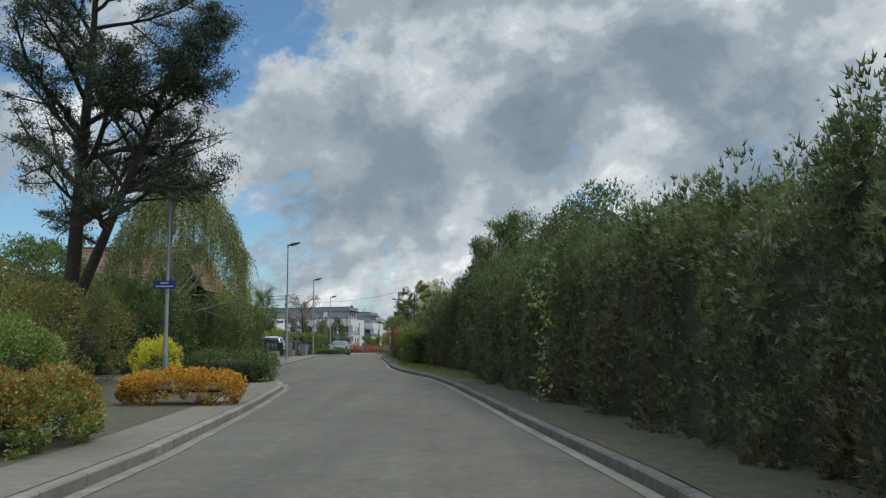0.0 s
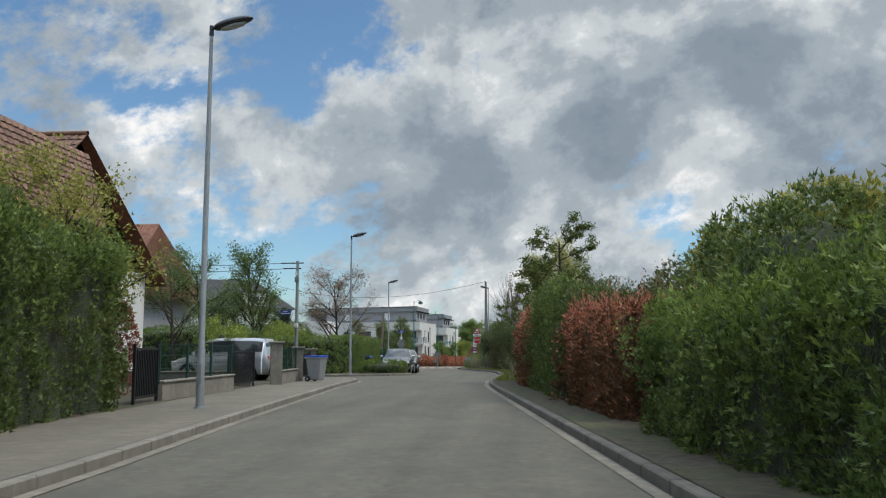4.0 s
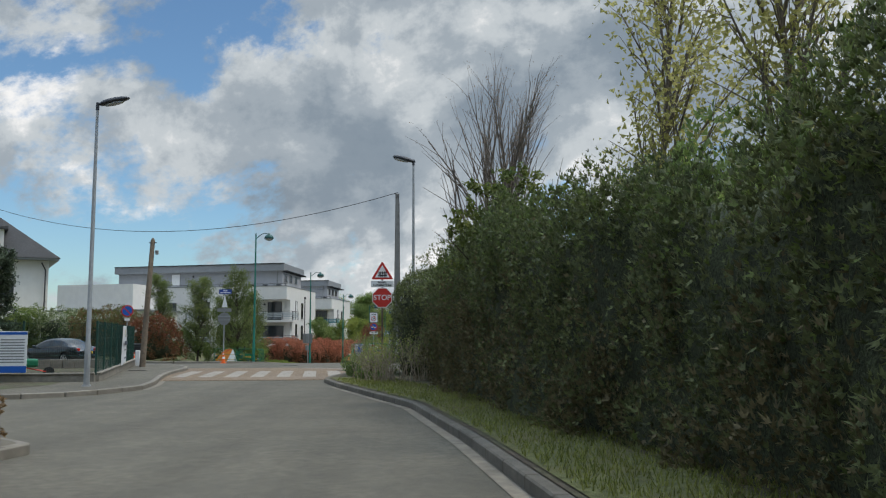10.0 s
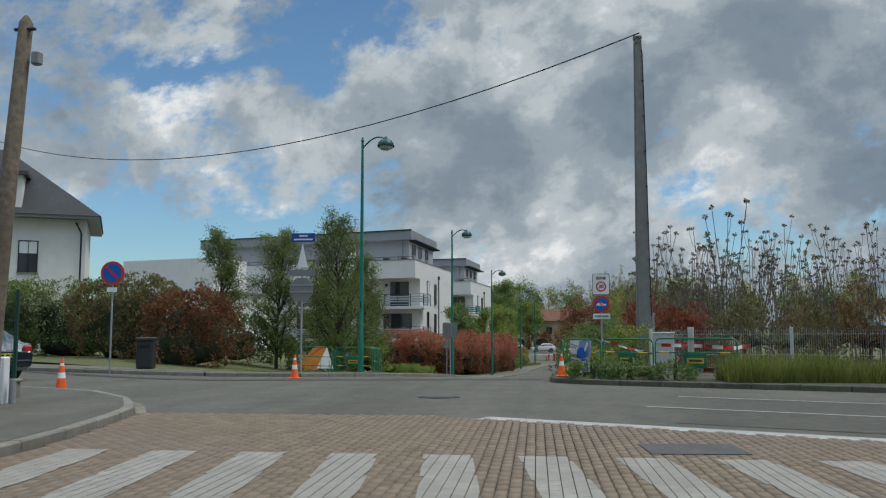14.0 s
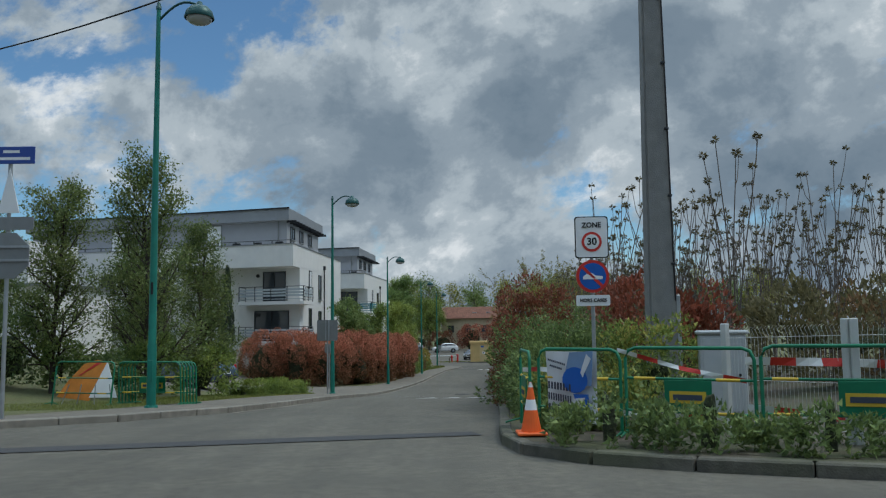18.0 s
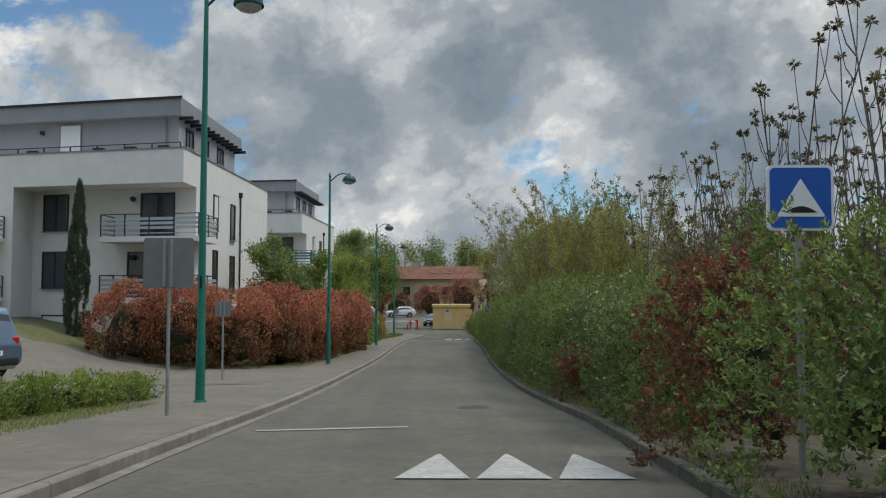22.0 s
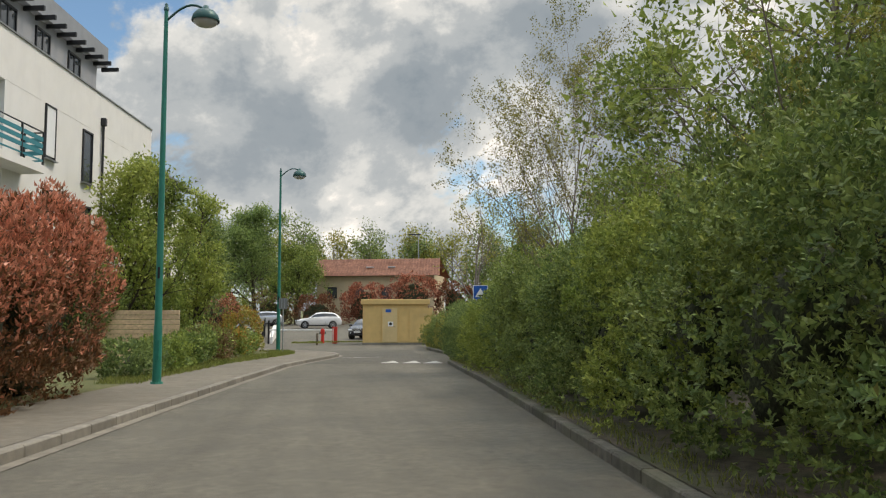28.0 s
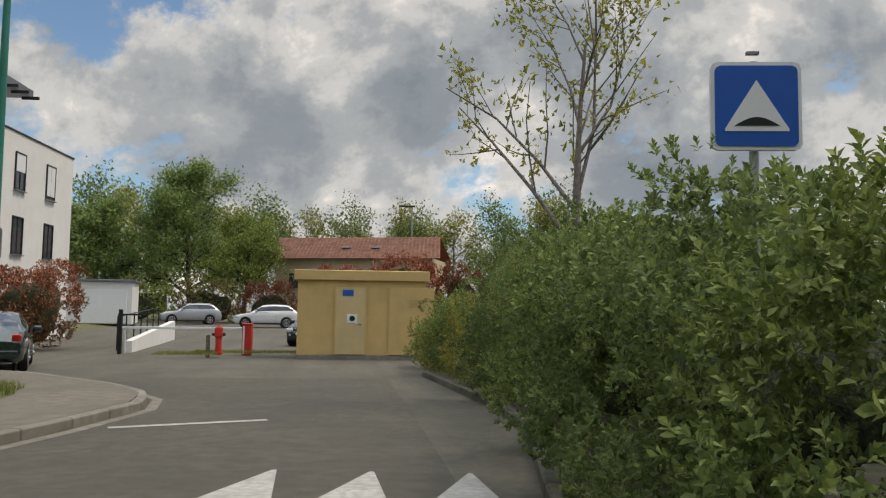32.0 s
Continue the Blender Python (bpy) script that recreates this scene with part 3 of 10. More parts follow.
def ground_sheet():
    xs = np.concatenate([[-2500, -900, -400, -200, -120], np.arange(-80, 61, 4), [90, 150, 300, 800, 2500]])
    ys = np.concatenate([[-2500, -800, -300, -100, -50], np.arange(-20, 341, 4), [380, 450, 600, 1000, 2500]])
    X, Y = np.meshgrid(xs, ys)
    Z = gz(X, np.clip(Y, -20, 330)) - 0.07
    n = len(xs)
    i = np.arange(len(ys) - 1)[:, None] * n + np.arange(n - 1)[None]
    F = np.stack([i, i + 1, i + n + 1, i + n], -1).reshape(-1, 4)
    me = mesh_np("ground", np.stack([X, Y, Z], -1).reshape(-1, 3), F, M["grass_ground"], smooth=True)
    tagged(part("ground", me), "rough grassy ground spreading to the horizon", "ground", kind="structure")


ground_sheet()
tagged(part("road", strip("road", -20, 300, lambda y: np.full_like(y, -46.0), lambda y: np.full_like(y, 22.0), M["asphalt"], 0.0, 34, 1.0)),
       "worn grey-brown asphalt of a residential street", "road", kind="structure")


def kerb_line(name, line, label, width=0.16, every=1.0):
    """Kerb stones laid end to end along a line, each a piece of its own."""
    pts = np.array(line, float)
    seg = np.hypot(*np.diff(pts, axis=0).T)
    s = np.concatenate([[0], np.cumsum(seg)])
    n = int(s[-1] / every)
    kerb = tagged(new(name), label, "kerb", kind="structure")
    bm = bm_box(every - 0.012, width, 0.3, (0, 0, -0.15), 0.018)
    me = bpy.data.meshes.new("kerb_stone")
    bm.to_mesh(me)
    bm.free()
    me.materials.append(M["kerb_dirty"] if "mossy" in label else M["kerb_grey"] if "dull" in label else M["concrete"])
    made = 0
    for k in range(n):
        a, b = k * every, (k + 1) * every
        p = np.array([np.interp(v, s, pts[:, j]) for v in (a, b) for j in (0, 1)]).reshape(2, 2)
        mid = p.mean(0)
        if mid[0] < -30 or mid[0] > 12 or made >= 290:
            continue
        d = p[1] - p[0]
        z0, z1 = gzf(*p[0]), gzf(*p[1])
        ob = new("kerb_stone", me)
        ob.parent = kerb
        ob.matrix_world = Matrix.Translation((mid[0], mid[1], (z0 + z1) / 2 + STEP - 0.15)) @ Matrix.Rotation(math.atan2(d[1], d[0]), 4, "Z") @ Matrix.Rotation(-math.atan2(z1 - z0, every), 4, "Y") @ Matrix.Diagonal((np.hypot(*d) / every, 1, 1, 1))
        made += 1
    return kerb


def platform(name, y0, y1, xk, side, walk_w, walk_mat, walk_label, rest_mat, rest_label, limit=None, rest_dz=0.0):
    """The raised land beside the road: a walk along the kerb and the soil or grass behind it."""
    inner = lambda y: xk(y) + side * 0.08
    lim = limit or (lambda y: np.full_like(y, 60.0 if side > 0 else -70.0))
    pick = np.minimum if side > 0 else np.maximum
    w_of = walk_w if callable(walk_w) else (lambda y: np.full_like(y, walk_w))
    mid = lambda y: pick(xk(y) + side * w_of(y), lim(y))
    out = lambda y: pick(np.full_like(y, 60.0 if side > 0 else -70.0), lim(y))
    tagged(part(name, strip(name, y0, y1, lambda y: pick(inner(y), lim(y)), mid, M[walk_mat], STEP, 5)), walk_label, "pavement", kind="structure")
    tagged(part("verge", strip("verge", y0, y1, lambda y: pick(mid(y) - side * 0.05, lim(y)), out, M[rest_mat], STEP + 0.004 + rest_dz, 14)), rest_label, "ground", kind="structure")


platform("pavement_1", -16, 29.1, kx(KERB_L1), -1, 1.0, "pavement", "paved strip beside planted beds", "soil", "bare soil and leaf litter behind the beds")
platform("pavement_2", 36.8, 82, kx(KERB_L2), -1, lambda y: np.interp(y, [36, 42, 60, 82], [2.5, 2.9, 2.6, 2.6]), "pavement", "worn asphalt footway along garden hedges", "soil", "garden soil behind the hedge")
platform("pavement_3", 88.2, 107, kx(KERB_L3), -1, 1.2, "pavement", "worn asphalt footway beside parking bay", "soil", "garden soil behind the hedge")
platform("pavement_4", 114.7, 153, kx(KERB_L4), -1, 2.7, "asphalt", "asphalt footway beside a building site fence", "soil", "bare soil of a building site")
platform("pavement_5", 147.1, 243, kx(KERB_L5), -1, lambda y: np.interp(y, [147, 160, 170, 172, 187, 189, 200, 243], [2.0, 2.6, 2.5, 12.0, 12.0, 2.5, 2.15, 1.9]), "pavement", "pale asphalt footway beside the descending street", "grass_ground", "mown lawn beside the footway", limit=far_x)
platform("verge_right", -16, 131, kx(KERB_R), 1, 1.0, "soil", "litter-strewn soil strip under the hedge", "soil", "dark soil under the hedges", limit=near_x)
platform("verge_far_right", 131.8, 244, kx(KERB_R2), 1, 0.6, "soil", "narrow soil strip with dry leaves under the hedge", "soil", "dark soil under the shrubs")

for nm, ln, lb in (("kerb_right", KERB_R[1:], "dull dark grey concrete kerb along the hedge"), ("kerb_left", KERB_L1[1:], "low concrete kerb beside planted beds"), ("kerb_left", KERB_L2, "pale concrete kerb of the footway"), ("kerb_left", KERB_L3, "pale concrete kerb round the parking bay"), ("kerb_left", KERB_L4, "pale concrete kerb curving into the cross street"), ("kerb_left", KERB_L5, "pale concrete kerb of the descending street"), ("kerb_right", KERB_R2, "dark mossy kerb under the overhanging shrubs")):
    kerb_line(nm, ln, lb)


def ribbon(name, line, w, material, dz, label, category="road marking", offset=0.0, dy=0.5):
    """A painted or laid band that follows a line on the road."""
    pts = np.array(line, float)
    seg = np.hypot(*np.diff(pts, axis=0).T)
    s = np.concatenate([[0], np.cumsum(seg)])
    n = max(2, int(s[-1] / dy))
    q = np.stack([np.interp(np.linspace(0, s[-1], n), s, pts[:, j]) for j in (0, 1)], 1)
    d = np.gradient(q, axis=0)
    d /= np.linalg.norm(d, axis=1)[:, None]
    nrm = np.stack([-d[:, 1], d[:, 0]], 1)
    a, b = q + nrm * (offset - w / 2), q + nrm * (offset + w / 2)
    V = np.concatenate([np.c_[a, gz(a[:, 0], a[:, 1]) + dz], np.c_[b, gz(b[:, 0], b[:, 1]) + dz]])
    i = np.arange(n - 1)
    F = np.stack([i, i + 1, i + n + 1, i + n], 1)
    e = V[F]
    if np.cross(e[:, 1] - e[:, 0], e[:, 3] - e[:, 0])[:, 2].mean() < 0:
        F = F[:, ::-1]
    return tagged(part(name, mesh_np(name, V, F, M[material])), label, category, kind="structure")


kerb_line("kerb_left", [(-30.5, 147.1), (-22.3, 147.1)], "pale concrete kerb along the cross street footway")
ribbon("pavement_6", [(-46, 148.0), (-21.8, 148.0)], 1.6, "pavement", STEP + 0.012, "asphalt footway along the cross street", "pavement")
GUT = "pale concrete gutter channel along the kerb"
ribbon("gutter", [p for p in KERB_R if p[1] < 121 and p[1] > -15], 0.16, "gutter", 0.008, GUT, "gutter", 0.19)
ribbon("gutter", KERB_L2[2:-1], 0.16, "gutter", 0.008, GUT, "gutter", -0.19)
ribbon("gutter", KERB_L5[3:-3], 0.16, "gutter", 0.008, GUT, "gutter", -0.19)
ribbon("gutter", KERB_L4[3:-3], 0.16, "gutter", 0.008, GUT, "gutter", -0.19)
ribbon("gutter", KERB_L1[1:6], 0.16, "gutter", 0.008, GUT, "gutter", -0.19)
ribbon("grass_verge", [p for p in KERB_R if 24 < p[1] < 52], 1.0, "grass_ground", STEP + 0.012, "patchy grass verge under the hedge", "grass verge", -0.66)
ribbon("grass_verge", [p for p in KERB_R if 86 < p[1] < 124], 1.3, "grass_ground", STEP + 0.012, "patchy grass verge under the hedge", "grass verge", -0.8)
ribbon("bay_line", [(-11.75, 94.0), (-12.2, 104.2)], 0.2, "concrete", 0.008, "pale kerb line set flush along the parking bay")
ribbon("cross_street_line", [(-12.7, 133.62), (2, 127.37)], 0.46, "paint_white", 0.014, "worn white edge line of the cross street")
ribbon("cross_street_line", [(-9.2, 138.1), (4, 132.5)], 0.1, "paint_white", 0.012, "thin white line on the cross street")
ribbon("cross_street_line", [(-10.1, 135.8), (4, 129.8)], 0.1, "paint_white", 0.012, "thin white line on the cross street")
ribbon("new_asphalt", [(-9.1, 135.6), (6, 129.2)], 4.9, "asphalt_mid", 0.006, "newer darker asphalt on the cross street", "road patch")
ribbon("trench_patch", [(-34, 149.5), (-21, 143.4), (-11.8, 145.4)], 0.55, "asphalt_dark", 0.01, "dark tar strip over a filled trench", "road patch")


# crossing of brick-coloured pavers with white painted bars
def crossing():
    d = Vector((1, -0.02, 0)).normalized()
    pav = tagged(new("brick_crossing"), "raised crossing of reddish brick pavers", "paving", kind="structure")
    # pavers in running bond, long side along the street
    bw, bh = 0.105, 0.21
    me = bpy.data.meshes.new("brick")
    bm = bm_box(bw - 0.008, bh - 0.008, 0.03, (0, 0, -0.018), 0.004)
    bm.to_mesh(me)
    bm.free()
    me.materials.append(M["brick_road"])
    rest = []
    for r in range(int(10.6 / bh)):
        y0 = 123.35 + r * bh
        for c in range(int(13.6 / bw)):
            x = -18.6 + c * bw
            y = y0 + 0.5 * (c % 2) * bh + 0.02 * (x + 14)
            xl, xr = float(np.interp(y, [p[1] for p in KERB_L4], [p[0] for p in KERB_L4])), float(np.interp(y, [p[1] for p in KERB_R], [p[0] for p in KERB_R]))
            if x < xl + 0.12 or x > xr - 0.12 or y > 133.4 - 0.42 * (x + 12.6):
                continue
            rest.append((x, y))
    rest.sort(key=lambda p: abs(p[1] - 125.0) + 0.6 * abs(p[0] + 12.2))
    for x, y in rest[:280]:
        ob = new("brick", me)
        ob.parent = pav
        ob.location = (x, y, gzf(x, y) + 0.012)
    hx, hy = bw / 2 - 0.004, bh / 2 - 0.004
    cx = np.array([-hx, hx, hx, -hx, -hx + 0.004, hx - 0.004, hx - 0.004, -hx + 0.004])
    cy = np.array([-hy, -hy, hy, hy, -hy + 0.004, -hy + 0.004, hy - 0.004, hy - 0.004])
    cz = np.array([0.004, 0.004, 0.004, 0.004, 0.024, 0.024, 0.024, 0.024])
    q = np.array(rest[280:])
    z = gz(q[:, 0], q[:, 1])
    V = np.stack([q[:, :1] + cx, q[:, 1:] + cy, z[:, None] + cz + 0.0015 * np.sin(q[:, :1] * 91 + q[:, 1:] * 57)], -1).reshape(-1, 3)
    base = np.array([[4, 5, 6, 7], [0, 1, 5, 4], [1, 2, 6, 5], [2, 3, 7, 6], [3, 0, 4, 7]])
    F = (base[None] + 8 * np.arange(len(q))[:, None, None]).reshape(-1, 4)
    tagged(part("brick_field", mesh_np("brick_field", V, F, M["brick_isl"]), None, pav), kind="stuff")
    # white bars: a skin of paint on each paver, broken at the joints
    for k in range(11):
        edge = lambda y: -16.35 - (y - 125.6) * 0.11 + 0.945 * k
        V = []
        for x, y in rest:
            y0, y1 = max(y - hy, 125.15), min(y + hy, 129.95)
            if y1 - y0 < 0.02:
                continue
            a, b = [max(x - hx, edge(v)) for v in (y0, y1)], [min(x + hx, edge(v) + 0.49) for v in (y0, y1)]
            if b[0] - a[0] < 0.01 or b[1] - a[1] < 0.01:
                continue
            z = gzf(x, y) + 0.0285
            V += [(a[0], y0, z), (b[0], y0, z), (b[1], y1, z), (a[1], y1, z)]
        if V:
            tagged(part("painted_bar", mesh_np("painted_bar", V, np.arange(len(V)).reshape(-1, 4), M["paint_brick"]), None, pav, "worn white crossing bar"), kind="stuff")


M["brick_isl"] = mat("brick_road_field", (0.2, 0.15, 0.102), 0.9, var=0.12, scale=3, bump=0.3, bscale=90, island=0.11, tint=(0.19, 0.145, 0.108))
M["paint_brick"] = mat("painted_brick", (0.30, 0.275, 0.235), 0.85, var=0.14, scale=5, bump=0.25, bscale=120, stain=0.35)
crossing()


def hump(cx, cy, turn, wdt, n=3):
    """White triangle teeth painted on the ramp of a road hump."""
    t = thing("hump_marking", "white painted triangles on the ramp of a speed hump", "road marking", (cx, cy, gzf(cx, cy) + 0.014), turn, kind="structure")
    m = Matrix.Rotation(radians(turn), 4, "Z")
    for i in range(n):
        bm = bmesh.new()
        x0 = (i - n / 2) * wdt
        vs = []
        for x, y in ((x0 + 0.03, 0), (x0 + wdt - 0.03, 0), (x0 + wdt / 2 + 0.02, 1.75), (x0 + wdt / 2 - 0.02, 1.75)):
            w = m @ Vector((x, y, 0))
            vs.append(bm.verts.new((x, y, gzf(cx + w.x, cy + w.y) - gzf(cx, cy))))
        bm.faces.new(vs)
        part("triangle", bm, M["paint_white"], t)
    return t


hump(-11.85, 161.15, -6, 0.78)
hump(-6.62, 225.35, -11, 0.84)
ribbon("hump_surface", [(-8.9, 225.2), (-8.6, 232.0), (-8.4, 239.0)], 6.4, "asphalt_mid", 0.006, "darker asphalt of the raised hump", "road patch")
ribbon("hump_line", [(-15.0, 166.0), (-12.7, 166.4)], 0.16, "paint_white", 0.012, "worn white teeth on the far ramp of the hump")
ribbon("hump_line", [(-9.2, 230.2), (-7.4, 230.9)], 0.16, "paint_white", 0.012, "worn white teeth on the far ramp of the hump")


# ---- foliage ----
def wav(p, k, seed):
    r = np.random.RandomState(seed)
    out = 0
    for i in range(4):
        d = r.normal(size=3)
        d /= np.linalg.norm(d)
        out = out + np.sin(p @ d * k * (0.6 + 0.5 * i) + r.uniform(0, 6.3)) / (1 + 0.5 * i)
    return out / 2.2


def leaf_quads(c, ax, nrm, ln, wd, fold=0.25):
    """Four-cornered leaves at c, along ax, facing nrm."""
    ax = ax / (np.linalg.norm(ax, axis=1)[:, None] + 1e-9)
    b = np.cross(nrm, ax)
    b /= np.linalg.norm(b, axis=1)[:, None] + 1e-9
    up = np.cross(ax, b)
    ln, wd = np.asarray(ln).reshape(-1, 1), np.asarray(wd).reshape(-1, 1)
    v = np.stack([c - ax * ln / 2, c + b * wd / 2 + up * wd * fold + ax * ln * 0.08, c + ax * ln / 2, c - b * wd / 2 + up * wd * fold + ax * ln * 0.08], 1)
    return v.reshape(-1, 3)


def leaves_mesh(name, v, material, k=4):
    return mesh_np(name, v, np.arange(len(v)).reshape(-1, k), material)


def leaf_tris(c, ax, nrm, ln, wd):
    """Three-cornered leaves: broad at the foot, pointed at the tip."""
    ax = ax / (np.linalg.norm(ax, axis=1)[:, None] + 1e-9)
    b = np.cross(nrm, ax)
    b /= np.linalg.norm(b, axis=1)[:, None] + 1e-9
    ln, wd = np.asarray(ln).reshape(-1, 1), np.asarray(wd).reshape(-1, 1)
    return np.stack([c - ax * ln * 0.4 - b * wd * 0.55, c - ax * ln * 0.25 + b * wd * 0.55, c + ax * ln * 0.6], 1).reshape(-1, 3)


def path_at(path, n):
    p = np.array(path, float)
    seg = np.hypot(*np.diff(p[:, :2], axis=0).T)
    s = np.concatenate([[0], np.cumsum(seg)])
    return p, s


LEAF_FACES = {"frond": [(0, 1, 2), (0, 1, 3), (0, 1, 4)], "tri": [(0, 1, 2)], "quad": [(0, 1, 2, 3)]}


def blades(kind, c, ax, nrm, ln, wd, r):
    """Leaves at c as an array (n, corners, 3): feathery conifer fronds, folded four-cornered leaves or plain pointed ones."""
    n = len(c)
    ax = ax / (np.linalg.norm(ax, axis=1)[:, None] + 1e-9)
    if kind == "tri":
        return leaf_tris(c, ax, nrm, ln, wd).reshape(n, 3, 3)
    if kind == "quad":
        return leaf_quads(c, ax, nrm, ln, wd).reshape(n, 4, 3)
    b = np.cross(nrm, ax)
    b /= np.linalg.norm(b, axis=1)[:, None] + 1e-9
    up = np.cross(ax, b)
    ln, wd = np.asarray(ln).reshape(-1, 1), np.asarray(wd).reshape(-1, 1)
    root = c - ax * ln * 0.4
    tips = []
    for g in (-0.5, 0.04, 0.55):
        a = g + r.normal(0, 0.12, (n, 1))
        k = ln * (1.05 - 0.55 * abs(g)) * r.uniform(0.75, 1.15, (n, 1))
        tips.append(root + (ax * np.cos(a) + b * np.sin(a)) * k + up * k * r.normal(-0.06, 0.1, (n, 1)))
    return np.stack([root - b * wd * 0.5, root + b * wd * 0.5 + ax * wd * 0.4, *tips], 1)


def blade_mesh(name, kind, v, material):
    t = np.array(LEAF_FACES[kind])
    n, k = v.shape[:2]
    return mesh_np(name, v.reshape(-1, 3), (np.arange(n)[:, None, None] * k + t[None]).reshape(-1, t.shape[1]), material)


def clumps(r, P, N, rad, k, stretch=1.0):
    """k leaves on the outside of each rounded clump at P: places, outward ways and how far out each lies."""
    m = len(P)
    rr = np.repeat(rad * r.uniform(0.55, 1.35, m), k)[:, None]
    e = r.normal(size=(m * k, 3))
    e /= np.linalg.norm(e, axis=1)[:, None]
    n = np.repeat(N / (np.linalg.norm(N, axis=1)[:, None] + 1e-9), k, 0)
    dn = (e * n).sum(1)[:, None]
    e = np.where(dn < -0.15, e - 2 * dn * n, e)
    out = r.uniform(0.55, 1.0, (m * k, 1)) ** 0.6
    return np.repeat(P, k, 0) + e * rr * out * [1, 1, stretch] - n * rr * 0.55, e, n, out[:, 0]


def hedge(name, label, category, path, width, material, leaf=(0.15, 0.07), cover=2.2, face=0, rough=0.16, droop=0.2, top_rough=0.12, shape=0.35, seed=1, upward=0.5, base=0.0, tip_mat=None, tip_frac=0.0, core="core", group="", low_mat=None, sprigs=0.0):
    """A hedge or long shrub along a path of (x, y, height): a solid heart, coloured dark for inner shade, and a coat of
    leaves.
    """
    r = np.random.RandomState(seed)
    leaf = (leaf[0] * 0.66, leaf[1] * 0.62)
    p, s = path_at(path, 0)
    L = s[-1]
    hmean = p[:, 2].mean()
    area = L * (2 * hmean + width)
    n = int(area * cover * (0.42 if face else 0.55) / (leaf[0] * leaf[1] * 0.5))
    cen = p[:, :2].mean(0)
    t = thing(name, label, category, (cen[0], cen[1], gzf(*cen) + STEP), group=group)
    o = np.array(t.matrix_world.translation)

    def surf(sv, u, push):
        """Point and outward direction at length sv and place u round the section (0..1)."""
        x = np.interp(sv, s, p[:, 0]); y = np.interp(sv, s, p[:, 1]); h = np.interp(sv, s, p[:, 2])
        dx = np.interp(sv + 0.3, s, p[:, 0]) - np.interp(sv - 0.3, s, p[:, 0])
        dy = np.interp(sv + 0.3, s, p[:, 1]) - np.interp(sv - 0.3, s, p[:, 1])
        q = np.hypot(dx, dy) + 1e-9
        nx, ny = -dy / q, dx / q
        a = np.pi * u
        e = shape
        cx = np.sign(np.cos(a)) * np.abs(np.cos(a)) ** e
        cz = np.abs(np.sin(a)) ** e
        endf = np.clip(np.minimum(sv, L - sv) / (width * 0.5), 0, 1) ** 0.5
        w = width / 2 * (0.45 + 0.55 * endf)
        hh = h * (0.86 + 0.14 * endf)
        P = np.stack([x + nx * cx * w, y + ny * cx * w, cz * hh], 1)
        N = np.stack([nx * np.cos(a), ny * np.cos(a), np.sin(a) * 0.9 + 0.05], 1)
        amp = rough * wav(P, 1.6, seed) + 0.5 * rough * wav(P, 5.0, seed + 1) + 0.07 * wav(P, 11.0, seed + 4)
        tops = top_rough * (wav(P * [1, 1, 0], 2.3, seed + 2) + 0.6 * wav(P * [1, 1, 0], 7.0, seed + 3)) * cz ** 3
        P = P + N * (amp + push)[:, None]
        P[:, 2] += tops
        return P, N

    kind = "frond" if material.startswith("thuja") else "tri"
    rad = 0.07 + 0.95 * rough
    n = int(n // (2.2 if kind == "frond" else 1.25))
    m = max(12, int(area * (0.62 if face else 1.0) / (1.7 * rad * rad)))
    k = max(6, n // m)
    u = r.uniform(0.0, 1.0, m)
    if face:
        flip = r.uniform(0, 1, m) < 0.85
        u = np.where(flip, np.where((u < 0.5) if face < 0 else (u > 0.5), 1 - u, u), u)
    # spread evenly over the section, not over the angle
    uu = np.where(u < 0.42, u * 0.5 / 0.42 * 0.55, np.where(u > 0.58, 1 - (1 - u) * 0.5 / 0.42 * 0.55, 0.275 + (u - 0.42) / 0.16 * 0.45))
    sv = r.uniform(0, L, m)
    side = (uu < 0.275) | (uu > 0.725)
    P, N = surf(sv, uu, r.uniform(-0.9, 0.4, m) * rad)
    hh = np.interp(sv, s, p[:, 2])
    P[:, 2] = np.where(side, r.uniform(0, 1, m) * hh * 0.99, P[:, 2]) + base
    P = P + N * (0.5 * rough * wav(P * [1, 1, 0.14], 5.0, seed + 12))[:, None]
    # the two ends
    ne = max(4, int(width * hmean * 4 / (1.5 * rad * rad)))
    pick = r.randint(0, 2, ne)
    Pe, Ne = surf(np.where(pick, L - 0.02, 0.02), r.uniform(0, 1, ne), np.zeros(ne))
    cx = np.where(pick, p[-1, 0], p[0, 0]); cy = np.where(pick, p[-1, 1], p[0, 1])
    f = r.uniform(0, 1, ne)
    Pe[:, 0] = cx + (Pe[:, 0] - cx) * f * 2.1; Pe[:, 1] = cy + (Pe[:, 1] - cy) * f * 2.1
    Pe[:, 2] = r.uniform(0, 1, ne) ** 0.9 * np.where(pick, p[-1, 2], p[0, 2]) * 0.97
    Ne[:, 0] = np.where(pick, p[-1, 0] - p[-2, 0], p[0, 0] - p[1, 0]); Ne[:, 1] = np.where(pick, p[-1, 1] - p[-2, 1], p[0, 1] - p[1, 1])
    Ne[:, 2] = 0
    P, N = np.concatenate([P, Pe]), np.concatenate([N, Ne])
    top = np.concatenate([hh, np.full(ne, hmean)])
    zrel = np.repeat(np.clip(P[:, 2] / np.maximum(top, 0.1), 0, 1.2), k)
    P, e, N, out = clumps(r, P, N, rad, k, 1.7 if kind == "frond" else 1.15)
    n = len(P)
    P[:, 2] = np.maximum(P[:, 2], 0.03)
    ax = e * 0.55 + N * 0.25 + r.normal(0, 0.35, (n, 3)) + np.array([0, 0, upward])
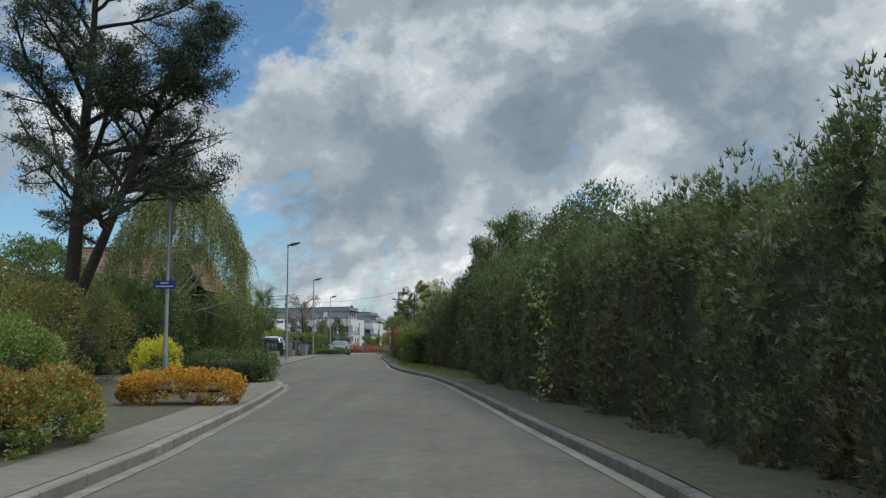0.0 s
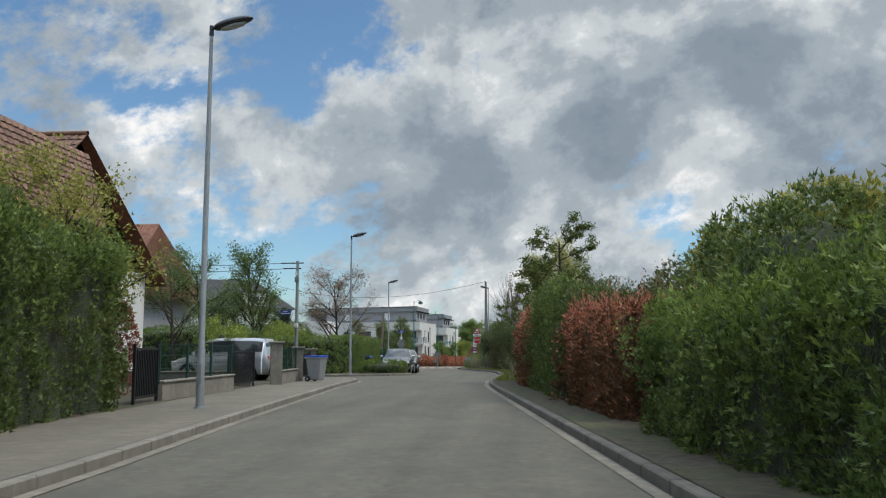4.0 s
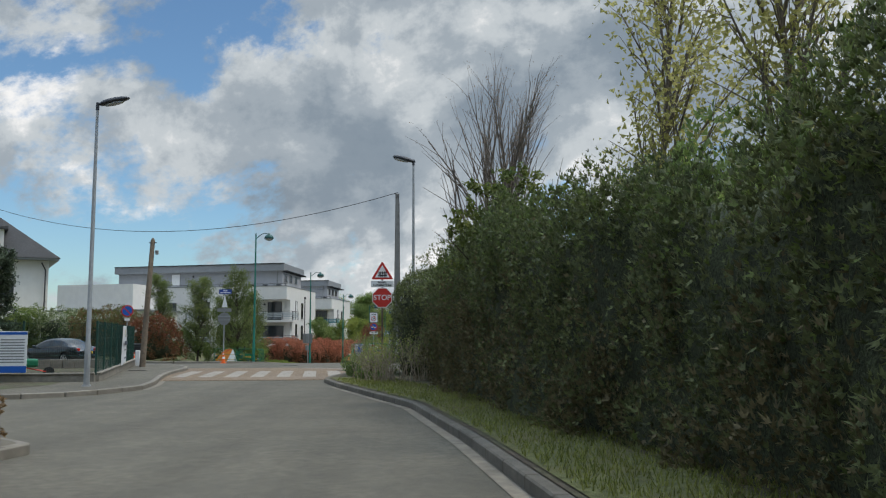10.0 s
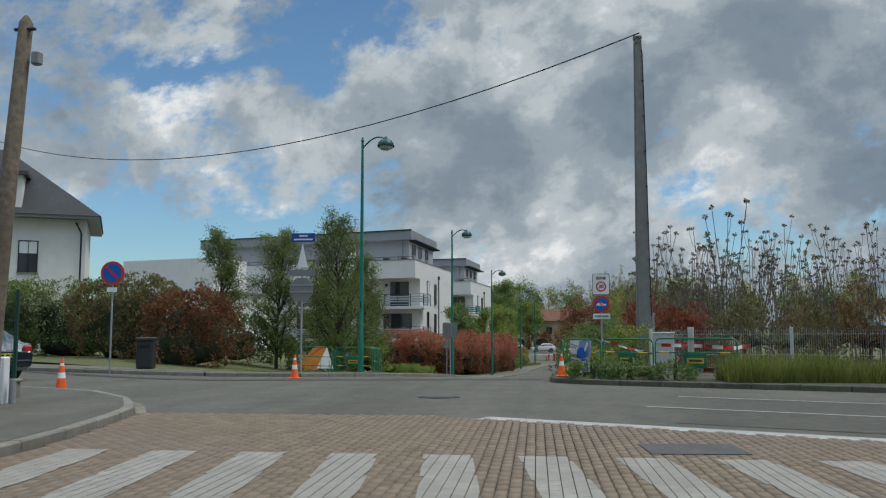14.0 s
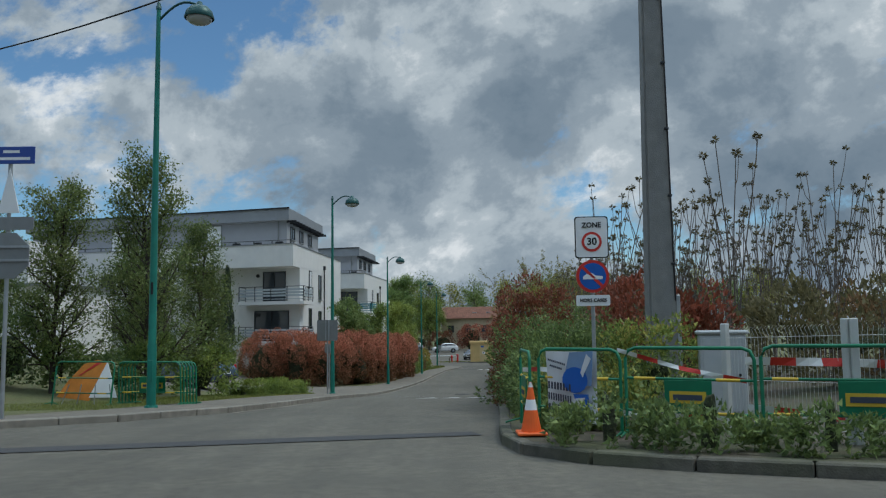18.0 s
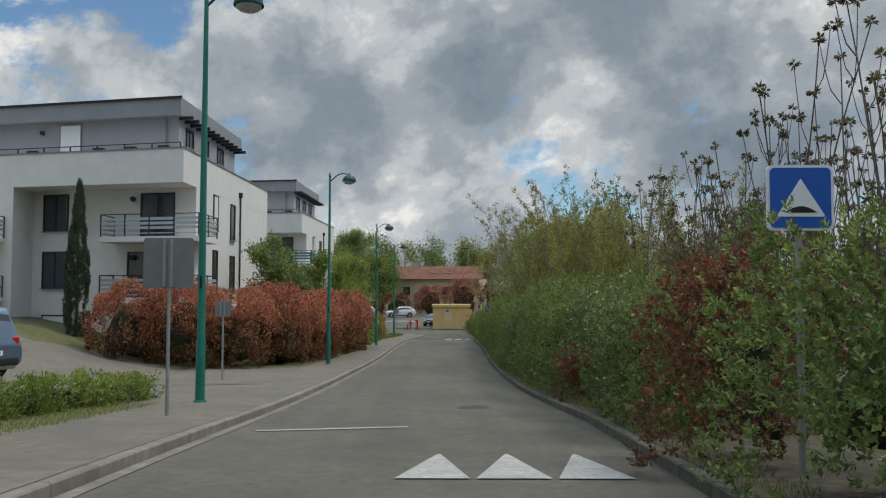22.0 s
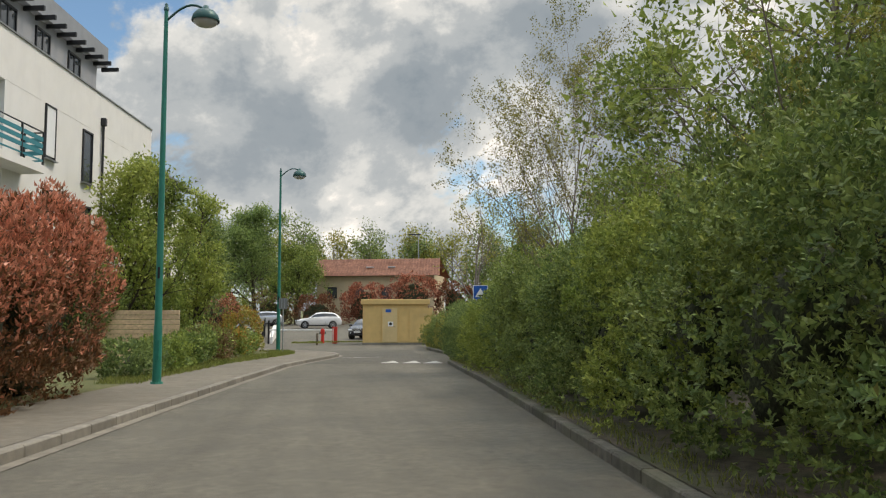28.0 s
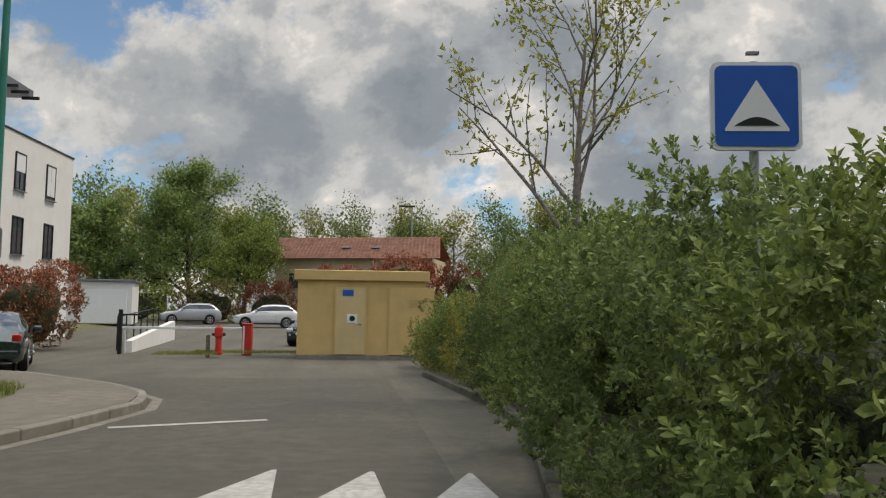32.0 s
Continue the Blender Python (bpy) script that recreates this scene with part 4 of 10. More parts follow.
    nn = e + N * 0.5 + r.normal(0, 0.4, (n, 3)) + np.array([0, 0, 0.3])
    sc = r.uniform(0.6, 1.35, n)
    P[:, 2] += gz(P[:, 0], P[:, 1]) + STEP
    if sprigs:
        # loose upright shoots that break the top line
        m = int(L * sprigs)
        ss = r.uniform(0, L, m)
        Q, _ = surf(ss, r.uniform(0.3, 0.7, m), np.zeros(m))
        hs = r.uniform(0.15, 0.75, m) * (0.6 + 0.6 * r.uniform(0, 1, m) ** 3)
        ln = 14 if kind == "tri" else 8
        f = np.tile(np.linspace(0, 1, ln), m)
        lean = r.normal(0, 0.16, (m, 2))
        X = np.repeat(Q, ln, 0)
        X[:, :2] += np.repeat(lean, ln, 0) * f[:, None] + r.normal(0, 0.05, (m * ln, 2)) * (1.2 - f)[:, None]
        X[:, 2] += np.repeat(hs, ln) * f + gz(X[:, 0], X[:, 1]) + STEP
        P = np.concatenate([P, X])
        ax = np.concatenate([ax, r.normal(0, 0.5, (m * ln, 3)) + [0, 0, 0.9]])
        nn = np.concatenate([nn, r.normal(0, 1, (m * ln, 3))])
        sc = np.concatenate([sc, r.uniform(0.35, 0.8, m * ln)])
        zrel = np.concatenate([zrel, np.ones(m * ln)])
        out = np.concatenate([out, np.ones(m * ln)])
        n = len(P)
    big, fine = (1.1, 0.9) if kind == "frond" else (1.0, 1.0)
    v = blades(kind, P, ax, nn, leaf[0] * sc * big, leaf[1] * sc * fine, r) - o
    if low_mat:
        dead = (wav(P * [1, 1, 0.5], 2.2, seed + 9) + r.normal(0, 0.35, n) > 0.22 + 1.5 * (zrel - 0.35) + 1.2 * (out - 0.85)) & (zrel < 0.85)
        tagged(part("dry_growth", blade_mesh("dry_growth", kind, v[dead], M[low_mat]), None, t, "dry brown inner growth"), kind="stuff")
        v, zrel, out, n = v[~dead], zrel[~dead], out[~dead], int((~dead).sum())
    if tip_mat is not None:
        hot = (r.uniform(0, 1, n) < tip_frac * np.clip((zrel - 0.45) * 2.2, 0.06, 1) * np.where(out > 0.82, 1.25, 0.35)) if tip_frac else zrel > 0.85
        part("foliage", blade_mesh("foliage", kind, v[~hot], M[material]), None, t)
        tagged(part("fresh_growth", blade_mesh("fresh_growth", kind, v[hot], M[tip_mat]), None, t, "fresh brighter shoots"), kind="stuff")
    else:
        part("foliage", blade_mesh("foliage", kind, v, M[material]), None, t)
    # solid heart, its dark colour standing for shade in the leaf gaps
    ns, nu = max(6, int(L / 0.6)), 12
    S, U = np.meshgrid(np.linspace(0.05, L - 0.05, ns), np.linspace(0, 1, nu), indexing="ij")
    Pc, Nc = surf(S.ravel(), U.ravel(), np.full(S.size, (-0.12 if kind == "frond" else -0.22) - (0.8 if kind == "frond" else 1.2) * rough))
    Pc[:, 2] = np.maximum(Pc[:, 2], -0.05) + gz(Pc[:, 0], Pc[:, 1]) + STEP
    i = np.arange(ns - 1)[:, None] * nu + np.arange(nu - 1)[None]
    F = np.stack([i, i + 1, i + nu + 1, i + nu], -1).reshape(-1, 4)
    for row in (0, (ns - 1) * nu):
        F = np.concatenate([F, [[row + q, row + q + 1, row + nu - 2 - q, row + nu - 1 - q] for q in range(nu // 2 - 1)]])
    part("inner_mass", mesh_np("inner_mass", Pc - o, F, M["conifer_shade_core" if kind == "frond" else core], smooth=True), None, t, "solid inner mass, coloured dark for shade between the leaves")
    return t


def bush(name, label, category, at, size, material, leaf=(0.09, 0.05), cover=2.4, seed=1, rough=0.14, tip_mat=None, tip_frac=0.0, flat=1.0, group="", upward=0.4, turn=0.0, face=None, broad=False, whorl=8):
    """A shrub of leafy shoots round a solid heart coloured dark for inner shade; size is (x, y, height)."""
    r = np.random.RandomState(seed)
    t = thing(name, label, category, (at[0], at[1], gzf(at[0], at[1]) + STEP), turn, group)
    sx, sy, sz = size
    area = 2.2 * (sx * sz + sy * sz + sx * sy) * 0.6
    kind = "quad" if broad else ("frond" if material.startswith("thuja") else "tri")
    n = int(area * cover * (0.42 if face else 0.5) / (leaf[0] * leaf[1] * 0.5)) // (3 if kind == "frond" else 2) * 2
    rad = min(0.06 + 0.85 * rough, 0.22 * min(sx, sy, sz) + 0.05)
    m = max(14, int(area * (0.8 if face else 1.0) / (1.7 * rad * rad)))
    k = max(2, n // m // whorl) if broad else max(5, n // m)
    d = r.normal(size=(m, 3))
    if face:
        away = (d[:, 0] * face[0] + d[:, 1] * face[1] < 0) & (r.uniform(0, 1, m) < 0.8)
        d[away, :2] *= -1
    d[:, 2] = np.abs(d[:, 2]) * 1.15 - 0.38
    d /= np.linalg.norm(d, axis=1)[:, None]
    sup = 0.72 * flat
    q = np.sign(d) * np.abs(d) ** sup
    P = q * np.array([sx / 2, sy / 2, sz * 0.62]) + np.array([0, 0, sz * 0.4])
    W = P + np.array([at[0], at[1], 0.0])
    am = rough * wav(W, 2.2, seed % 5) + rough * 0.5 * wav(W, 5.5, seed + 5)
    P = P + d * (am + r.uniform(-1.0, 0.5, m) * rad)[:, None]
    P[:, 2] = np.abs(P[:, 2])
    hi = np.repeat(np.clip(P[:, 2] / sz * 1.6 - 0.2, 0.05, 1), k)
    P, e, N, out = clumps(r, P, d, rad, k, 1.5 if kind == "frond" else 1.0)
    n = len(P)
    P[:, 2] = np.maximum(P[:, 2], 0.02)
    if broad:
        # each shoot ends in a whorl of lance-shaped leaves
        sd = e * 0.55 + N * 0.3 + r.normal(0, 0.3, (n, 3)) + np.array([0, 0, upward])
        sd = np.repeat(sd / np.linalg.norm(sd, axis=1)[:, None], whorl, 0)
        g1 = np.cross(sd, [0.3, 0.95, 0.1])
        g1 /= np.linalg.norm(g1, axis=1)[:, None]
        g2 = np.cross(sd, g1)
        n = n * whorl
        az = np.tile(np.arange(whorl) * 2.4, n // whorl) + np.repeat(r.uniform(0, 6.28, n // whorl), whorl)
        st = np.tile(np.linspace(0, 1, whorl), n // whorl)
        th = (1.25 - 0.75 * st + r.normal(0, 0.15, n))[:, None]
        la = sd * np.cos(th) + (g1 * np.cos(az)[:, None] + g2 * np.sin(az)[:, None]) * np.sin(th)
        size1 = leaf[0] * np.repeat(r.uniform(0.75, 1.3, n // whorl), whorl) * r.uniform(0.8, 1.15, n)
        P = np.repeat(P, whorl, 0) + sd * (leaf[0] * 1.1 * st)[:, None] + la * size1[:, None] * 0.45
        hi, out = np.repeat(hi, whorl), np.repeat(out, whorl) * (0.72 + 0.28 * st)
        v = leaf_quads(P, la, sd * 1.0 + r.normal(0, 0.2, (n, 3)), size1, leaf[1] * size1 / leaf[0], 0.3).reshape(n, 4, 3)
    sc = r.uniform(0.65, 1.35, n)
    v = v if broad else blades(kind, P, e * 0.6 + N * 0.2 + r.normal(0, 0.5, (n, 3)) + np.array([0, 0, upward]), e + r.normal(0, 0.75, (n, 3)) + np.array([0, 0, 0.3]), leaf[0] * sc * (0.85 if kind == "frond" else 1.0), leaf[1] * sc * (0.62 if kind == "frond" else 1.0), r)
    if tip_mat:
        hot = r.uniform(0, 1, n) < tip_frac * hi * np.where(out > 0.82, 1.2, 0.3)
        part("foliage", blade_mesh("foliage", kind, v[~hot], M[material]), None, t)
        tagged(part("fresh_growth", blade_mesh("fresh_growth", kind, v[hot], M[tip_mat]), None, t, "fresh brighter shoots"), kind="stuff")
    else:
        part("foliage", blade_mesh("foliage", kind, v, M[material]), None, t)
    # closed inner shell, shade behind the leaves put into its dark colour
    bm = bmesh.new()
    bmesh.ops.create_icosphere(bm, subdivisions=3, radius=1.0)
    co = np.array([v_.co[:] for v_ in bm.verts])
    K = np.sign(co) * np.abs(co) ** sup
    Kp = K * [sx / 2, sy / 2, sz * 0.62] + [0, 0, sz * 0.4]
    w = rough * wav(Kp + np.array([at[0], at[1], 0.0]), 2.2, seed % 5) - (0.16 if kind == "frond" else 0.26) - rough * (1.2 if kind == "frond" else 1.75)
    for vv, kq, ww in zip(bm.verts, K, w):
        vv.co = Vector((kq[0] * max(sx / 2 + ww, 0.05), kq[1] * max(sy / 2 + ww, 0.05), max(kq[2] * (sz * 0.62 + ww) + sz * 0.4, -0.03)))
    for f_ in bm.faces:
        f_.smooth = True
    part("inner_mass", bm, M["conifer_shade_core" if kind == "frond" else "core"], t, "solid inner mass, coloured dark for shade between the leaves")
    return t


def grow(r, base, d, length, rad, level, spec, paths, tips):
    """Grows one limb and its branches; spec rows are (kids, angle, length ratio, droop, from)."""
    n = 6
    pts = [np.array(base, float)]
    dirs = [np.array(d, float) / np.linalg.norm(d)]
    kids, ang, ratio, droop, start = spec[min(level, len(spec) - 1)]
    for i in range(n):
        k = dirs[-1] + r.normal(0, 0.035 if level == 0 else 0.10, 3) + np.array([0, 0, droop / n])
        k /= np.linalg.norm(k)
        dirs.append(k)
        pts.append(pts[-1] + k * length / n)
    rr = rad * (1 - 0.75 * np.linspace(0, 1, n + 1))
    paths.append(np.c_[np.array(pts), rr])
    if level + 1 >= len(spec):
        for f in (0.35, 0.6, 0.8, 1.0):
            i = int(f * n)
            tips.append((pts[i], dirs[i]))
        return
    for j in range(kids):
        f = start + (1 - start) * (j + r.uniform(0.1, 0.9)) / kids
        x = f * n
        i = min(int(x), n - 1)
        p = pts[i] + (pts[i + 1] - pts[i]) * (x - i)
        a = dirs[i]
        side = np.cross(a, r.normal(size=3))
        side /= np.linalg.norm(side) + 1e-9
        g = radians(ang) * r.uniform(0.75, 1.25)
        nd = a * math.cos(g) + side * math.sin(g)
        grow(r, p, nd, length * ratio * (1.15 - 0.55 * (f - start) / (1.001 - start)) * r.uniform(0.8, 1.15), np.interp(f, [0, 1], [rad, rad * 0.3]) * 0.6, level + 1, spec, paths, tips)


def tree(name, label, at, height, trunk_r, spec, leaf_material, leaf=(0.1, 0.06), per_tip=14, spread=0.35, bark="bark", seed=1, lean=(0, 0), hang=0.0, z0=None, clusters=1.0, category="tree", group="", leaf_up=0.2, trunk_len=None, turn=0.0):
    """A tree: tapered trunk and limbs as one part, leaves as another."""
    r = np.random.RandomState(seed)
    t = thing(name, label, category, (at[0], at[1], (gzf(at[0], at[1]) + STEP - 0.02) if z0 is None else z0), turn, group=group)
    paths, tips = [], []
    grow(r, (0, 0, -0.1), (lean[0], lean[1], 1), trunk_len or height * 0.8, trunk_r, 0, spec, paths, tips)
    fine = 0.012 * max(1.0, height / 9)
    big = [p[::2] if p[0, 3] < 0.05 else p for p in paths if p[0, 3] > fine]
    small = [p[::3] for p in paths if p[0, 3] <= fine]
    v1, f1 = tubes(big, 5)
    if small:
        v2, f2 = tubes(small, 3)
        v1, f1 = np.concatenate([v1, v2]), np.concatenate([f1, f2 + len(v1)])
    part("trunk", mesh_np("trunk", v1, f1, M[bark], smooth=True), None, t, "tapered trunk with its limbs")
    if per_tip:
        P = np.array([p for p, d in tips])
        D = np.array([d for p, d in tips])
        k = per_tip
        n = len(P) * k
        c = np.repeat(P, k, 0) + r.normal(0, spread, (n, 3)) * np.array([1, 1, 0.75]) + np.array([0, 0, -hang]) * r.uniform(0, 1, (n, 1))
        ax = np.repeat(D, k, 0) * 0.6 + r.normal(0, 0.7, (n, 3)) + np.array([0, 0, leaf_up - hang])
        sc = r.uniform(0.6, 1.35, n)
        v = leaf_tris(c, ax, r.normal(size=(n, 3)) + np.array([0, 0, 0.6]), leaf[0] * sc, leaf[1] * sc)
        part("crown", leaves_mesh("crown", v, M[leaf_material], 3), None, t, "leafy crown")
    return t


def weeping_tree(name, label, at, h, radius, leafm, seed, bark="bark_pale"):
    """A tree whose thin twigs hang in long leafy strands."""
    r = np.random.RandomState(seed)
    t = thing(name, label, "tree", (at[0], at[1], gzf(at[0], at[1]) + STEP - 0.02))
    paths, tips = [], []
    grow(r, (0, 0, -0.1), (0, 0, 1), h * 0.9, 0.17, 0, [(20, 50, 0.34, 0.1, 0.25), (6, 40, 0.4, 0.0, 0.3), (0, 35, 0.4, -0.4, 0.3)], paths, tips)
    part("trunk", tube_mesh("trunk", paths, M[bark], 6), None, t, "pale slender trunk with its limbs")
    m = 680
    a = r.uniform(0, 6.28, m)
    q = r.uniform(0.02, 1, m) ** 0.62
    top = h * (0.97 - 0.42 * q ** 2) + r.normal(0, 0.35, m)
    S, P = [], []
    for k in range(m):
        ln = r.uniform(0.7, 3.2) * (0.5 + 0.6 * q[k])
        ln = min(ln * 1.25, top[k] - 1.0)
        x, y = radius * q[k] * math.cos(a[k]), radius * q[k] * math.sin(a[k])
        f = np.linspace(0, 1, 7)
        dx, dy = r.normal(0, 0.16, 2)
        sx = x * (0.86 + 0.14 * np.sqrt(f)) + dx * f
        sy = y * (0.86 + 0.14 * np.sqrt(f)) + dy * f
        S.append(np.c_[sx, sy, top[k] - ln * f ** 1.3, 0.009 - 0.006 * f])
        g2 = r.uniform(0, 1, int(38 * ln ** 0.8) + 12)
        P.append(np.c_[np.interp(g2, f, sx), np.interp(g2, f, sy), top[k] - ln * g2 ** 1.3])
    part("strand", tube_mesh("strand", S, M["bark"], 3), None, t, "long hanging twigs")
    P = np.concatenate(P)
    n = len(P)
    v = leaf_tris(P + r.normal(0, 0.06, (n, 3)), r.normal(0, 0.6, (n, 3)) - [0, 0, 0.8], r.normal(size=(n, 3)), r.uniform(0.055, 0.12, n), r.uniform(0.04, 0.07, n))
    part("crown", leaves_mesh("crown", v, M[leafm], 3), None, t, "hanging yellow-green leaves")
    return t



# ---- planting, street by street ----
def off_line(line, y0, y1, off, heights, n=12):
    """A path beside a kerb: (x, y, height)."""
    ys = np.linspace(y0, y1, n)
    xs = np.interp(ys, [p[1] for p in line], [p[0] for p in line]) + off
    hy = np.linspace(0, 1, len(heights))
    return [(float(x), float(y), float(np.interp(i / (n - 1), hy, heights))) for i, (x, y) in enumerate(zip(xs, ys))]


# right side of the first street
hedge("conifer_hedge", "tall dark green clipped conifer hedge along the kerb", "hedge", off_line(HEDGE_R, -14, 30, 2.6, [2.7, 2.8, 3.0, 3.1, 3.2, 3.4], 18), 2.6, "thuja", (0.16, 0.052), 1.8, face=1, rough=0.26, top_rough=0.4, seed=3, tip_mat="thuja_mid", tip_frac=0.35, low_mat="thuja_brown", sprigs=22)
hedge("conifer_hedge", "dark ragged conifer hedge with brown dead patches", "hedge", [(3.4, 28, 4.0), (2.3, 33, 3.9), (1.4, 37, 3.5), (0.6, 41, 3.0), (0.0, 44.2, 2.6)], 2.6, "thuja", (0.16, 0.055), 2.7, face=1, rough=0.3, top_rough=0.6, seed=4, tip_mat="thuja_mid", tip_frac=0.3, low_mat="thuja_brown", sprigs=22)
SPRAY = [(46, 38, 0.22, 0.4, 0.05), (6, 40, 0.45, 0.25, 0.15), (0, 35, 0.4, 0.2, 0.3)]
for k, (x, y, h) in enumerate(((1.7, 36.6, 5.6), (2.6, 33.2, 6.3), (0.9, 47.8, 4.1), (1.9, 46.4, 4.5))):
    tree("conifer", "tall ragged conifer rising above the hedge", (x, y), h, 0.1, SPRAY, "thuja_mid" if k % 2 else "thuja", (0.10, 0.034), 20, 0.14, "bark", seed=20 + k, trunk_len=h * 0.95, category="conifer", leaf_up=0.8, group="conifers above the hedge")
for k in range(10):
    y = 6.5 + 2.9 * k
    x = float(np.interp(y, [6, 36], [7.7, 3.0]))
    bush("conifer", "ragged dark conifer crown rising above the clipped hedge", "conifer", (x, y), (2.7, 4.4, float(np.interp(y, [6, 18, 24, 34], [4.1, 4.2, 5.3, 5.7])) + 0.45 * math.sin(2.1 * k)), "thuja" if k % 3 else "thuja_mid", (0.115, 0.05), 1.8, seed=220 + k, rough=0.42, flat=1.45, face=(-1, -0.5), upward=1.1, tip_mat="thuja_mid", tip_frac=0.4, group="conifers above the hedge")
bush("conifer", "broad green conifer bush behind the low hedge", "conifer", (0.6, 50.5), (3.2, 3.6, 3.4), "thuja_mid", (0.16, 0.07), 2.4, seed=31, rough=0.25)
bush("conifer", "broad green conifer bush behind the low hedge", "conifer", (-0.4, 55.5), (3.2, 5.0, 3.4), "thuja_mid", (0.16, 0.07), 2.2, seed=32, rough=0.25)
hedge("clipped_hedge", "low clipped green hedge with light fresh top", "hedge", off_line(HEDGE_R, 43.4, 54.5, 1.75, [1.75, 1.85, 1.75], 8), 1.7, "thuja_mid", (0.13, 0.055), 2.0, face=1, rough=0.15, top_rough=0.1, seed=5, sprigs=12, tip_mat="thuja_bright", tip_frac=0.95)
hedge("red_hedge", "clipped hedge of red-leaved photinia", "hedge", off_line(HEDGE_R, 55.6, 61.5, 1.85, [2.0, 2.15, 2.0], 6), 1.7, "photinia_old", (0.13, 0.06), 2.0, face=1, rough=0.1, seed=6, sprigs=10, tip_mat="photinia_bright", tip_frac=0.55)
hedge("clipped_hedge", "tall clipped green hedge with light fresh top", "hedge", off_line(HEDGE_R, 61.8, 68.6, 2.05, [2.7, 3.0, 2.9, 2.6], 8), 1.9, "thuja_mid", (0.12, 0.05), 1.9, face=1, rough=0.16, top_rough=0.14, seed=7, sprigs=12, tip_mat="thuja_bright", tip_frac=0.25)
hedge("red_hedge", "tall hedge of dark red photinia leaves", "hedge", off_line(HEDGE_R, 68.7, 75.4, 2.05, [2.6, 2.6, 2.35, 2.0], 8), 1.9, "photinia_old", (0.15, 0.065), 2.0, face=1, rough=0.16, seed=8, sprigs=12, tip_mat="photinia_bright", tip_frac=0.5)
hedge("clipped_hedge", "low rounded green hedge with bright top", "hedge", [(-3.5, 78.9, 1.7), (-3.4, 80.5, 1.85), (-3.4, 82.5, 1.85), (-3.5, 84.2, 1.65)], 1.5, "laurel", (0.12, 0.055), 2.0, face=1, rough=0.14, seed=9, sprigs=14, tip_mat="thuja_bright", tip_frac=0.5, shape=0.5)
hedge("clipped_hedge", "tall green hedge in dense leaf behind the low one", "hedge", [(0.4, 62, 3.4), (-0.3, 70, 3.0), (-1.2, 77, 3.9), (-2.0, 84, 3.9), (-2.2, 90.5, 3.4)], 2.0, "thuja", (0.14, 0.07), 2.0, face=1, rough=0.25, top_rough=0.3, seed=10)
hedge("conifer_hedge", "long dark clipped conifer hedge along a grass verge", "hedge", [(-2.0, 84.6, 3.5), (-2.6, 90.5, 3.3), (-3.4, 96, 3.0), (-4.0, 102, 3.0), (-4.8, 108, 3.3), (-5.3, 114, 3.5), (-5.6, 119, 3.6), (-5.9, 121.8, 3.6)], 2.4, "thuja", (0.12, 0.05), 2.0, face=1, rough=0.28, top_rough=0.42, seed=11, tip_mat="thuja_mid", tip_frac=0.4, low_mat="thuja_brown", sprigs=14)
bush("conifer", "round-headed clipped conifer at the hedge end", "conifer", (-6.9, 124.6), (2.9, 3.8, 3.65), "thuja", (0.11, 0.05), 2.5, seed=33, rough=0.1)
bush("shrub", "low leafy shrub under the stop sign", "shrub", (-9.3, 123.9), (1.3, 2.2, 0.62), "shrub_dark", (0.05, 0.032), 2.2, seed=34, rough=0.16, tip_mat="shrub_green", tip_frac=0.3)
bush("shrub", "low leafy shrub on the grass verge", "shrub", (-8.9, 121.6), (1.0, 1.6, 0.35), "shrub_dark", (0.06, 0.04), 2.0, seed=35, rough=0.2, tip_mat="shrub_green", tip_frac=0.5)
bush("shrub", "small feathery green shrub on the verge", "shrub", (-4.0, 87.2), (1.3, 2.6, 0.7), "shrub_green", (0.08, 0.03), 2.0, seed=36)


def twigs(name, label, at, n, h, spread, seed, bark="bark_grey", leaves=None, lean=0.35, rad=0.012, per=3, leafm="shrub_green"):
    """A bunch of thin bare stems from the ground."""
    r = np.random.RandomState(seed)
    t = thing(name, label, "shrub", (at[0], at[1], gzf(at[0], at[1]) + STEP))
    paths, tips = [], []
    for i in range(n):
        paths = []
        b = np.array([r.normal(0, spread), r.normal(0, spread * 1.3), -0.05])
        grow(r, b, (r.normal(0, lean), r.normal(0, lean), 1), h * r.uniform(0.6, 1.1), rad, 0, [(per, 35, 0.45, 0.1, 0.3), (0, 30, 0.4, 0.1, 0.4)], paths, tips)
        part("stem", tube_mesh("stem", paths, M[bark], 5), None, t)
    if leaves:
        P = np.repeat(np.array([p for p, d in tips]), leaves, 0)
        m = len(P)
        v = leaf_quads(P + r.normal(0, 0.05, (m, 3)), r.normal(size=(m, 3)) + [0, 0, 0.4], r.normal(size=(m, 3)) + [0, 0, 0.6], r.uniform(0.03, 0.07, m), r.uniform(0.02, 0.04, m))
        part("foliage", leaves_mesh("foliage", v, M[leafm]), None, t)
    return t


for k, (x, y) in enumerate(((-4.5, 77.0), (-4.6, 78.0), (-4.9, 79.0))):
    twigs("bare_shrub", "bare pale stems of a budding shrub", (x, y), 6, 1.25, 0.24, 40 + k, "bark_stem", 1, leafm="spring_green")
for k in range(13):
    f = k / 12
    twigs("pruned_rose", "pruned knotty pale shrub stems on the verge", (float(np.interp(f, [0, 0.35, 0.6, 1], [-9.1, -8.7, -8.1, -6.9])), float(np.interp(f, [0, 0.35, 0.6, 1], [122.0, 120.0, 119.6, 121.0]))), 8, 1.3, 0.22, 50 + k, "bark_stem", 1, per=4, rad=0.014, leafm="spring_green", lean=0.24)


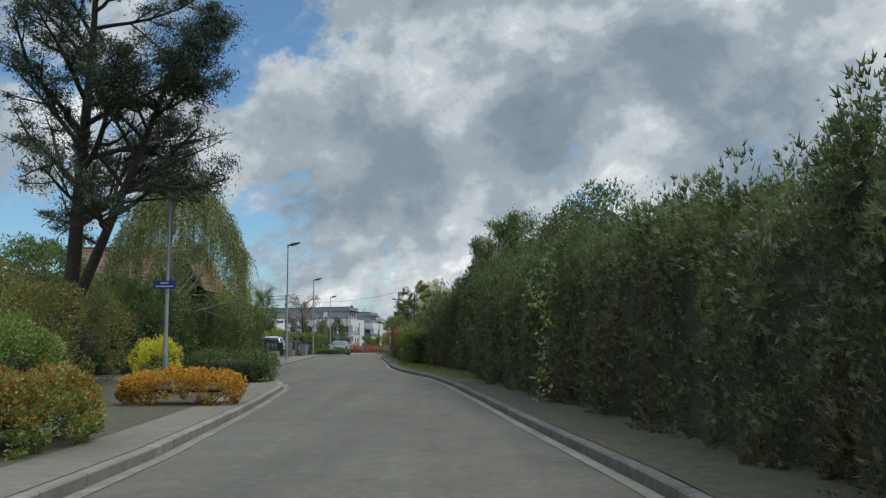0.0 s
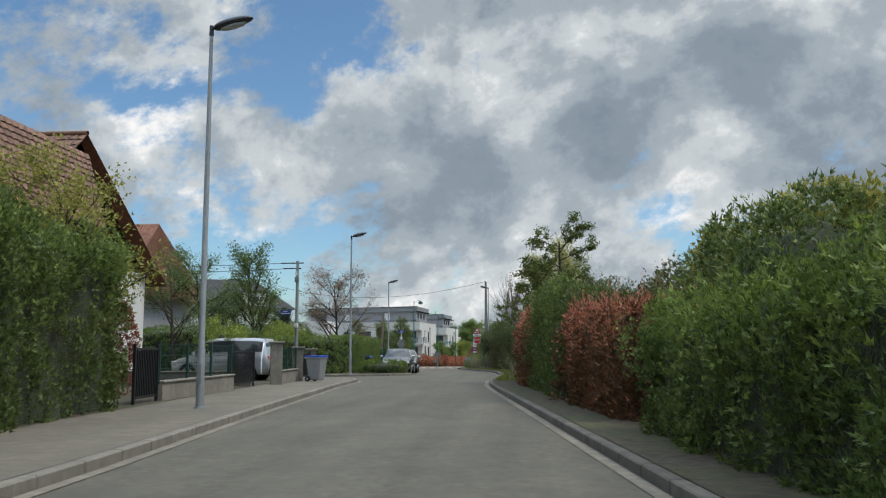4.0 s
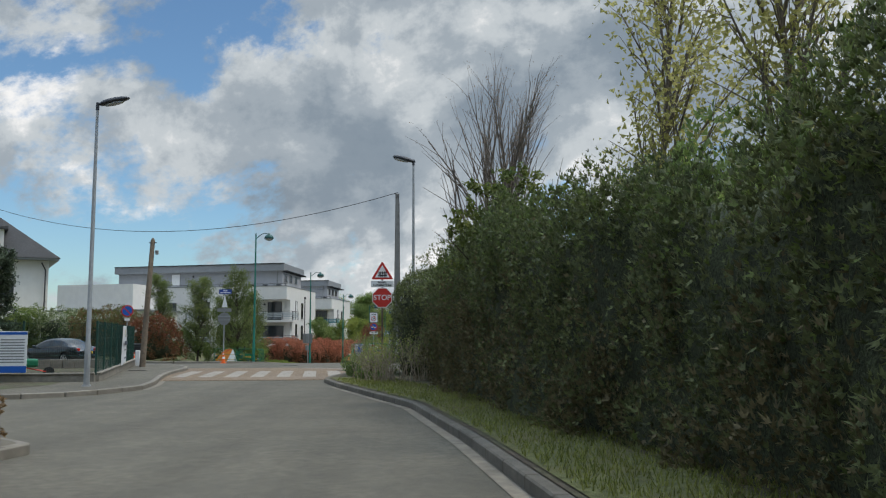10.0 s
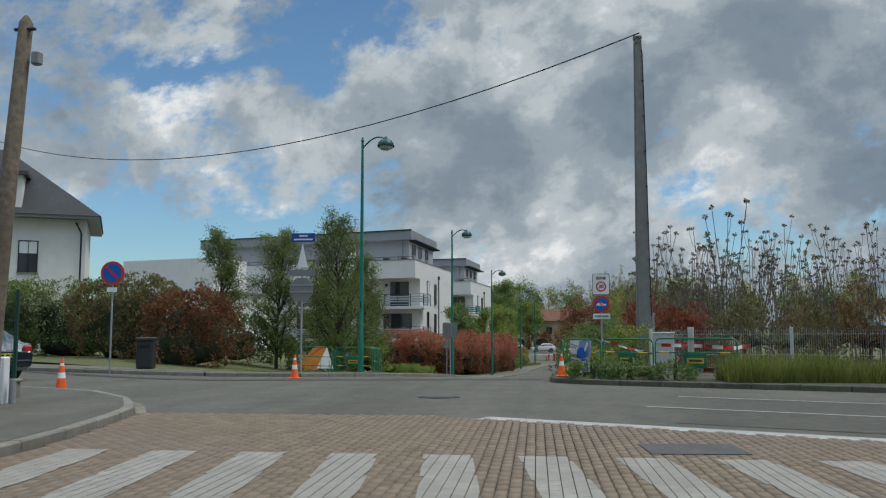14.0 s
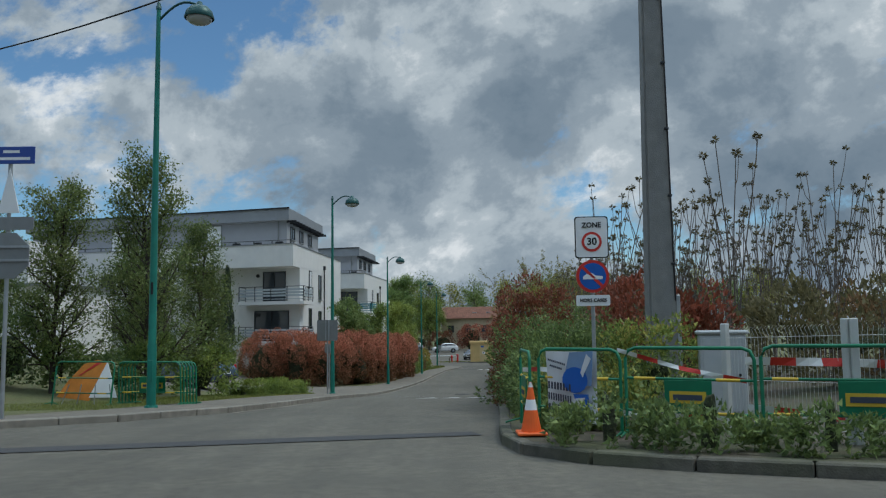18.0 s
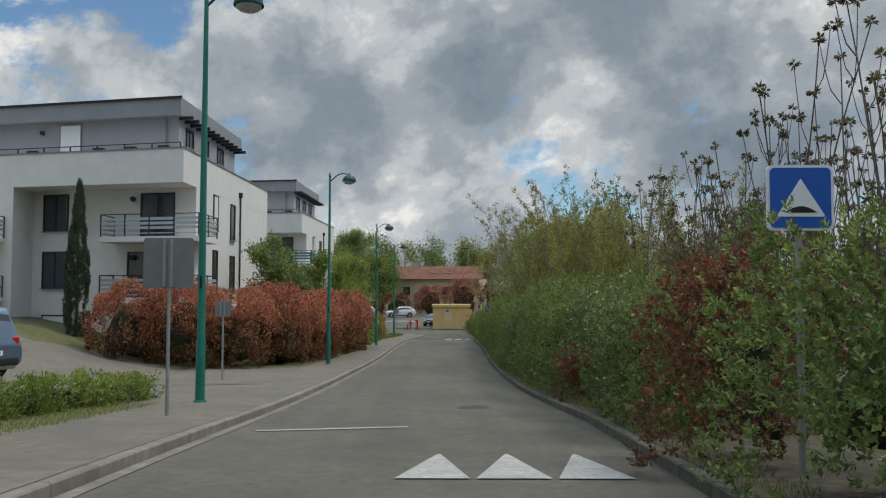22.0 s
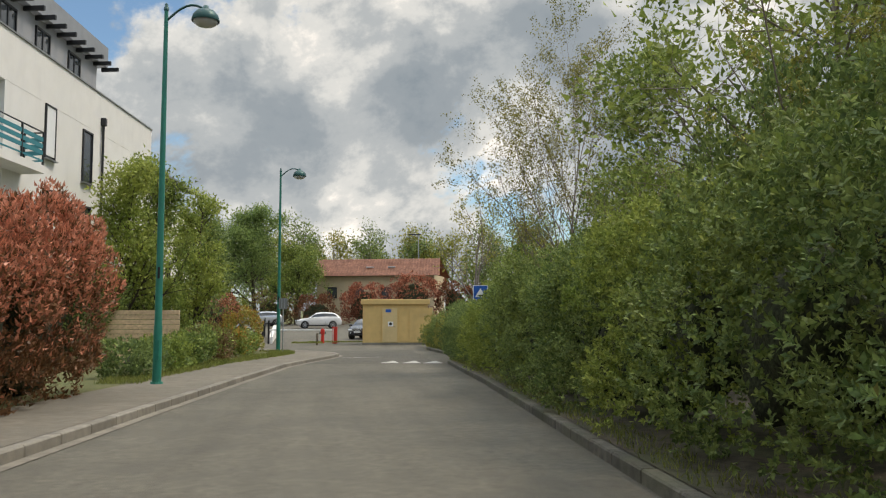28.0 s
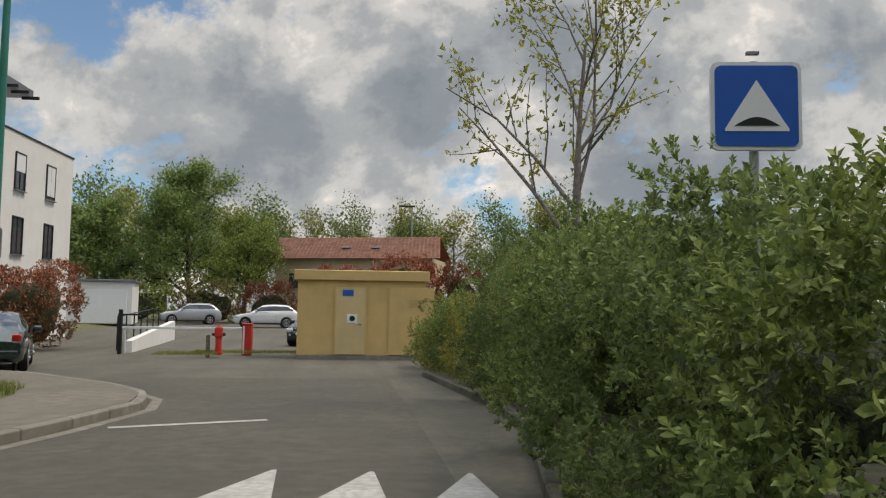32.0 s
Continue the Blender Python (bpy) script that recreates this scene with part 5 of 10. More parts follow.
# trees behind the right hedges
tree("cherry_tree", "cherry tree with tiered level branches in dark young leaf", (-2.9, 76.6), 7.4, 0.12, [(18, 72, 0.42, 0.1, 0.30), (6, 45, 0.36, 0.12, 0.2), (0, 35, 0.3, 0.1, 0.3)], "cherry", (0.11, 0.055), 30, 0.09, seed=61, leaf_up=-0.3)
tree("cherry_tree", "young cherry tree with tufted dark leaves over the hedge", (-5.4, 113.4), 5.8, 0.08, [(16, 62, 0.4, 0.25, 0.35), (4, 40, 0.4, 0.15, 0.2), (0, 35, 0.3, 0.1, 0.3)], "cherry", (0.13, 0.07), 13, 0.065, seed=62, leaf_up=-0.2)
M["pale_leaf"] = leaf_mat("pale_spring_leaf", (0.14, 0.145, 0.05), (0.24, 0.23, 0.10), trans=0.55)
AIRY = [(24, 30, 0.36, 0.25, 0.22), (8, 30, 0.42, 0.15, 0.2), (0, 30, 0.35, 0.1, 0.3)]
for k, (x, y, h, m, lb) in enumerate(((-1.8, 88.5, 7.2, "pale_leaf", "slender tree in thin pale spring leaf"), (-3.3, 110.5, 8.6, "pale_leaf", "slender poplar-like tree in yellow-green leaf"), (-1.9, 106.0, 8.8, "pale_leaf", "slender tree in pale yellow-green leaf"), (-1.0, 102.5, 8.8, "pale_leaf", "slender tree in pale yellow leaf"), (-0.9, 98.0, 7.4, "birch", "slender tree in thin yellow-green leaf"))):
    tree("slender_tree", lb, (x, y), h, 0.11, AIRY, m, (0.11, 0.075), 5, 0.2, "bark_grey", seed=63 + k, trunk_len=h * 0.92, group="slender trees behind the hedge")
tree("bare_tree", "fan-shaped tree of bare budding twigs", (-5.3, 117.6), 8.0, 0.12, [(34, 17, 0.7, 0.15, 0.10), (8, 17, 0.5, 0.12, 0.2), (0, 20, 0.4, 0.05, 0.3)], "bronze", (0.035, 0.02), 2, 0.05, "bark_grey", seed=69, trunk_len=6.6)
bush("conifer", "dark leafy shrub mass behind the hedge", "shrub", (-2.2, 108), (4, 10, 4.1), "laurel", (0.13, 0.07), 1.8, seed=68, rough=0.5)
bush("conifer", "dark leafy shrub mass behind the hedge", "shrub", (-1.2, 97), (4, 9, 4.6), "laurel", (0.13, 0.07), 1.8, seed=69, rough=0.5)
bush("shrub", "light green shrub mass behind the hedge", "shrub", (1.0, 58), (4, 9, 3.6), "olive", (0.12, 0.06), 1.8, seed=70, rough=0.5)
bush("shrub", "light green shrub mass behind the hedge", "shrub", (2.2, 66), (4, 9, 4.0), "laurel", (0.12, 0.06), 1.8, seed=71, rough=0.5)

def climber(label, path, seed):
    """A vine with broad pale leaves that climbs over a hedge."""
    r = np.random.RandomState(seed)
    p = np.array(path)
    t = thing("climbing_vine", label, "vine", (p[0, 0], p[0, 1], gzf(p[0, 0], p[0, 1]) + STEP))
    o = np.array((p[0, 0], p[0, 1], 0.0))
    part("stem", tube_mesh("stem", [[(*(q - o), 0.008) for q in p]], M["bark_stem"], 5), None, t, "thin twining stem")
    n = 30 * len(p)
    f = r.uniform(0, len(p) - 1, n)
    c = np.stack([np.interp(f, np.arange(len(p)), p[:, i]) for i in range(3)], 1)
    c = c + np.repeat(r.normal(0, 0.24, (n // 9 + 1, 3)), 9, 0)[:n] * [0.4, 1, 0.8] + r.normal(0, 0.06, (n, 3))
    c[:, 2] = np.maximum(c[:, 2], 0.08)
    v = leaf_quads(c - o, r.normal(0, 0.6, (n, 3)) + [-0.3, -0.2, -0.5], r.normal(0, 0.4, (n, 3)) + [-0.7, -0.5, 0.7], r.uniform(0.07, 0.14, n), r.uniform(0.06, 0.11, n), 0.12)
    part("foliage", leaves_mesh("foliage", v, M["shrub_green"]), None, t, "broad pale green leaves")


climber("climbing vine with broad pale leaves over the conifer hedge", [(1.9, 17.3, 0.1), (2.1, 18.1, 0.8), (2.2, 17.7, 1.2), (2.1, 17.5, 2.0), (2.0, 18.9, 2.3), (2.0, 19.9, 2.7)], 190)
climber("climbing vine with broad pale leaves over the conifer hedge", [(2.2, 17.4, 2.4), (2.4, 18.0, 3.0), (2.5, 18.4, 3.3)], 191)

# left side of the first street
bush("spirea_bush", "low mounded bush of orange and yellow-green leaves", "bush", (-5.5, 9.8), (2.2, 2.8, 0.95), "shrub_green", (0.05, 0.03), 2.6, seed=80, rough=0.1, tip_mat="orange_leaf", tip_frac=0.7)
bush("spirea_bush", "low mounded bush of bright orange leaves", "bush", (-5.7, 17.7), (2.6, 1.4, 0.7), "orange_leaf", (0.05, 0.03), 2.6, seed=81, rough=0.08, tip_mat="orange_tip", tip_frac=0.8)
bush("clipped_bush", "low clipped dark green bush in a kerbed bed", "bush", (-7.1, 27.3), (2.9, 1.9, 0.95), "thuja_mid", (0.07, 0.035), 2.8, seed=82, rough=0.07, flat=0.85)
bush("forsythia", "loose yellow-green flowering shrub", "bush", (-10.8, 30.5), (1.5, 1.5, 1.3), "yellow_leaf", (0.05, 0.03), 1.8, seed=83, rough=0.25)
bush("shrub", "olive-brown twiggy shrub by the fence", "shrub", (-12.6, 27), (3.4, 4.5, 3.0), "young_tip", (0.085, 0.045), 1.0, seed=84, rough=0.4)
bush("shrub", "green shrub by the fence", "shrub", (-9.8, 17.2), (2.6, 5.5, 1.9), "shrub_green", (0.08, 0.045), 1.5, seed=85, rough=0.35)
bush("shrub", "olive and brown shrub by the fence", "shrub", (-11.5, 21.5), (3.4, 4.0, 3.4), "young_tip", (0.085, 0.045), 1.0, seed=86, rough=0.45)
bush("shrub", "dark evergreen shrub under the pine", "shrub", (-14.5, 38), (5, 5, 3.6), "shrub_dark", (0.1, 0.05), 1.8, seed=87, rough=0.4)
bush("shrub", "dark evergreen shrub under the pine", "shrub", (-17, 33), (6, 6, 5.0), "shrub_dark", (0.12, 0.06), 1.5, seed=88, rough=0.5)
weeping_tree("birch_tree", "weeping birch hung with yellow-green leaves", (-12.9, 39.4), 9.6, 3.6, "birch", 89)
bush("shrub", "tall dark evergreen behind the birch", "shrub", (-17.0, 42.5), (4.5, 5.5, 4.6), "shrub_dark", (0.13, 0.07), 1.7, seed=190, rough=0.45)
bush("shrub", "tall dark evergreen behind the garden hedge", "shrub", (-18.6, 48.5), (4.5, 5.0, 4.2), "shrub_dark", (0.13, 0.07), 1.7, seed=191, rough=0.45)
bush("shrub", "dark evergreen shrub under the birch", "shrub", (-15.6, 35.0), (4, 4, 3.4), "shrub_dark", (0.11, 0.06), 1.8, seed=189, rough=0.4)
hedge("clipped_hedge", "tall clipped green conifer hedge in sunlight", "hedge", [(-13.9, 39.2, 2.9), (-12.7, 43, 3.2), (-12.4, 47, 3.35), (-13.1, 53, 3.35), (-13.7, 58.4, 3.3)], 1.6, "thuja_mid", (0.14, 0.055), 2.6, face=-1, rough=0.22, top_rough=0.12, seed=90, sprigs=12, tip_mat="thuja_bright", tip_frac=0.4)
hedge("clipped_hedge", "dark clipped hedge round the garden", "hedge", [(-31, 79.5, 2.3), (-24, 80.2, 2.4), (-19.0, 80.8, 2.4), (-17.4, 80.2, 2.3)], 1.4, "laurel", (0.10, 0.05), 2.2, rough=0.1, seed=91)
hedge("laurel_hedge", "clipped dark green laurel hedge on the corner", "hedge", [(-30, 90.5, 2.1), (-20, 90.6, 2.2), (-16.6, 91.2, 2.3), (-15.7, 93.5, 2.3), (-15.6, 98, 2.3), (-15.9, 104, 2.3)], 1.5, "laurel", (0.14, 0.075), 2.0, face=-1, rough=0.12, top_rough=0.08, seed=92, tip_mat="shrub_green", tip_frac=0.3)
hedge("laurel_hedge", "loose green garden hedge beside the side street", "hedge", [(-16.2, 105.0, 2.6), (-19, 106.4, 2.7), (-31, 107.4, 2.6)], 1.6, "shrub_green", (0.14, 0.075), 2.0, rough=0.25, top_rough=0.2, seed=93)
bush("clipped_bush", "low clipped yellow-green bush on the kerbed island", "bush", (-12.9, 91.9), (2.9, 2.2, 0.75), "thuja_mid", (0.06, 0.03), 2.8, seed=94, rough=0.06, flat=0.85, tip_mat="thuja_bright", tip_frac=0.8)
bush("clipped_bush", "small dark bush on the kerbed island", "bush", (-13.0, 104.8), (1.2, 0.9, 0.6), "bronze", (0.06, 0.03), 2.4, seed=95, rough=0.08)
tree("blossom_tree", "small tree in fading pale blossom and bronze leaf", (-16.9, 96.6), 7.4, 0.13, [(18, 50, 0.52, 0.15, 0.24), (8, 40, 0.45, 0.1, 0.2), (0, 35, 0.4, 0.05, 0.3)], "blossom", (0.08, 0.055), 17, 0.17, "bark", seed=96)
tree("fruit_tree", "garden fruit tree in fresh green leaf", (-18.3, 83.6), 7.2, 0.13, [(24, 30, 0.42, 0.2, 0.15), (8, 32, 0.42, 0.1, 0.2), (0, 35, 0.35, 0.1, 0.3)], "mid_leaf", (0.10, 0.055), 11, 0.16, "bark", seed=97)
tree("fruit_tree", "broad dark garden tree", (-21.8, 85.0), 7.0, 0.16, [(20, 50, 0.46, 0.1, 0.16), (8, 40, 0.45, 0.05, 0.2), (0, 35, 0.35, 0.1, 0.3)], "shrub_dark", (0.11, 0.06), 16, 0.22, "bark", seed=98)
tree("fruit_tree", "garden tree in fresh leaf beside the house", (-15.4, 59.4), 6.2, 0.1, [(16, 45, 0.5, 0.1, 0.25), (6, 40, 0.45, 0.1, 0.2), (0, 35, 0.35, 0.1, 0.3)], "olive", (0.10, 0.06), 16, 0.18, "bark", seed=99)
tree("fruit_tree", "garden tree in fresh leaf", (-20.5, 78.5), 5.8, 0.12, [(12, 45, 0.5, 0.1, 0.25), (6, 40, 0.45, 0.1, 0.2), (0, 35, 0.35, 0.1, 0.3)], "shrub_dark", (0.08, 0.05), 11, 0.16, "bark", seed=100)
bush("shrub", "yellow-green garden shrub by the gate", "shrub", (-17.4, 76.8), (2.0, 2.0, 2.6), "spring_green", (0.12, 0.07), 1.6, seed=101, rough=0.3)
bush("shrub", "dark red garden shrub by the gate", "shrub", (-15.8, 62.5), (1.6, 2.4, 2.3), "photinia", (0.07, 0.04), 1.8, seed=102, rough=0.2)
bush("shrub", "garden shrubs with pale blossom", "shrub", (-19.6, 93.8), (3.2, 3.6, 3.0), "spring_green", (0.08, 0.05), 1.4, seed=103, rough=0.4)
tree("spruce", "drooping spruce beside the house", (-15.7, 47.8), 9.4, 0.16, [(26, 85, 0.26, -0.5, 0.15), (6, 50, 0.4, -0.7, 0.2), (0, 30, 0.4, -0.6, 0.3)], "pine", (0.14, 0.05), 12, 0.12, "bark", seed=104, hang=0.3)


def pine(at, h, seed):
    """A tall two-stemmed pine with clumped plates of needles."""
    r = np.random.RandomState(seed)
    t = thing("pine_tree", "tall old pine with dark clumped needles", "tree", (at[0], at[1], gzf(at[0], at[1]) + STEP - 0.02))
    paths, tips = [], []
    spec = [(20, 66, 0.34, 0.3, 0.34), (8, 45, 0.42, 0.25, 0.25), (0, 40, 0.4, 0.3, 0.3)]
    grow(r, (0, 0, -0.1), (0.02, 0, 1), h, 0.30, 0, spec, paths, tips)
    grow(r, (0.1, -0.1, 1.6), (0.40, -0.1, 1), h * 0.74, 0.2, 0, spec, paths, tips)
    part("trunk", tube_mesh("trunk", paths, M["bark"], 7), None, t, "dark forked trunk with bent limbs")
    P = np.array([p for p, d in tips])[::2] + np.array([0, 0, 0.08])
    P = P + r.normal(0, 0.08, P.shape)
    k = 130
    n = len(P) * k
    c = np.repeat(P, k, 0) + r.normal(0, 1, (n, 3)) * np.repeat(r.uniform(0.08, 0.2, len(P)), k)[:, None] * np.array([1.25, 1.25, 0.8])
    ax = r.normal(0, 1, (n, 3)) + np.array([0, 0, 0.5])
    v = leaf_tris(c, ax, r.normal(size=(n, 3)), r.uniform(0.1, 0.18, n), r.uniform(0.022, 0.04, n))
    part("crown", leaves_mesh("crown", v, M["pine"], 3), None, t, "clumps of dark needles")


pine((-11.9, 25.4), 12.8, 7)



# ---- street furniture ----
def ground_at(x, y, up=STEP):
    return gzf(x, y) + up


def bm_foot(poly, z0, z1, bm=None, taper=0.0):
    """Extrudes a plan outline from z0 to z1."""
    out = bm or bmesh.new()
    c = sum((Vector(p) for p in poly), Vector((0, 0))) / len(poly)
    a = [out.verts.new((p[0], p[1], z0)) for p in poly]
    b = [out.verts.new((p[0] + (c.x - p[0]) * taper, p[1] + (c.y - p[1]) * taper, z1)) for p in poly]
    n = len(poly)
    out.faces.new(a[::-1])
    out.faces.new(b)
    for i in range(n):
        out.faces.new((a[i], a[(i + 1) % n], b[(i + 1) % n], b[i]))
    bmesh.ops.recalc_face_normals(out, faces=out.faces)
    return out


def street_lamp(at, h=8.05, side=1, label="tall galvanised street lamp with a flat dark head", turn=0.0):
    t = thing("street_lamp", label, "street lamp", (at[0], at[1], ground_at(*at)), turn)
    part("pole", tube_mesh("pole", [[(0, 0, 0, 0.085), (0, 0, 1.2, 0.08), (0, 0, 1.25, 0.065), (0, 0, h * 0.6, 0.055), (0, 0, h, 0.038)]], M["galv"], 14), None, t)
    part("base_plate", bm_cyl(0.13, 0.12, 0.05, (0, 0, -0.01), 14), M["galv"], t)
    part("access_door", bm_box(0.09, 0.012, 0.4, (0, -0.082, 0.5), 0.004), M["galv"], t)
    bm = bmesh.new()
    bmesh.ops.create_uvsphere(bm, u_segments=18, v_segments=10, radius=1.0)
    for v in bm.verts:
        if v.co.z < 0:
            v.co.z *= 0.45
        v.co.x *= 1 - 0.25 * max(0, -v.co.x)
    bmesh.ops.transform(bm, matrix=Matrix.Translation((side * 0.42, 0, h + 0.12)) @ Matrix.Rotation(-side * radians(14), 4, "Y") @ Matrix.Diagonal((0.52, 0.17, 0.12, 1)), verts=bm.verts)
    for f in bm.faces:
        f.smooth = True
    head = part("lamp_head", bm, M["lamp_head"], t, "flat dark grey lamp head")
    bm = bmesh.new()
    bmesh.ops.create_uvsphere(bm, u_segments=14, v_segments=6, radius=1.0)
    bmesh.ops.transform(bm, matrix=Matrix.Translation((side * 0.48, 0, h + 0.075)) @ Matrix.Rotation(-side * radians(14), 4, "Y") @ Matrix.Diagonal((0.3, 0.12, 0.05, 1)), verts=bm.verts)
    part("lens", bm, M["lens"], head, "pale glass lens")
    part("collar", bm_cyl(0.05, 0.045, 0.22, (0, 0, h - 0.12), 12), M["lamp_head"], t)
    return t


M["lens"] = mat("lamp_lens", (0.45, 0.47, 0.48), 0.2, 0.0, 0.05, 6, spec=0.6)
M["blue_grey"] = mat("street_sign_blue", (0.03, 0.07, 0.3), 0.4, 0.0, 0.06, 6)


def name_plate(t, at, w, h, turn=0.0):
    """A blue street name plate with two rows of pale bars in place of its words."""
    p = part("name_plate", bm_box(w, 0.02, h, at, 0.006, turn), M["blue_grey"], t, "blue street name plate")
    for k, (wd, z) in enumerate(((0.35, 0.62), (0.8, 0.22))):
        part("bar", bm_box(w * wd, 0.026, h * 0.16, (at[0], at[1], at[2] + h * z), 0.0, turn), M["sign_white"], p)
    return p


lamp_z = street_lamp((-8.95, 26.2), 7.6, 1)
name_plate(lamp_z, (-0.05, -0.12, 3.0), 0.72, 0.26)
street_lamp((-11.35, 58.4))
street_lamp((-14.5, 89.5))
street_lamp((-16.74, 118.6))
lamp_e = street_lamp((-7.55, 126.0), 8.0, -1)
name_plate(lamp_e, (-0.1, -0.14, 2.75), 0.62, 0.3)


def green_lamp(at, h=8.75, tops=False):
    t = thing("green_lamp", "tall green painted lamp post with a hanging bell lamp", "street lamp", (at[0], at[1], ground_at(*at)))
    z = h
    part("pole", tube_mesh("pole", [[(0, 0, 0, 0.10), (0, 0, 1.3, 0.095), (0, 0, 1.35, 0.085), (0, 0, z * 0.45, 0.072), (0, 0, z, 0.045)]], M["green_paint"], 14), None, t)
    part("base_plate", bm_cyl(0.15, 0.13, 0.06, (0, 0, -0.01), 14), M["green_paint"], t)
    part("access_door", bm_box(0.1, 0.012, 0.45, (0, -0.097, 0.55), 0.004), M["green_paint"], t)
    part("sticker", bm_box(0.05, 0.012, 0.26, (0, -0.086, 2.4), 0.0), M["black"], t, "black sticker")
    part("finial", tube_mesh("finial", [[(0, 0, z - 0.02, 0.06), (0, 0, z + 0.05, 0.06), (0, 0, z + 0.06, 0.03), (0, 0, z + 0.11, 0.045), (0, 0, z + 0.16, 0.01)]], M["green_dark"], 12), None, t)
    arm = []
    for k in range(9):
        a = k / 8
        arm.append((0.9 * a, 0, z - 0.28 + 0.42 * math.sin(a * 2.3), 0.028))
    part("arm", tube_mesh("arm", [arm], M["green_dark"], 10), None, t)
    x, zz = arm[-1][0], arm[-1][2]
    prof = [(0.03, 0.12), (0.06, 0.1), (0.08, 0.02), (0.2, -0.02), (0.29, -0.12), (0.33, -0.26), (0.32, -0.28)]
    bm = bmesh.new()
    rings = []
    for r, q in prof:
        rings.append([bm.verts.new((x + r * math.cos(a), r * math.sin(a), zz + q)) for a in np.linspace(0, 2 * math.pi, 20, endpoint=False)])
    for a, b in zip(rings, rings[1:]):
        for i in range(20):
            bm.faces.new((a[i], a[(i + 1) % 20], b[(i + 1) % 20], b[i]))
    for f in bm.faces:
        f.smooth = True
    bmesh.ops.recalc_face_normals(bm, faces=bm.faces)
    shade = part("shade", bm, M["green_dark"], t, "dark green bell shade")
    bm = bmesh.new()
    bmesh.ops.create_uvsphere(bm, u_segments=16, v_segments=8, radius=0.29)
    bmesh.ops.transform(bm, matrix=Matrix.Translation((x, 0, zz - 0.27)) @ Matrix.Diagonal((1, 1, 0.5, 1)), verts=bm.verts)
    for f in bm.faces:
        f.smooth = True
    part("bowl", bm, M["lens"], shade, "clear lamp bowl")
    return t


M["green_dark"] = mat("green_dark", (0.016, 0.075, 0.07), 0.4, 0.2, 0.12, 5)
for p in ((-18.4, 151.8), (-16.95, 171.1), (-15.65, 191.8), (-13.65, 213.7), (-12.1, 234.3)):
    green_lamp(p)


def utility_pole(at, h, top_at=None, kind="wood", label="weathered wooden utility pole"):
    t = thing("utility_pole", label, "utility pole", (at[0], at[1], ground_at(*at)))
    dx, dy = (0, 0) if top_at is None else (top_at[0] - at[0], top_at[1] - at[1])
    return t, dx, dy


t, dx, dy = utility_pole((-19.75, 132.7), 5.7, (-19.5, 132.85))
part("pole", tube_mesh("pole", [[(0, 0, -0.2, 0.135), (dx * 0.5, dy * 0.5, 3.0, 0.12), (dx, dy, 5.75, 0.10), (dx, dy, 5.87, 0.03)]], M["wood"], 14), None, t)
part("bracket", bm_box(0.34, 0.05, 0.04, (dx + 0.02, dy - 0.05, 5.62), 0.006), M["dark_metal"], t)
part("floodlight", bm_box(0.14, 0.12, 0.2, (dx + 0.2, dy, 5.1), 0.02), M["sign_back"], t)

t, dx, dy = utility_pole((-8.55, 147.9), 10.6, None, "concrete", "tall tapering square concrete utility pole")
bm = bmesh.new()
for z0, z1, w0, w1 in ((-0.2, 10.75, 0.5, 0.24),):
    a = [bm.verts.new((sx * w0 / 2, sy * w0 / 2 * 0.8, z0)) for sx, sy in ((-1, -1), (1, -1), (1, 1), (-1, 1))]
    b = [bm.verts.new((sx * w1 / 2, sy * w1 / 2 * 0.8, z1)) for sx, sy in ((-1, -1), (1, -1), (1, 1), (-1, 1))]
    bm.faces.new(a[::-1]); bm.faces.new(b)
    for i in range(4):
        bm.faces.new((a[i], a[(i + 1) % 4], b[(i + 1) % 4], b[i]))
bmesh.ops.bevel(bm, geom=list(bm.edges), offset=0.03, segments=2, affect="EDGES")
part("pole", bm, M["concrete_pole"], t)
part("cable", tube_mesh("cable", [[(0.2, -0.2, 1.8, 0.014), (0.17, -0.17, 6, 0.014), (0.13, -0.13, 10.2, 0.014), (0.06, -0.08, 10.7, 0.014), (-0.06, -0.12, 10.55, 0.014)]], M["black"], 6), None, t)
part("cable_guard", bm_box(0.07, 0.06, 1.9, (0.26, -0.12, 0.0), 0.01), M["galv"], t)
for k in range(7):
    part("clip", bm_box(0.07, 0.05, 0.04, (0.19 - 0.012 * k, -0.19 + 0.01 * k, 2.4 + k * 1.15), 0.004), M["dark_metal"], t)
part("cap", bm_box(0.27, 0.23, 0.1, (0, 0, 10.72), 0.02), M["concrete_pole"], t)

t, dx, dy = utility_pole((-16.9, 86.4), 6.2, None, "metal", "slender grey steel utility pole with cross arms")
part("pole", tube_mesh("pole", [[(0, 0, -0.1, 0.11), (0, 0, 3, 0.10), (0, 0, 6.3, 0.08)]], M["galv"], 12), None, t)
for k, (z, w) in enumerate(((6.15, 1.3), (5.85, 1.0))):
    part("cross_arm", bm_box(w, 0.06, 0.06, (-0.3, 0, z), 0.01), M["dark_metal"], t)
part("box", bm_box(0.22, 0.16, 0.3, (0, -0.12, 5.1), 0.02), M["sign_back"], t)
part("box", bm_box(0.2, 0.14, 0.22, (0, -0.12, 2.6), 0.02), M["sign_white"], t)
part("insulator", bm_cyl(0.05, 0.06, 0.2, (-0.05, -0.08, 5.5), 10), M["sign_white"], t)
name_plate(t, (-0.62, -0.1, 3.3), 0.62, 0.26)


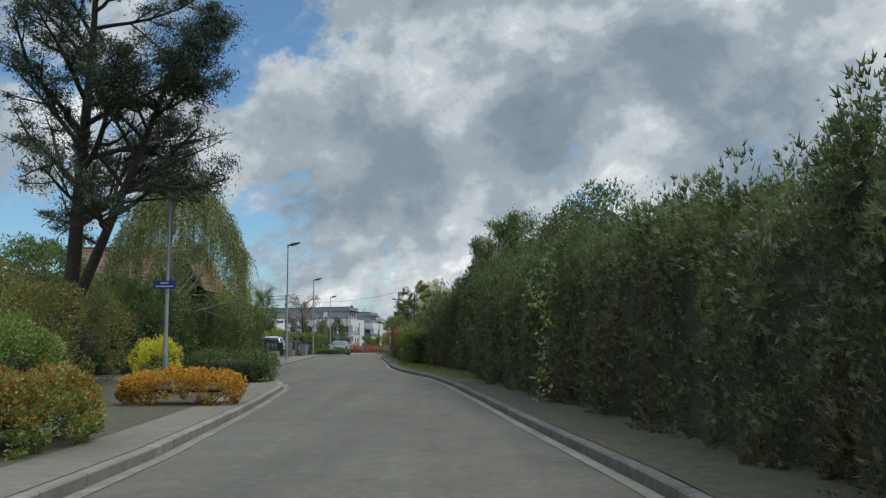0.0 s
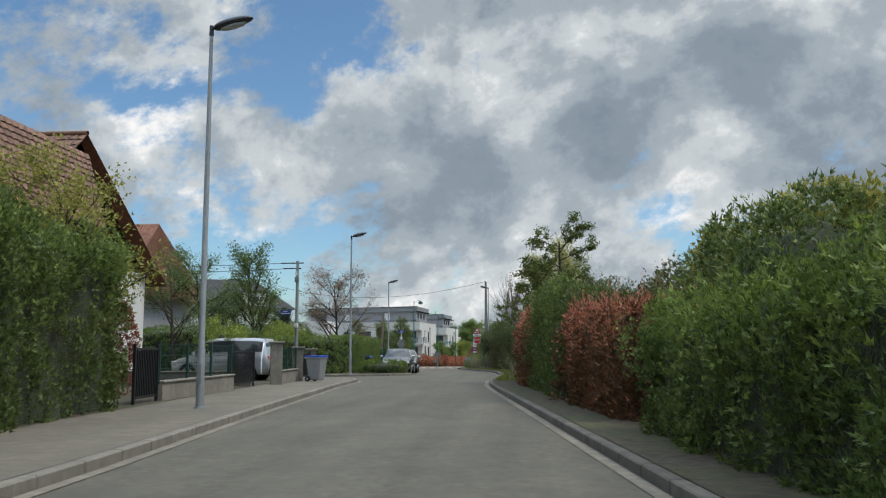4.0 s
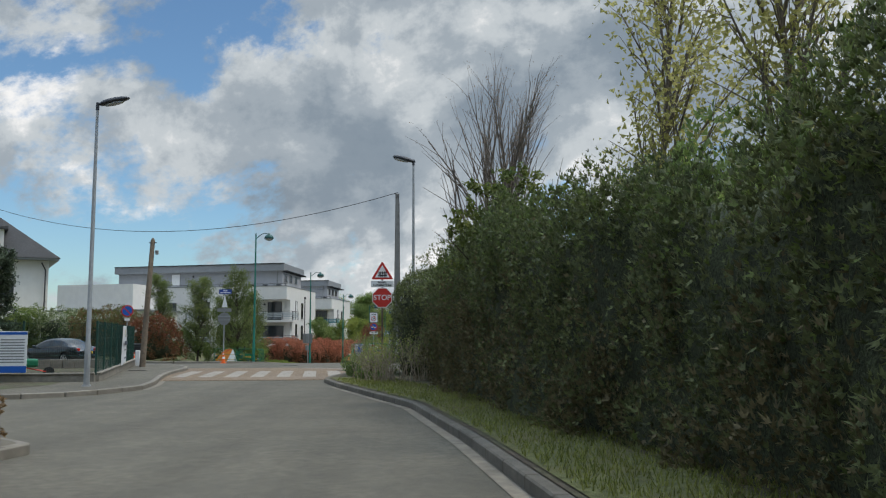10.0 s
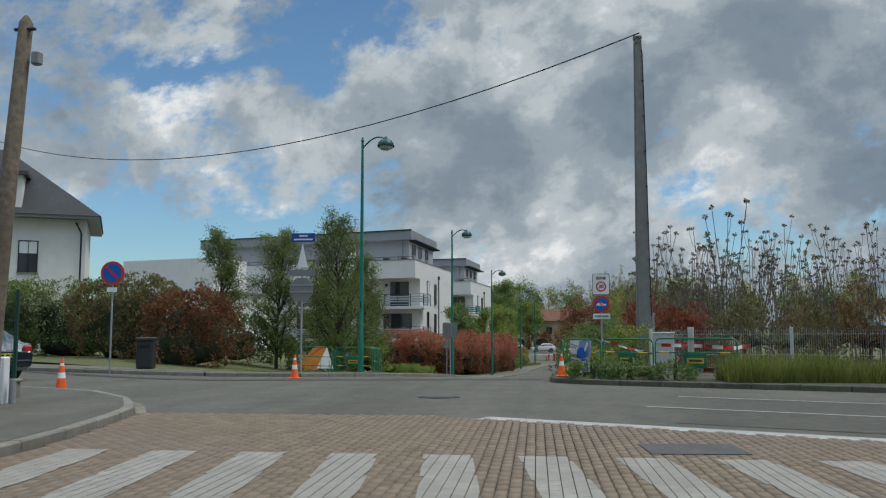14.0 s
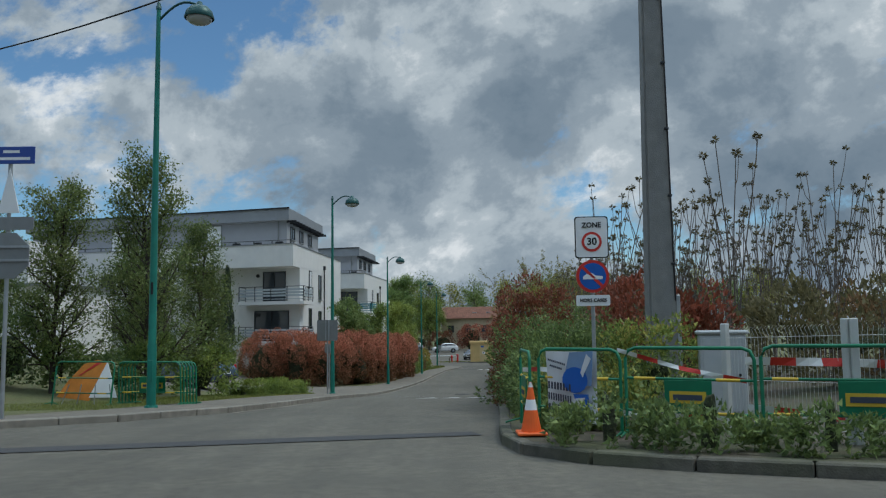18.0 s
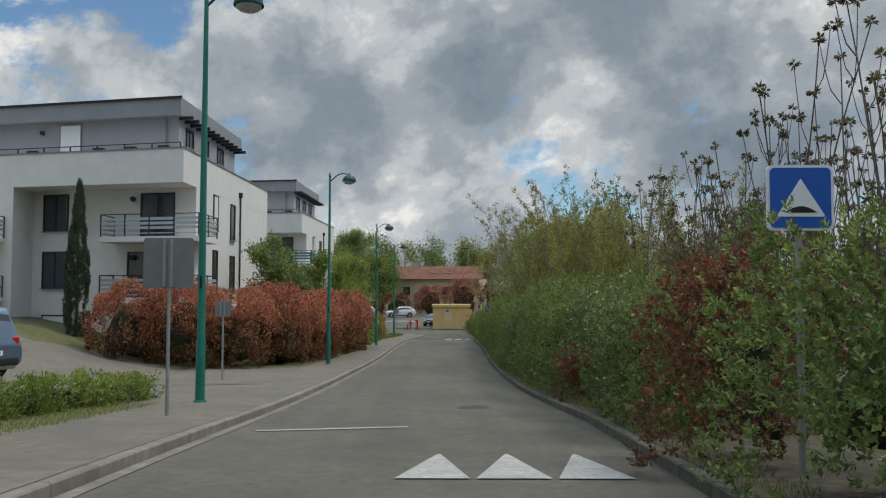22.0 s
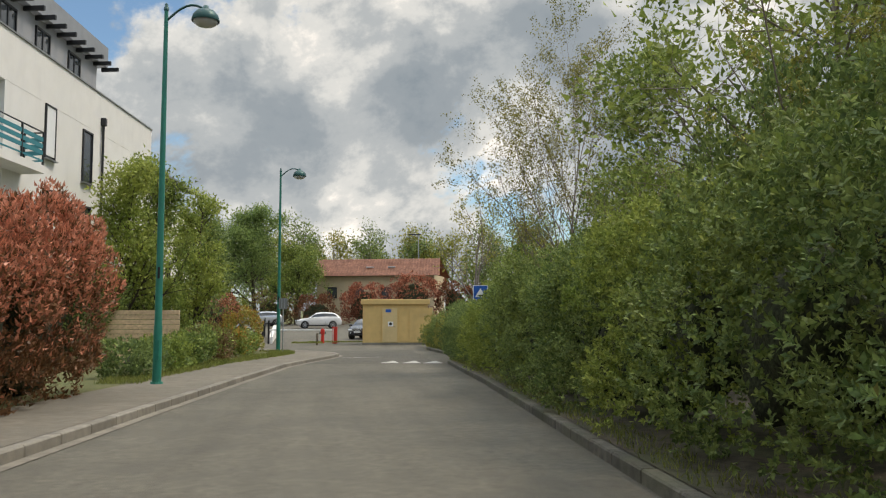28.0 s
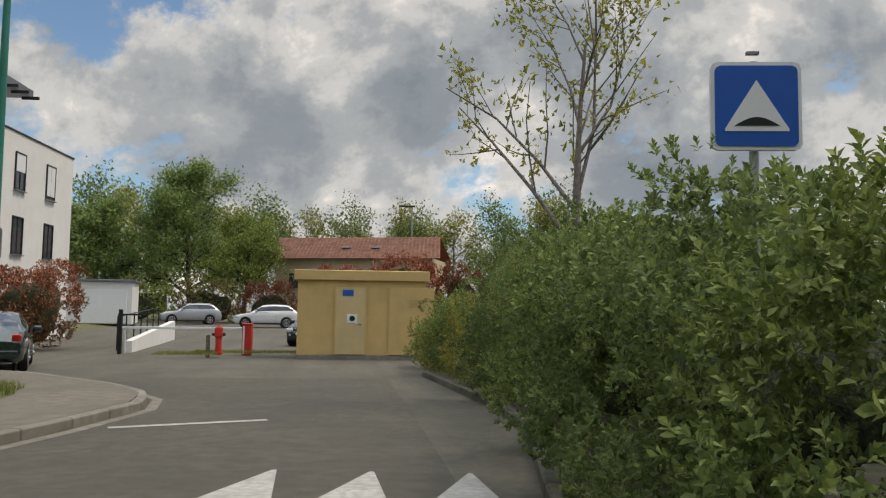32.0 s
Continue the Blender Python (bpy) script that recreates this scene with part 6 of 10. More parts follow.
def wire(name, a, b, sag, label, r=0.018, n=24):
    pts = []
    for k in range(n + 1):
        f = k / n
        pts.append((a[0] + (b[0] - a[0]) * f, a[1] + (b[1] - a[1]) * f, a[2] + (b[2] - a[2]) * f - sag * 4 * f * (1 - f), r))
    o = Vector(a)
    me = tube_mesh(name, [[(p[0] - o.x, p[1] - o.y, p[2] - o.z, p[3]) for p in pts]], M["black"], 5)
    ob = tagged(part(name, me), label, "cable", kind="structure")
    ob.location = o
    return ob


wire("overhead_cable", (-8.51, 147.7, 10.0), (-47.5, 170.2, 13.0), 2.7, "black overhead cable sagging between the poles", 0.022)
t, dx, dy = utility_pole((-47.5, 170.2), 11.8, None, "concrete", "tall grey concrete utility pole beyond the house")
part("pole", tube_mesh("pole", [[(0, 0, -0.2, 0.22), (0, 0, 13.75, 0.1)]], M["concrete_pole"], 10), None, t)
wire("overhead_cable", (-17.3, 86.4, 6.05), (-45, 78, 7.2), 0.8, "thin black overhead wire", 0.014)
wire("overhead_cable", (-17.0, 86.4, 5.75), (-45, 77, 6.6), 0.8, "thin black overhead wire", 0.014)


# ---- signs ----
def disc(r, depth, seg=40):
    bm = bmesh.new()
    bmesh.ops.create_cone(bm, cap_ends=True, segments=seg, radius1=r, radius2=r, depth=depth)
    bmesh.ops.transform(bm, matrix=Matrix.Rotation(radians(90), 4, "X"), verts=bm.verts)
    return bm


def plate(outline, y, depth):
    return bm_prism(outline, depth, m=Matrix.Translation((0, y, 0)))


def text_part(words, size, at, material, parent, name="lettering", align="CENTER", bold=0.0):
    cu = bpy.data.curves.new("lettering", "FONT")
    cu.body, cu.size, cu.align_x, cu.align_y, cu.extrude = words, size, align, "CENTER", 0.003
    cu.offset = bold
    tmp = new("lettering", cu)
    dg = bpy.context.evaluated_depsgraph_get()
    me = bpy.data.meshes.new_from_object(tmp.evaluated_get(dg))
    bpy.data.objects.remove(tmp)
    me.transform(Matrix.Translation(at) @ Matrix.Rotation(radians(90), 4, "X"))
    me.materials.clear()
    me.materials.append(material)
    return part(name, me, None, parent)


def ngon(n, r, turn=0.0):
    return [(r * math.cos(turn + 2 * math.pi * k / n), r * math.sin(turn + 2 * math.pi * k / n)) for k in range(n)]


def round_rect(w, h, r=0.04, n=4):
    out = []
    for cx, cz, a0 in ((w / 2 - r, h / 2 - r, 0), (-w / 2 + r, h / 2 - r, 90), (-w / 2 + r, -h / 2 + r, 180), (w / 2 - r, -h / 2 + r, 270)):
        for k in range(n + 1):
            a = radians(a0 + 90 * k / n)
            out.append((cx + r * math.cos(a), cz + r * math.sin(a)))
    return out


def shift(o, z):
    return [(x, q + z) for x, q in o]


def post(t, h, r=0.035, material="galv"):
    return part("post", tube_mesh("post", [[(0, 0.06, -0.1, r), (0, 0.06, h, r)]], M[material], 10), None, t)


def sign_thing(label, at, turn=0.0):
    return thing("road_sign", label, "road sign", (at[0], at[1], ground_at(*at)), turn)


# stop sign with level crossing warning
t = sign_thing("red octagonal stop sign below a level crossing warning triangle", (-8.65, 123.85), -2)
t.location.z += 0.42
t.scale = (0.87, 1.0, 0.87)
part("post", tube_mesh("post", [[(0, 0.06, -0.65, 0.04), (0, 0.06, 3.6, 0.04)]], M["wood"], 10), None, t)
p = part("stop_plate", plate(shift(ngon(8, 0.43, math.pi / 8), 2.62), 0.0, 0.03), M["sign_white"], t, "white-edged red octagon")
part("stop_face", plate(shift(ngon(8, 0.40, math.pi / 8), 2.62), -0.008, 0.01), M["red"], p)
text_part("STOP", 0.29, (0, -0.012, 2.62), M["sign_white"], p, bold=0.004)
p = part("panel", plate(shift(round_rect(0.92, 0.27), 3.18), 0.0, 0.03), M["sign_white"], t, "white panel with black words")
part("panel_border", plate(shift(round_rect(0.88, 0.23), 3.18), -0.006, 0.008), M["sign_white"], p)
text_part("SIGNAL", 0.105, (0, -0.01, 3.235), M["black"], p, bold=0.002)
text_part("AUTOMATIQUE", 0.105, (0, -0.01, 3.125), M["black"], p, bold=0.002)
tri_o = [(-0.40, 3.36), (-0.43, 3.40), (-0.03, 4.06), (0.03, 4.06), (0.43, 3.40), (0.40, 3.36)]
p = part("warning_plate", plate(tri_o, 0.0, 0.03), M["red"], t, "red-edged triangular warning plate")
part("warning_face", plate([(-0.30, 3.44), (0, 3.94), (0.30, 3.44)], -0.008, 0.01), M["sign_white"], p)
for k in range(5):
    part("gate_bar", plate([(-0.15 + k * 0.07, 3.47), (-0.11 + k * 0.07, 3.47), (-0.11 + k * 0.07, 3.67), (-0.13 + k * 0.07, 3.70), (-0.15 + k * 0.07, 3.67)], -0.013, 0.006), M["black"], p)
for z in (3.51, 3.61):
    part("gate_rail", plate([(-0.17, z), (0.19, z), (0.19, z + 0.03), (-0.17, z + 0.03)], -0.0135, 0.006), M["black"], p)

# zone 30 sign
t = sign_thing("white zone thirty sign over a no-stopping disc", (-9.98, 146.35), -3)
t.location.z -= 0.38
post(t, 3.35, 0.03)
p = part("zone_plate", plate(shift(round_rect(0.47, 0.6, 0.04), 3.05), 0.0, 0.03), M["sign_white"], t, "white rounded zone plate")
part("zone_edge", plate(shift(round_rect(0.5, 0.63, 0.04), 3.05), 0.006, 0.02), M["black"], p)
text_part("ZONE", 0.105, (0, -0.006, 3.23), M["black"], p, bold=0.003)
part("ring", disc(0.15, 0.012), M["red"], p).location = (0, -0.002, 2.98)
part("ring_face", disc(0.112, 0.012), M["sign_white"], p).location = (0, -0.008, 2.98)
text_part("30", 0.15, (0, -0.016, 2.98), M["black"], p, bold=0.004)
p = part("disc_edge", disc(0.245, 0.03), M["red"], t, "red-edged blue disc")
p.location = (0, 0.01, 2.46)
part("disc_face", disc(0.2, 0.012), M["sign_blue"], p).location = (0, -0.016, 0)
part("slash", bm_box(0.42, 0.008, 0.045, (0, -0.024, -0.03), 0.0), M["red"], p).rotation_euler = (0, radians(45), 0)
part("car_mark", plate([(-0.15, -0.045), (0.14, -0.045), (0.15, 0.0), (0.045, 0.01), (-0.015, 0.05), (-0.075, 0.05), (-0.14, 0.0)], -0.028, 0.004), M["sign_white"], p)
p = part("panel", plate(shift(round_rect(0.5, 0.16, 0.02), 2.1), 0.0, 0.03), M["sign_white"], t, "white panel with black words")
text_part("HORS CASES", 0.07, (0, -0.006, 2.1), M["black"], p, bold=0.002)


def hump_sign(at, z, turn):
    t = sign_thing("blue square speed hump sign on a grey post", at, turn)
    post(t, z + 0.3, 0.03)
    part("cap", bm_box(0.08, 0.03, 0.02, (0, 0.06, z + 0.35), 0.0), M["sign_back"], t)
    p = part("plate", plate(shift(round_rect(0.57, 0.57, 0.05), z), 0.0, 0.03), M["sign_white"], t, "white-edged blue plate")
    part("face", plate(shift(round_rect(0.52, 0.52, 0.04), z), -0.007, 0.01), M["sign_blue"], p)
    part("triangle", plate([(-0.2, z - 0.15), (0, z + 0.165), (0.2, z - 0.15)], -0.011, 0.006), M["sign_white"], p)
    arc = [(-0.14, z - 0.13)] + [(-0.14 + 0.28 * k / 10, z - 0.13 + 0.055 * math.sin(math.pi * k / 10)) for k in range(1, 10)] + [(0.14, z - 0.13)]
    part("hump_shape", plate(arc, -0.016, 0.006), M["black"], p)
    part("base_bar", plate([(-0.2, z - 0.165), (0.2, z - 0.165), (0.2, z - 0.15), (-0.2, z - 0.15)], -0.012, 0.006), M["sign_white"], p)


hump_sign((-9.5, 160.2), 2.4, -6)
hump_sign((-4.05, 224.7), 2.55, -11)

# round no-parking sign by the cross street
t = sign_thing("round blue no-parking sign with a red edge", (-24.9, 145.6), 8)
post(t, 3.3, 0.03)
p = part("disc_edge", disc(0.36, 0.03), M["red"], t, "red-edged blue disc")
p.location = (0, 0.01, 3.02)
part("disc_face", disc(0.29, 0.012), M["sign_blue"], p).location = (0, -0.016, 0)
part("slash", bm_box(0.62, 0.008, 0.06, (0, -0.022, -0.03), 0.0), M["red"], p).rotation_euler = (0, radians(45), 0)
part("panel", plate(shift(round_rect(0.3, 0.14, 0.02), 2.5), 0.0, 0.02), M["sign_white"], t)

# sign seen from behind beside the barriers, with a name plate
t = sign_thing("grey sign backs under a blue street name plate", (-19.6, 148.0), 0)
t.location.z -= 0.33
post(t, 4.7, 0.035)
part("disc_back", plate(shift(ngon(8, 0.42, math.pi / 8), 3.05), 0.0, 0.025), M["sign_back"], t)
part("rail", bm_box(0.8, 0.02, 0.04, (0, -0.02, 3.18), 0.0), M["galv"], t)
part("rail", bm_box(0.8, 0.02, 0.04, (0, -0.02, 2.95), 0.0), M["galv"], t)
part("panel_back", plate(shift(round_rect(0.9, 0.22, 0.03), 3.6), 0.0, 0.02), M["sign_back"], t)
part("triangle_back", plate([(-0.16, 3.78), (0.02, 4.55), (0.2, 3.78)], 0.0, 0.02), M["sign_white"], t)
name_plate(t, (0.05, -0.02, 4.62), 0.8, 0.3)

# signs seen from behind on the descending street
for (x, y, z, w, h) in ((-16.7, 167.4, 2.55, 0.84, 0.84), (-18.3, 180.4, 2.3, 0.5, 0.5), (-11.85, 233.4, 2.3, 0.4, 0.5)):
    t = sign_thing("grey back of a square road sign on a post", (x, y), -4)
    post(t, z + h / 2 - 0.05, 0.03)
    p = part("plate_back", plate(shift(round_rect(w, h, 0.05), z), 0.0, 0.025), M["sign_back"], t)
    part("rail", bm_box(0.05, 0.03, h * 0.95, (-0.06, -0.02, z - h / 2 + 0.02), 0.0), M["galv"], p)
    part("rail", bm_box(0.05, 0.03, h * 0.95, (0.06, -0.02, z - h / 2 + 0.02), 0.0), M["galv"], p)


# ---- garden wall, gate, fence ----
def pillar(at, h, w=0.42):
    t = thing("gate_pillar", "rendered concrete gate pillar with a capping slab", "pillar", (at[0], at[1], ground_at(*at)), 20)
    part("shaft", bm_box(w, w, h, (0, 0, -0.05), 0.012), M["concrete"], t)
    part("cap", bm_box(w + 0.14, w + 0.14, 0.07, (0, 0, h - 0.05), 0.015), M["concrete"], t)
    return t


for p_, h_ in (((-13.65, 71.6), 1.55), ((-14.0, 75.9), 1.4), ((-14.2, 79.0), 1.35)):
    pillar(p_, h_)


def mesh_fence(a, b, h, label, wall=0.0, posts=2.0, bars=True, sheet=None, post_h=None, name="garden_fence", z_up=STEP):
    """Posts and welded wire panels from a to b, on a low wall if wall > 0."""
    a, b = Vector(a), Vector(b)
    L = (b - a).length
    ang = math.degrees(math.atan2(b.y - a.y, b.x - a.x))
    t = thing(name, label, "fence", (a.x, a.y, ground_at(a.x, a.y, z_up)), ang)
    dz = ground_at(b.x, b.y, z_up) - ground_at(a.x, a.y, z_up)
    if wall:
        part("low_wall", bm_box(L, 0.22, wall + 0.15, (L / 2, 0, -0.15), 0.015), M["concrete"], t, "low stained concrete wall")
        part("coping", bm_box(L, 0.3, 0.05, (L / 2, 0, wall), 0.012), M["concrete"], t)
    n = max(1, round(L / posts))
    for k in range(n + 1):
        x = L * k / n
        part("fence_post", bm_box(0.06, 0.06, (post_h or h) + 0.05, (x, 0, wall + dz * k / n - 0.02), 0.006), M["green_fence"], t)
    if bars:
        V = []
        for k in range(int(L / 0.055)):
            x = 0.03 + k * 0.055
            z = wall + dz * x / L
            V.append([(x, 0, z + 0.02, 0.0028), (x, 0, z + h, 0.0028)])
        for q in (0.05, 0.35, 0.36, 0.68, 0.69, 0.97):
            V.append([(0, 0, wall + h * q, 0.0035), (L, 0, wall + dz + h * q, 0.0035)])
        tagged(part("wire_panel", tube_mesh("wire_panel", V, M["green_fence"], 3), None, t, "welded green wire panel"), kind="stuff")
    if sheet:
        for k in range(n):
            x0, x1 = L * k / n + 0.04, L * (k + 1) / n - 0.04
            bm = bmesh.new()
            vs = [bm.verts.new(c) for c in ((x0, 0.02, wall + 0.05 + dz * k / n), (x1, 0.02, wall + 0.05 + dz * (k + 1) / n), (x1, 0.02, wall + h - 0.03 + dz * (k + 1) / n), (x0, 0.02, wall + h - 0.03 + dz * k / n))]
            bm.faces.new(vs)
            bmesh.ops.solidify(bm, geom=bm.faces[:], thickness=0.01)
            part("screen", bm, M[sheet], t, "dark green windbreak cloth")
    return t


mesh_fence((-13.35, 60.9), (-13.6, 66.6), 0.95, "dark green wire fence on a low white wall", 0.42)
mesh_fence((-14.0, 69.9), (-31, 68.6), 0.95, "dark green wire fence on a low stained wall", 0.48)
mesh_fence((-13.75, 72.0), (-14.0, 75.6), 0.9, "low garden wall with a wire fence between pillars", 0.45)
# iron gates
for a, b, hh, lab in (((-13.2, 59.3), (-13.35, 60.8), 1.25, "closed black metal garden gate"), ((-14.1, 76.2), (-14.2, 78.75), 1.15, "dark slatted metal driveway gate"), ((-13.75, 66.8), (-13.85, 69.6), 1.2, "black metal garden gate with upright bars")):
    L = math.dist(a, b)
    t = thing("metal_gate", lab, "gate", (a[0], a[1], ground_at(*a)), math.degrees(math.atan2(b[1] - a[1], b[0] - a[0])))
    for z in (0.12, hh - 0.06):
        part("rail", bm_box(L, 0.04, 0.05, (L / 2, 0, z), 0.005), M["black"], t)
    for x in (0.0, L):
        part("gate_post", bm_box(0.06, 0.06, hh + 0.08, (x, 0, 0), 0.006), M["black"], t)
    for k in range(int(L / 0.11)):
        part("bar", bm_box(0.03, 0.02, hh - 0.2, (0.08 + k * 0.11, 0, 0.14), 0.0), M["black"], t)
    if "closed" in lab:
        part("sheet", bm_box(L - 0.06, 0.01, hh - 0.2, (L / 2, 0.03, 0.12), 0.0), M["black"], t)
# wall beyond the side road and letter box pillar
t = thing("letter_box", "small cream letter box on the gate pillar", "letter box", (-14.06, 78.72, ground_at(-14.06, 78.72) + 0.55), 20)
part("body", bm_box(0.2, 0.06, 0.5, (0, 0, 0), 0.02), M["yellow_door"], t)
for (a, b) in (((-16.0, 12), (-13.2, 24.5)), ((-13.2, 24.5), (-14.8, 37.2))):
    mesh_fence(a, b, 1.7, "dark green wire garden fence behind shrubs", 0.0, 2.5)
t = thing("low_wall", "low white garden wall beside the side street", "wall", (-14.2, 37.9, ground_at(-14.2, 37.9)), 4)
part("wall_body", bm_box(4.6, 0.25, 0.42, (-1.4, 0, -0.05), 0.02), M["white_wall"], t)
part("coping", bm_box(4.66, 0.3, 0.04, (-1.4, 0, 0.37), 0.01), M["concrete"], t)
t = thing("stone_post", "pale stone marker post at the corner", "post", (-13.6, 39.4, ground_at(-13.6, 39.4)))
part("shaft", bm_box(0.22, 0.2, 1.1, (0, 0, -0.05), 0.05, 8), M["concrete"], t)
t = thing("edging", "broken pale concrete edging below the hedge", "edging", (-12.85, 48, ground_at(-12.85, 48)))
for k in range(9):
    y = -5.5 + k * 1.9
    part("block", bm_box(0.12, 1.5, 0.14, (float(np.interp(48 + y, [44, 58], [0.1, -0.55])), y, -0.05), 0.02), M["concrete"], t)


def hydrant(at, label, h=0.75):
    t = thing("hydrant", label, "hydrant", (at[0], at[1], ground_at(*at)))
    part("barrel", bm_cyl(0.11, 0.1, h * 0.6, (0, 0, -0.03), 14), M["red"], t)
    part("flange", bm_cyl(0.15, 0.15, 0.05, (0, 0, 0.0), 14), M["red"], t)
    b = part("bonnet", bm_box(0.26, 0.22, h * 0.36, (0, 0, h * 0.57), 0.04, seg=2), M["red"], t)
    part("outlet", bm_cyl(0.05, 0.05, 0.1, (0.12, 0, h * 0.68), 10, rot=Matrix.Rotation(radians(90), 4, "Y")), M["dark_metal"], b)
    part("outlet", bm_cyl(0.05, 0.05, 0.1, (-0.22, 0, h * 0.68), 10, rot=Matrix.Rotation(radians(90), 4, "Y")), M["dark_metal"], b)
    part("cap", bm_cyl(0.06, 0.03, 0.08, (0, 0, h * 0.92), 10), M["red"], t)


hydrant((-12.5, 41.4), "small red and orange fire hydrant beside the hedge", 0.7)
hydrant((-10.05, 247.9), "red fire hydrant on a grass patch", 0.95)


def wheelie_bin(at, label, turn, body="plastic_grey", lid="plastic_blue", h=1.06, tilt=4):
    t = thing("wheelie_bin", label, "bin", (at[0], at[1], ground_at(*at)), turn)
    bm = bmesh.new()
    a = [(-0.23, -0.26, 0.06), (0.23, -0.26, 0.06), (0.23, 0.24, 0.06), (-0.23, 0.24, 0.06)]
    b = [(-0.29, -0.36, h - 0.1), (0.29, -0.36, h - 0.1), (0.29, 0.34, h - 0.1), (-0.29, 0.34, h - 0.1)]
    va = [bm.verts.new(c) for c in a]; vb = [bm.verts.new(c) for c in b]
    bm.faces.new(va[::-1]); bm.faces.new(vb)
    for i in range(4):
        bm.faces.new((va[i], va[(i + 1) % 4], vb[(i + 1) % 4], vb[i]))
    bmesh.ops.bevel(bm, geom=list(bm.edges), offset=0.035, segments=2, affect="EDGES")
    part("body", bm, M[body], t)
    part("rim", bm_box(0.63, 0.74, 0.05, (0, -0.01, h - 0.14), 0.015), M[body], t)
    part("lid", bm_box(0.62, 0.76, 0.07, (0, -0.01, h - 0.085), 0.03, seg=2), M[lid], t, "curved bin lid")
    part("handle", tube_mesh("handle", [[(-0.24, 0.38, h - 0.12, 0.015), (-0.24, 0.43, h - 0.1, 0.015), (0.24, 0.43, h - 0.1, 0.015), (0.24, 0.38, h - 0.12, 0.015)]], M[body], 8), None, t)
    for sx in (-1, 1):
        w = part("wheel", bm_cyl(0.11, 0.11, 0.05, (sx * 0.27 - 0.025, 0.24, 0.11), 18, rot=Matrix.Rotation(radians(90), 4, "Y")), M["rubber"], t)
        part("hub", bm_cyl(0.05, 0.05, 0.06, (sx * 0.27 - 0.03, 0.24, 0.11), 12, rot=Matrix.Rotation(radians(90), 4, "Y")), M["plastic_grey"], w)
    return t


wheelie_bin((-13.05, 75.3), "grey wheeled bin with a blue lid by the gate", 70)
wheelie_bin((-14.9, 96.9), "green-grey wheeled bin with a blue lid by the hedge", 80, "bin_green")
wheelie_bin((-15.1, 98.0), "green-grey wheeled bin with a blue lid by the hedge", 95, "bin_green")
t = thing("street_bin", "dark grey street litter bin", "bin", (-25.1, 148.4, ground_at(-25.1, 148.4, STEP + 0.012)), 10)
part("body", bm_box(0.55, 0.5, 0.95, (0, 0, 0.0), 0.06, seg=2), M["dark_bin"], t)
part("lid", bm_box(0.62, 0.57, 0.14, (0, 0, 0.93), 0.05, seg=2), M["dark_bin"], t)
part("slot", bm_box(0.34, 0.02, 0.12, (0, -0.255, 0.72), 0.01), M["black"], t)


def cone(at, label, h=0.7, dz=0.0, up=0.0):
    t = thing("traffic_cone", label, "traffic cone", (at[0], at[1], gzf(*at) + up))
    part("foot", bm_box(0.34, 0.34, 0.035, (0, 0, 0), 0.01), M["orange"], t)
    for k, (z0, z1, m) in enumerate(((0.03, 0.28, "orange"), (0.28, 0.4, "sign_white"), (0.4, 0.54, "orange"), (0.54, 0.6, "sign_white"), (0.6, h, "orange"))):
        r = lambda z: 0.125 - 0.1 * z / h
        part("band", bm_cyl(r(z0), r(z1), z1 - z0, (0, 0, z0), 20), M[m], t)


cone((-22.0, 138.3), "orange traffic cone with white bands by the kerb")
cone((-18.95, 145.2), "orange traffic cone with white bands in the street")
cone((-11.25, 143.75), "orange traffic cone with white bands by the corner bed", 0.55, up=STEP + 0.02)
t = thing("marker_stub", "short pale concrete marker post in the verge", "post", (-3.75, 92.6, ground_at(-3.75, 92.6)))
part("shaft", bm_box(0.24, 0.2, 0.6, (0, 0, -0.1), 0.012, 12), M["sign_white"], t)
part("cap", bm_box(0.25, 0.21, 0.02, (0, 0, 0.5), 0.004, 12), M["yellow_door"], t)



# ---- vehicles ----
def paint(name, c, metal=0.3, rough=0.2):
    return mat(name, c, rough, metal, 0.04, 3.0, spec=0.6, coat=1.0)


M["car_black"] = paint("car_paint_navy", (0.012, 0.018, 0.026))
M["car_dark"] = paint("car_paint_dark_blue", (0.016, 0.02, 0.03))
M["car_white"] = paint("car_paint_white", (0.68, 0.68, 0.68), 0.0)
M["car_silver"] = paint("car_paint_silver", (0.42, 0.44, 0.46), 0.4)
M["car_grey"] = paint("car_paint_grey", (0.22, 0.235, 0.24), 0.4)
M["car_blue"] = paint("car_paint_grey_blue", (0.13, 0.19, 0.26), 0.4)
M["car_green"] = paint("car_paint_dark_green", (0.012, 0.03, 0.032), 0.3)
M["car_glass"] = glass_mat("car_glass", (0.035, 0.042, 0.048), 0.04)
M["tail_red"] = mat("tail_lamp", (0.42, 0.02, 0.015), 0.2, 0.0, 0.05, 6, spec=0.6)
M["head_lamp"] = mat("head_lamp", (0.55, 0.57, 0.58), 0.12, 0.2, 0.05, 6, spec=0.7)
M["chrome"] = mat("chrome", (0.62, 0.63, 0.64), 0.18, 0.95, 0.04, 6)
M["alloy"] = mat("alloy", (0.4, 0.41, 0.42), 0.35, 0.8, 0.06, 6)
M["trim_black"] = mat("trim_black", (0.02, 0.02, 0.021), 0.6, 0.0, 0.1, 10)

